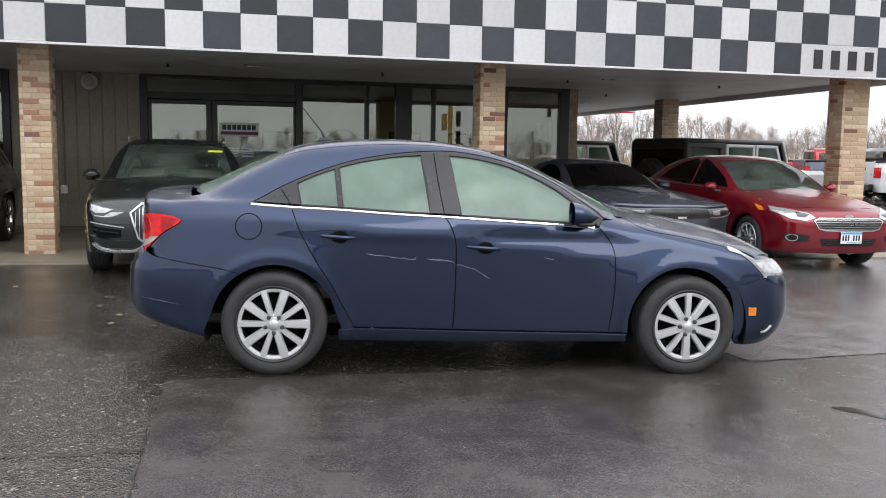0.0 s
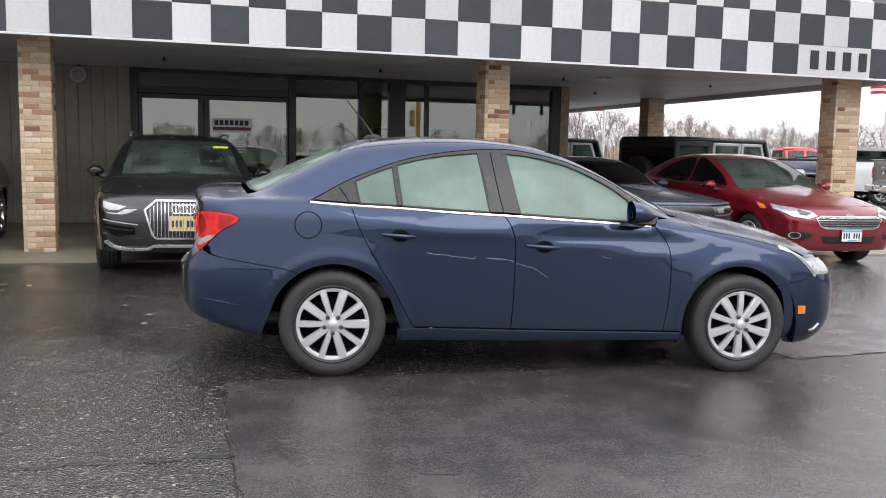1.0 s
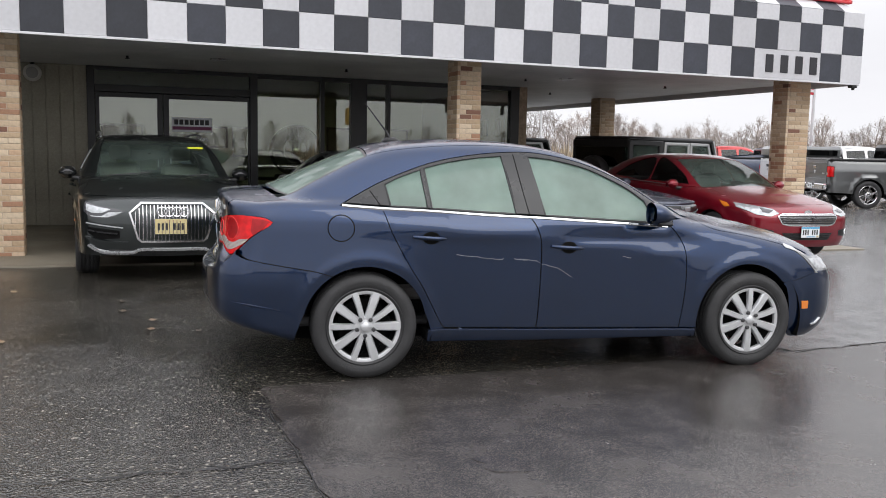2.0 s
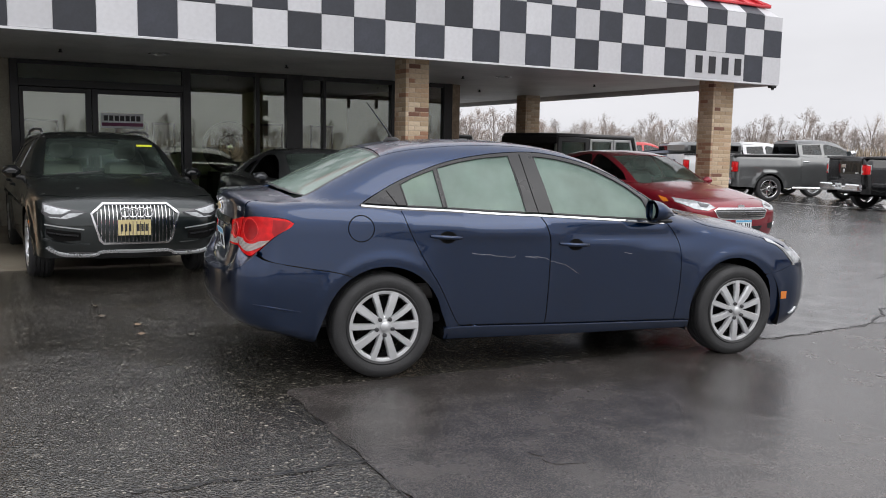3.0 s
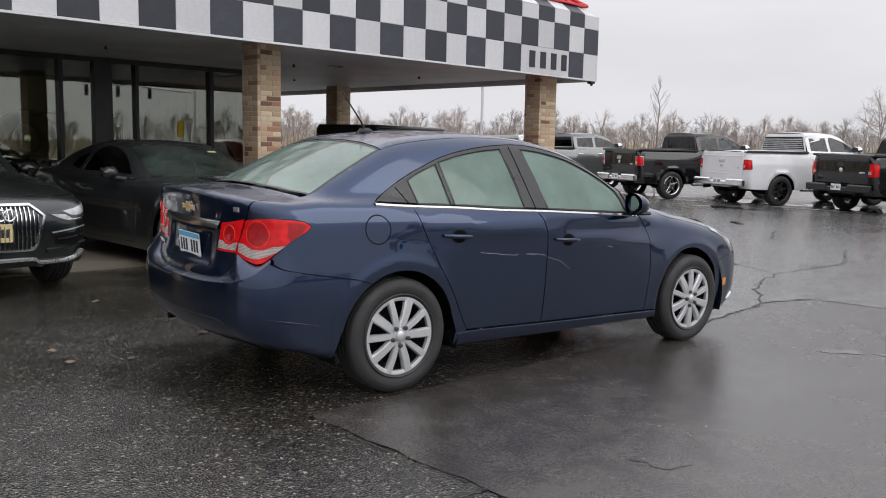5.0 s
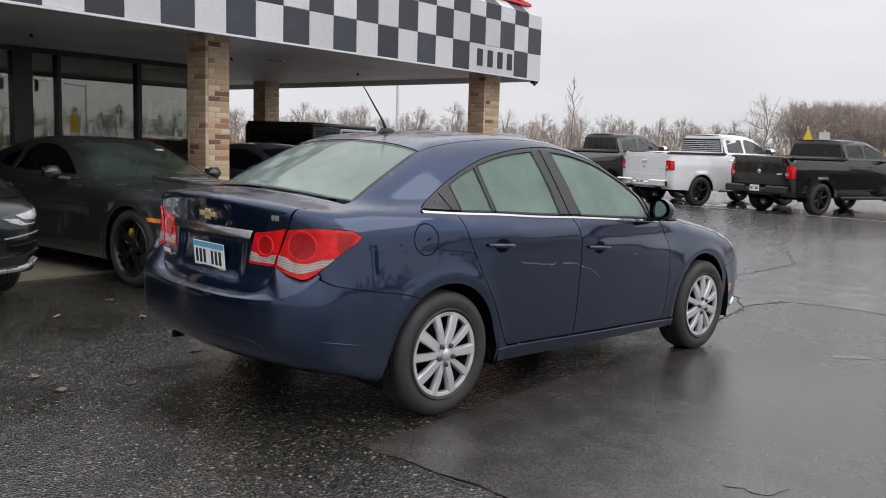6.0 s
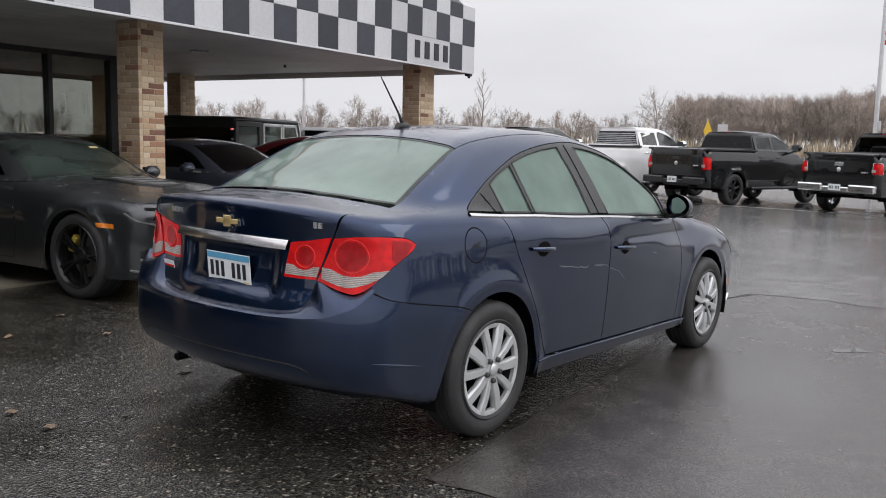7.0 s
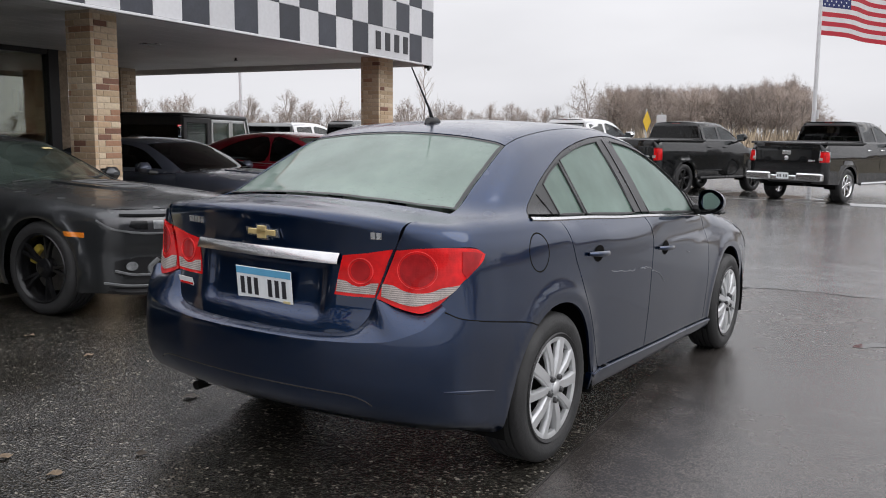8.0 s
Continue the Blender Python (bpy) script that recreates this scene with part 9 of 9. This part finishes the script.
def signal_head(parent, x, y, z, turn):
    m = Mesh()
    m.box(-0.17, 0.17, -0.12, 0.12, -0.55, 0.55, 0.03)
    for k in (-1, 0, 1):
        m.tube([(0, 0.10, 0.34 * k), (0, 0.30, 0.34 * k - 0.02)], 0.15, 12, 0, False)
    hd_ = part("signal_head", m, M_PLASTIC, parent, "black three-lamp signal head")
    hd_.matrix_local = pose(x, y, z, 0, 0, turn)
    m = Mesh()
    for k in (-1, 0, 1):
        m.tube([(0, 0.12, 0.34 * k), (0, 0.135, 0.34 * k)], 0.13, 12)
    part("signal_lens", m, M_SIGNAL_LENS, hd_)


sig = thing("traffic_signal", pose(16.6, -30.0, float(gz(16.6, -30))), "ochre traffic signal post with black signal heads across the road", "signal", "traffic signals")
m = Mesh()
m.tube([(0, 0, 0), (0, 0, 0.3), (0, 0, 5.6), (0, 0, 6.6)], [0.26, 0.17, 0.17, 0.06], 12)
part("post", m, M_SIGNAL, sig, "", True)
m = Mesh()
m.box(-0.62, -0.28, -0.14, 0.14, 3.5, 4.7, 0.03)
m.box(-0.30, 0.0, -0.03, 0.03, 4.0, 4.08)
part("side_head", m, M_SIGNAL, sig, "ochre signal housing")
signal_head(sig, 0.62, 0.0, 4.35, 20)
signal_head(sig, 0.62, 0.0, 2.95, 20)
sig = thing("traffic_signal", pose(47.5, -58.0, float(gz(47, -58))), "grey signal mast with black heads hung over the road", "signal", "traffic signals")
m = Mesh()
m.tube([(0, 0, 0), (0, 0, 7.2)], [0.16, 0.11], 10)
m.tube([(0, 0, 6.9), (-6, 0.2, 7.2), (-13, 0.4, 7.3)], [0.10, 0.08, 0.05], 8)
part("mast", m, M_SATIN, sig, "", True)
for dx in (-5.5, -9.0, -12.3):
    signal_head(sig, dx, 0.3, 6.55, 10)
brd = thing("road_board", pose(28.5, -27.0, float(gz(28, -27)), 0, 0, 35), "plain yellow board on a post across the road", "sign")
m = Mesh()
m.tube([(0, 0, 0), (0, 0, 3.1)], 0.05, 8)
part("post", m, M_SATIN, brd)
m = Mesh()
m.box(-0.24, 0.24, 0.05, 0.09, 1.9, 3.0, 0.006)
part("board", m, mat("yellow_board", (0.62, 0.42, 0.02), 0.5, 0, var=0.1), brd)
M_BROWNWALL = mat("brown_block_wall", (0.22, 0.15, 0.11), 0.85, 0, var=0.2, scale=1.5, fine=0.15, fscale=20)
shed = thing("roadside_building", pose(78, -52, float(gz(78, -52)), 0, 0, 30), "low brown building with a pale fascia across the road", "building")
m = Mesh()
m.box(-13, 13, -5, 5, 0, 3.4, 0.05)
part("wall", m, M_BROWNWALL, shed)
m = Mesh()
m.box(-13.4, 13.4, -5.4, 5.4, 3.4, 4.2, 0.05)
part("roof", m, M_FASCIA_W, shed, "pale flat roof edge")
for k in range(6):
    m = Mesh()
    m.box(-11.5 + k * 4.1, -9.0 + k * 4.1, 5.0, 5.04, 0.9, 2.5, 0.01)
    part("window", m, M_GLASS_DARK, shed)

# ---- bare trees ----
M_BARK = mat("grey_brown_bark", (0.27, 0.23, 0.205), 0.9, 0, var=0.25, scale=3, objrand=0.2)
M_TWIG = mat("brown_twigs", (0.35, 0.295, 0.262), 0.9, 0, var=0.2, scale=0.4, objrand=0.2)
M_BRUSH = mat("tan_brush", (0.33, 0.27, 0.20), 0.95, 0, var=0.3, scale=0.2, island=0.3)


def tree_meshes(seed, wide=0.34, base=0.26, twigs=9, limbs=7):
    """A bare tree ten metres high: trunk and limbs under a rounded crown of fine twigs."""
    rng = random.Random(seed)
    wood, crown = Mesh(), Mesh()
    H = 10.0
    mid = Vector((0, 0, H * (base + 1.0) / 2))
    ax, az = wide * H, H * (1.0 - base) / 2

    def shell_point(a, e, k):
        k *= 1 + 0.16 * math.sin(3 * a + seed) * math.cos(2 * e)
        return mid + Vector((ax * math.cos(e) * math.cos(a) * k, ax * math.cos(e) * math.sin(a) * k, az * math.sin(e) * k))

    def bend(p, q, rise, n=3):
        out = []
        for i in range(n + 1):
            t = i / n
            w = math.sin(t * math.pi)
            out.append(p.lerp(q, t) + Vector((rng.gauss(0, 0.07), rng.gauss(0, 0.07), rise)) * w)
        return out

    def blade(p, d, length, width):
        side = d.cross(Vector((rng.gauss(0, 1), rng.gauss(0, 1), rng.gauss(0, 1)))).normalized() * width
        o = len(crown.v)
        q = p + d * length
        crown.v += [tuple(p - side), tuple(p + side), tuple(q)]
        crown.f.append((o, o + 1, o + 2))
        crown.m.append(0)
    top = Vector((rng.gauss(0, 0.25), rng.gauss(0, 0.25), H * 0.62))
    stem = bend(Vector((0, 0, -0.1)), top, 0.0, 6)
    wood.tube(stem, [0.17, 0.15, 0.13, 0.115, 0.095, 0.075, 0.05], 6, cap=False)
    for k in range(limbs):
        a = 2 * math.pi * (k * 0.618 + rng.uniform(-0.06, 0.06))
        e = rng.uniform(-0.35, 1.1) if k else 1.4
        st = stem[rng.choice((2, 3, 4, 5)) if k else 6]
        limb = bend(st, shell_point(a, e, 0.62), -0.25 if e < 0.4 else 0.1, 4)
        wood.tube(limb, [0.075, 0.06, 0.05, 0.04, 0.028], 4, cap=False)
        for j in range(7):
            t = rng.uniform(0.25, 1.0) * 4
            i = min(int(t), 3)
            p = limb[i].lerp(limb[i + 1], t - i)
            tip = shell_point(a + rng.gauss(0, 0.55), max(-0.7, min(1.5, e + rng.gauss(0, 0.42))), rng.uniform(0.74, 0.98))
            br_ = bend(p, tip, 0.12)
            wood.tube(br_, [0.030, 0.022, 0.016, 0.010], 3, cap=False)
            for w in range(twigs):
                u = rng.uniform(0.2, 1.0) * 3
                i2 = min(int(u), 2)
                b0 = br_[i2].lerp(br_[i2 + 1], u - i2)
                d = ((b0 - mid).normalized() * 0.6 + Vector((rng.gauss(0, 0.6), rng.gauss(0, 0.6), rng.gauss(0.22, 0.5)))).normalized()
                ln = rng.uniform(0.5, 1.05)
                blade(b0, d, ln, 0.016)
                for _ in range(4):
                    d2 = (d + Vector((rng.gauss(0, 0.7), rng.gauss(0, 0.7), rng.gauss(0.1, 0.6)))).normalized()
                    blade(b0 + d * ln * rng.uniform(0.3, 1.0), d2, rng.uniform(0.25, 0.6), 0.011)
    me = bpy.data.meshes.new("crown")
    me.from_pydata(crown.v, [], crown.f)
    me.materials.append(M_TWIG)
    return wood.data("trunk", M_BARK), me


def sapling_meshes(seed):
    """A slender young tree: one straight stem with thin upswept side shoots."""
    rng = random.Random(seed)
    wood, crown = Mesh(), Mesh()
    stem = [Vector((rng.gauss(0, 0.05), rng.gauss(0, 0.05), 1.0 * k - 0.05)) for k in range(11)]
    wood.tube(stem, [0.11 - 0.0098 * k for k in range(11)], 6, cap=False)
    for k in range(34):
        z = 3.0 + 6.6 * k / 34
        i = int(z)
        p = stem[i].lerp(stem[min(i + 1, 10)], z - i)
        a, ln = rng.uniform(0, 6.28), (10.6 - z) * rng.uniform(0.22, 0.42)
        d = Vector((math.cos(a) * 0.62, math.sin(a) * 0.62, 0.85)).normalized()
        pts = [p, p + d * ln * 0.5, p + d * ln + Vector((0, 0, 0.1 * ln))]
        crown.tube(pts, [0.030, 0.022, 0.012], 3, cap=False)
        for j in range(4):
            q = pts[0].lerp(pts[2], rng.uniform(0.3, 1.0))
            d2 = (d + Vector((rng.gauss(0, 0.5), rng.gauss(0, 0.5), rng.gauss(0.2, 0.3)))).normalized()
            crown.tube([q, q + d2 * ln * rng.uniform(0.25, 0.5)], [0.013, 0.006], 3, cap=False)
    return wood.data("trunk", M_BARK), crown.data("crown", M_TWIG)


KINDS = [tree_meshes(11, 0.30, 0.22), tree_meshes(12, 0.36, 0.28), tree_meshes(13, 0.27, 0.20), tree_meshes(14, 0.40, 0.30), tree_meshes(15, 0.40, 0.16, 14, 9), sapling_meshes(16), tree_meshes(17, 0.34, 0.18, 12, 9)]


def tree(kind, x, y, s, turn, label, group="bare trees"):
    th = thing("tree", pose(x, y, float(gz(x, y)), 0, 0, turn) @ Matrix.Diagonal((s, s, s, 1)), label, "tree", group)
    part("trunk", KINDS[kind][0], None, th)
    part("crown", KINDS[kind][1], None, th)


def wood_stuff(name, label, rows_):
    """Many far trees joined in one mesh."""
    v, f, mi, o = [], [], [], 0
    for kind, x, y, s_, turn in rows_:
        m = np.array(pose(x, y, float(gz(x, y)), 0, 0, turn) @ Matrix.Diagonal((s_, s_, s_, 1)))
        for k, me in enumerate(KINDS[kind]):
            co = np.empty(len(me.vertices) * 3)
            me.vertices.foreach_get("co", co)
            v.append(co.reshape(-1, 3) @ m[:3, :3].T + m[:3, 3])
            me.calc_loop_triangles()
            tr = np.empty(len(me.loop_triangles) * 3, np.int32)
            me.loop_triangles.foreach_get("vertices", tr)
            f.append(tr.reshape(-1, 3) + o)
            mi.append(np.full(len(f[-1]), k, np.int32))
            o += len(me.vertices)
    me = bpy.data.meshes.new(name)
    me.from_pydata(np.concatenate(v), [], np.concatenate(f))
    me.materials.append(M_BARK)
    me.materials.append(M_TWIG)
    me.polygons.foreach_set("material_index", np.concatenate(mi))
    tagged(part(name, me, None, None, label), "", "trees", "", "stuff")


rng = random.Random(5)
tree(5, 29.7, 20.9, 0.46, 30, "slender young bare tree behind the parked trucks")
for i in range(110):
    deg = 4 + i * 0.62 + rng.uniform(-0.4, 0.4)          # bearing from +y towards +x
    if deg > 70.5:
        continue
    a, r = radians(deg), rng.uniform(85, 128)
    s = rng.uniform(0.46, 0.74) if deg < 34 else rng.uniform(0.36, 0.60)
    tree(rng.choice([0, 1, 2, 3, 4]), r * math.sin(a), r * math.cos(a), s * r / 100, rng.uniform(0, 360), "bare leafless deciduous tree in the far tree line")
far = []
for i in range(120):
    a, r = radians(2 + i * 0.60 + rng.uniform(-0.3, 0.3)), rng.uniform(135, 175)
    far.append((rng.choice([1, 3, 6]), r * math.sin(a), r * math.cos(a), rng.uniform(0.42, 0.62), rng.uniform(0, 360)))
wood_stuff("far_wood", "bare leafless trees of the hazy far wood", far)
for x, y, s in ((86, 46, 0.52), (60, 54, 0.50), (63, 52, 0.56), (116, 39.4, 0.96)):
    tree(2 if x < 100 else 1, x, y, s, x, "bare leafless deciduous tree in the far tree line")
for i in range(74):
    deg = 72.9 + i * 0.165 + rng.uniform(-0.15, 0.15)
    a, r = radians(deg), rng.uniform(122, 146)
    s = (0.90 if deg < 82.6 else 0.98 if deg < 84.6 else 0.86) * r / 134
    tree(4 if i % 3 else 6, r * math.sin(a), r * math.cos(a), s * rng.uniform(0.92, 1.05), rng.uniform(0, 360), "bare brown tree in a dense wood beyond the road", "wood beyond the road")
for i in range(16):
    a, r = radians(85.2 + i * 0.22), rng.uniform(150, 170)
    tree(4, r * math.sin(a), r * math.cos(a), rng.uniform(0.56, 0.68) - 0.018 * i, rng.uniform(0, 360), "bare brown tree in a dense wood beyond the road", "wood beyond the road")
across = []
for i in range(96):
    a = radians(104 + i * 1.0 + rng.uniform(-0.6, 0.6) if i < 80 else 190 + (i - 80) * 10)
    r = rng.uniform(80, 125)
    across.append((rng.choice([0, 1, 2, 3, 4, 6]), r * math.sin(a), r * math.cos(a), rng.uniform(0.38, 0.62), rng.uniform(0, 360)))
wood_stuff("roadside_wood", "bare leafless trees across the road behind the lot", across)
# brush along the foot of the trees
br = Mesh()
for i in range(30000):
    a = radians(rng.uniform(0, 104) if i < 24000 else rng.uniform(104, 360))
    r = rng.uniform(72, 135)
    x, y, h = r * math.sin(a), r * math.cos(a), rng.uniform(0.6, 2.6) * rng.uniform(0.5, 1.2)
    for k in range(2):
        t = rng.uniform(0, 6.28)
        dx, dy, w = math.cos(t), math.sin(t), rng.uniform(0.06, 0.28)
        lx, ly = rng.uniform(-0.7, 0.7), rng.uniform(-0.7, 0.7)
        br.v += [(x - dx * w, y - dy * w, -0.1), (x + dx * w, y + dy * w, -0.1), (x + lx, y + ly, h)]
        n = len(br.v)
        br.f.append((n - 3, n - 2, n - 1))
        br.m.append(0)
me = bpy.data.meshes.new("brush")
me.from_pydata(br.v, [], br.f)
me.materials.append(M_BRUSH)
b = part("brush", me, None, None, "tan dry brush and saplings along the field edge")
tagged(b, "", "bushes", "", "stuff")

# ---- brick columns ----
def brick_mat():
    m = mat("buff_brick", (0.5, 0.4, 0.3), 0.8, 0, var=0.0, fine=0.0, bump=0.4, bscale=120, bdist=0.004)
    n, l = m.node_tree.nodes, m.node_tree.links
    oi, cr = n.new("ShaderNodeObjectInfo"), n.new("ShaderNodeValToRGB")
    cols = [(0.0, (0.50, 0.37, 0.24)), (0.22, (0.58, 0.45, 0.31)), (0.45, (0.66, 0.54, 0.39)), (0.62, (0.53, 0.37, 0.24)), (0.80, (0.62, 0.48, 0.34)), (0.925, (0.38, 0.21, 0.13)), (0.97, (0.22, 0.11, 0.075))]
    cr.color_ramp.interpolation = "CONSTANT"
    while len(cr.color_ramp.elements) < len(cols):
        cr.color_ramp.elements.new(0.5)
    for e, (p, c) in zip(cr.color_ramp.elements, cols):
        e.position, e.color = p, (*c, 1)
    tc, ns, k = n.new("ShaderNodeTexCoord"), n.new("ShaderNodeTexNoise"), n.new("ShaderNodeMapRange")
    ns.inputs["Scale"].default_value, ns.inputs["Detail"].default_value = 30, 4
    k.inputs[3].default_value, k.inputs[4].default_value = 0.72, 1.25
    l.new(tc.outputs["Object"], ns.inputs["Vector"])
    l.new(ns.outputs["Fac"], k.inputs[0])
    l.new(oi.outputs["Random"], cr.inputs["Fac"])
    sc = n.new("ShaderNodeVectorMath")
    sc.operation = "SCALE"
    l.new(cr.outputs["Color"], sc.inputs[0])
    l.new(k.outputs[0], sc.inputs["Scale"])
    l.new(sc.outputs[0], n["Principled BSDF"].inputs["Base Color"])
    return m


M_BRICK = brick_mat()
brick_meshes = {}


def brick_mesh(w):
    w = round(w, 3)
    if w not in brick_meshes:
        b = Mesh()
        b.box(-w / 2, w / 2, -0.045, 0.0, -0.0285, 0.0285, 0.003)
        brick_meshes[w] = b.data("brick", M_BRICK)
    return brick_meshes[w]


def column(name, x0, x1, y0, y1, label):
    """A square brick column: a mortar core and bricks in courses round it."""
    zb = min(float(gz(a, b)) for a in (x0, x1) for b in (y0, y1)) - 0.03
    core = Mesh()
    core.box(x0 + 0.006, x1 - 0.006, y0 + 0.006, y1 - 0.006, zb, ZF)
    col = structure(name, core, M_MORTAR, label, "column")
    z, r = zb + 0.03, 0
    J = 0.009
    while z + 0.066 < ZF:
        for (ax, ay, L, turn) in ((x0, y0, x1 - x0, 0), (x1, y0, y1 - y0, 90), (x1, y1, x1 - x0, 180), (x0, y1, y1 - y0, 270)):
            long, ret = (L * 0.62, L * 0.38)
            for (c, w) in ((ret / 2 + 0.045 / 2, ret - 0.045 - J), (ret + long / 2, long - J)) if (r + turn // 90) % 2 else ((long / 2 + 0.045 / 2, long - 0.045 - J), (long + ret / 2, ret - J)):
                b = part("brick", brick_mesh(w), None, col)
                m = pose(ax, ay, z + 0.033, 0, 0, turn) @ pose(c, 0.045, 0)
                b.matrix_world = m
        z += 0.0665
        r += 1
    return col


column("column_west", -2.205, -1.845, 11.56, 11.92, "buff brick column with some dark red bricks")
column("column_mid", 3.655, 4.025, 11.59, 11.96, "buff brick column with some dark red bricks")
column("column_corner", 9.45, 9.93, 11.45, 11.80, "tan brick column at the canopy corner")
column("column_back", 9.62, 10.02, 17.35, 17.75, "tan brick column at the back of the canopy")
column("column_far", 9.62, 10.02, 23.2, 23.6, "tan brick column at the far end of the canopy")
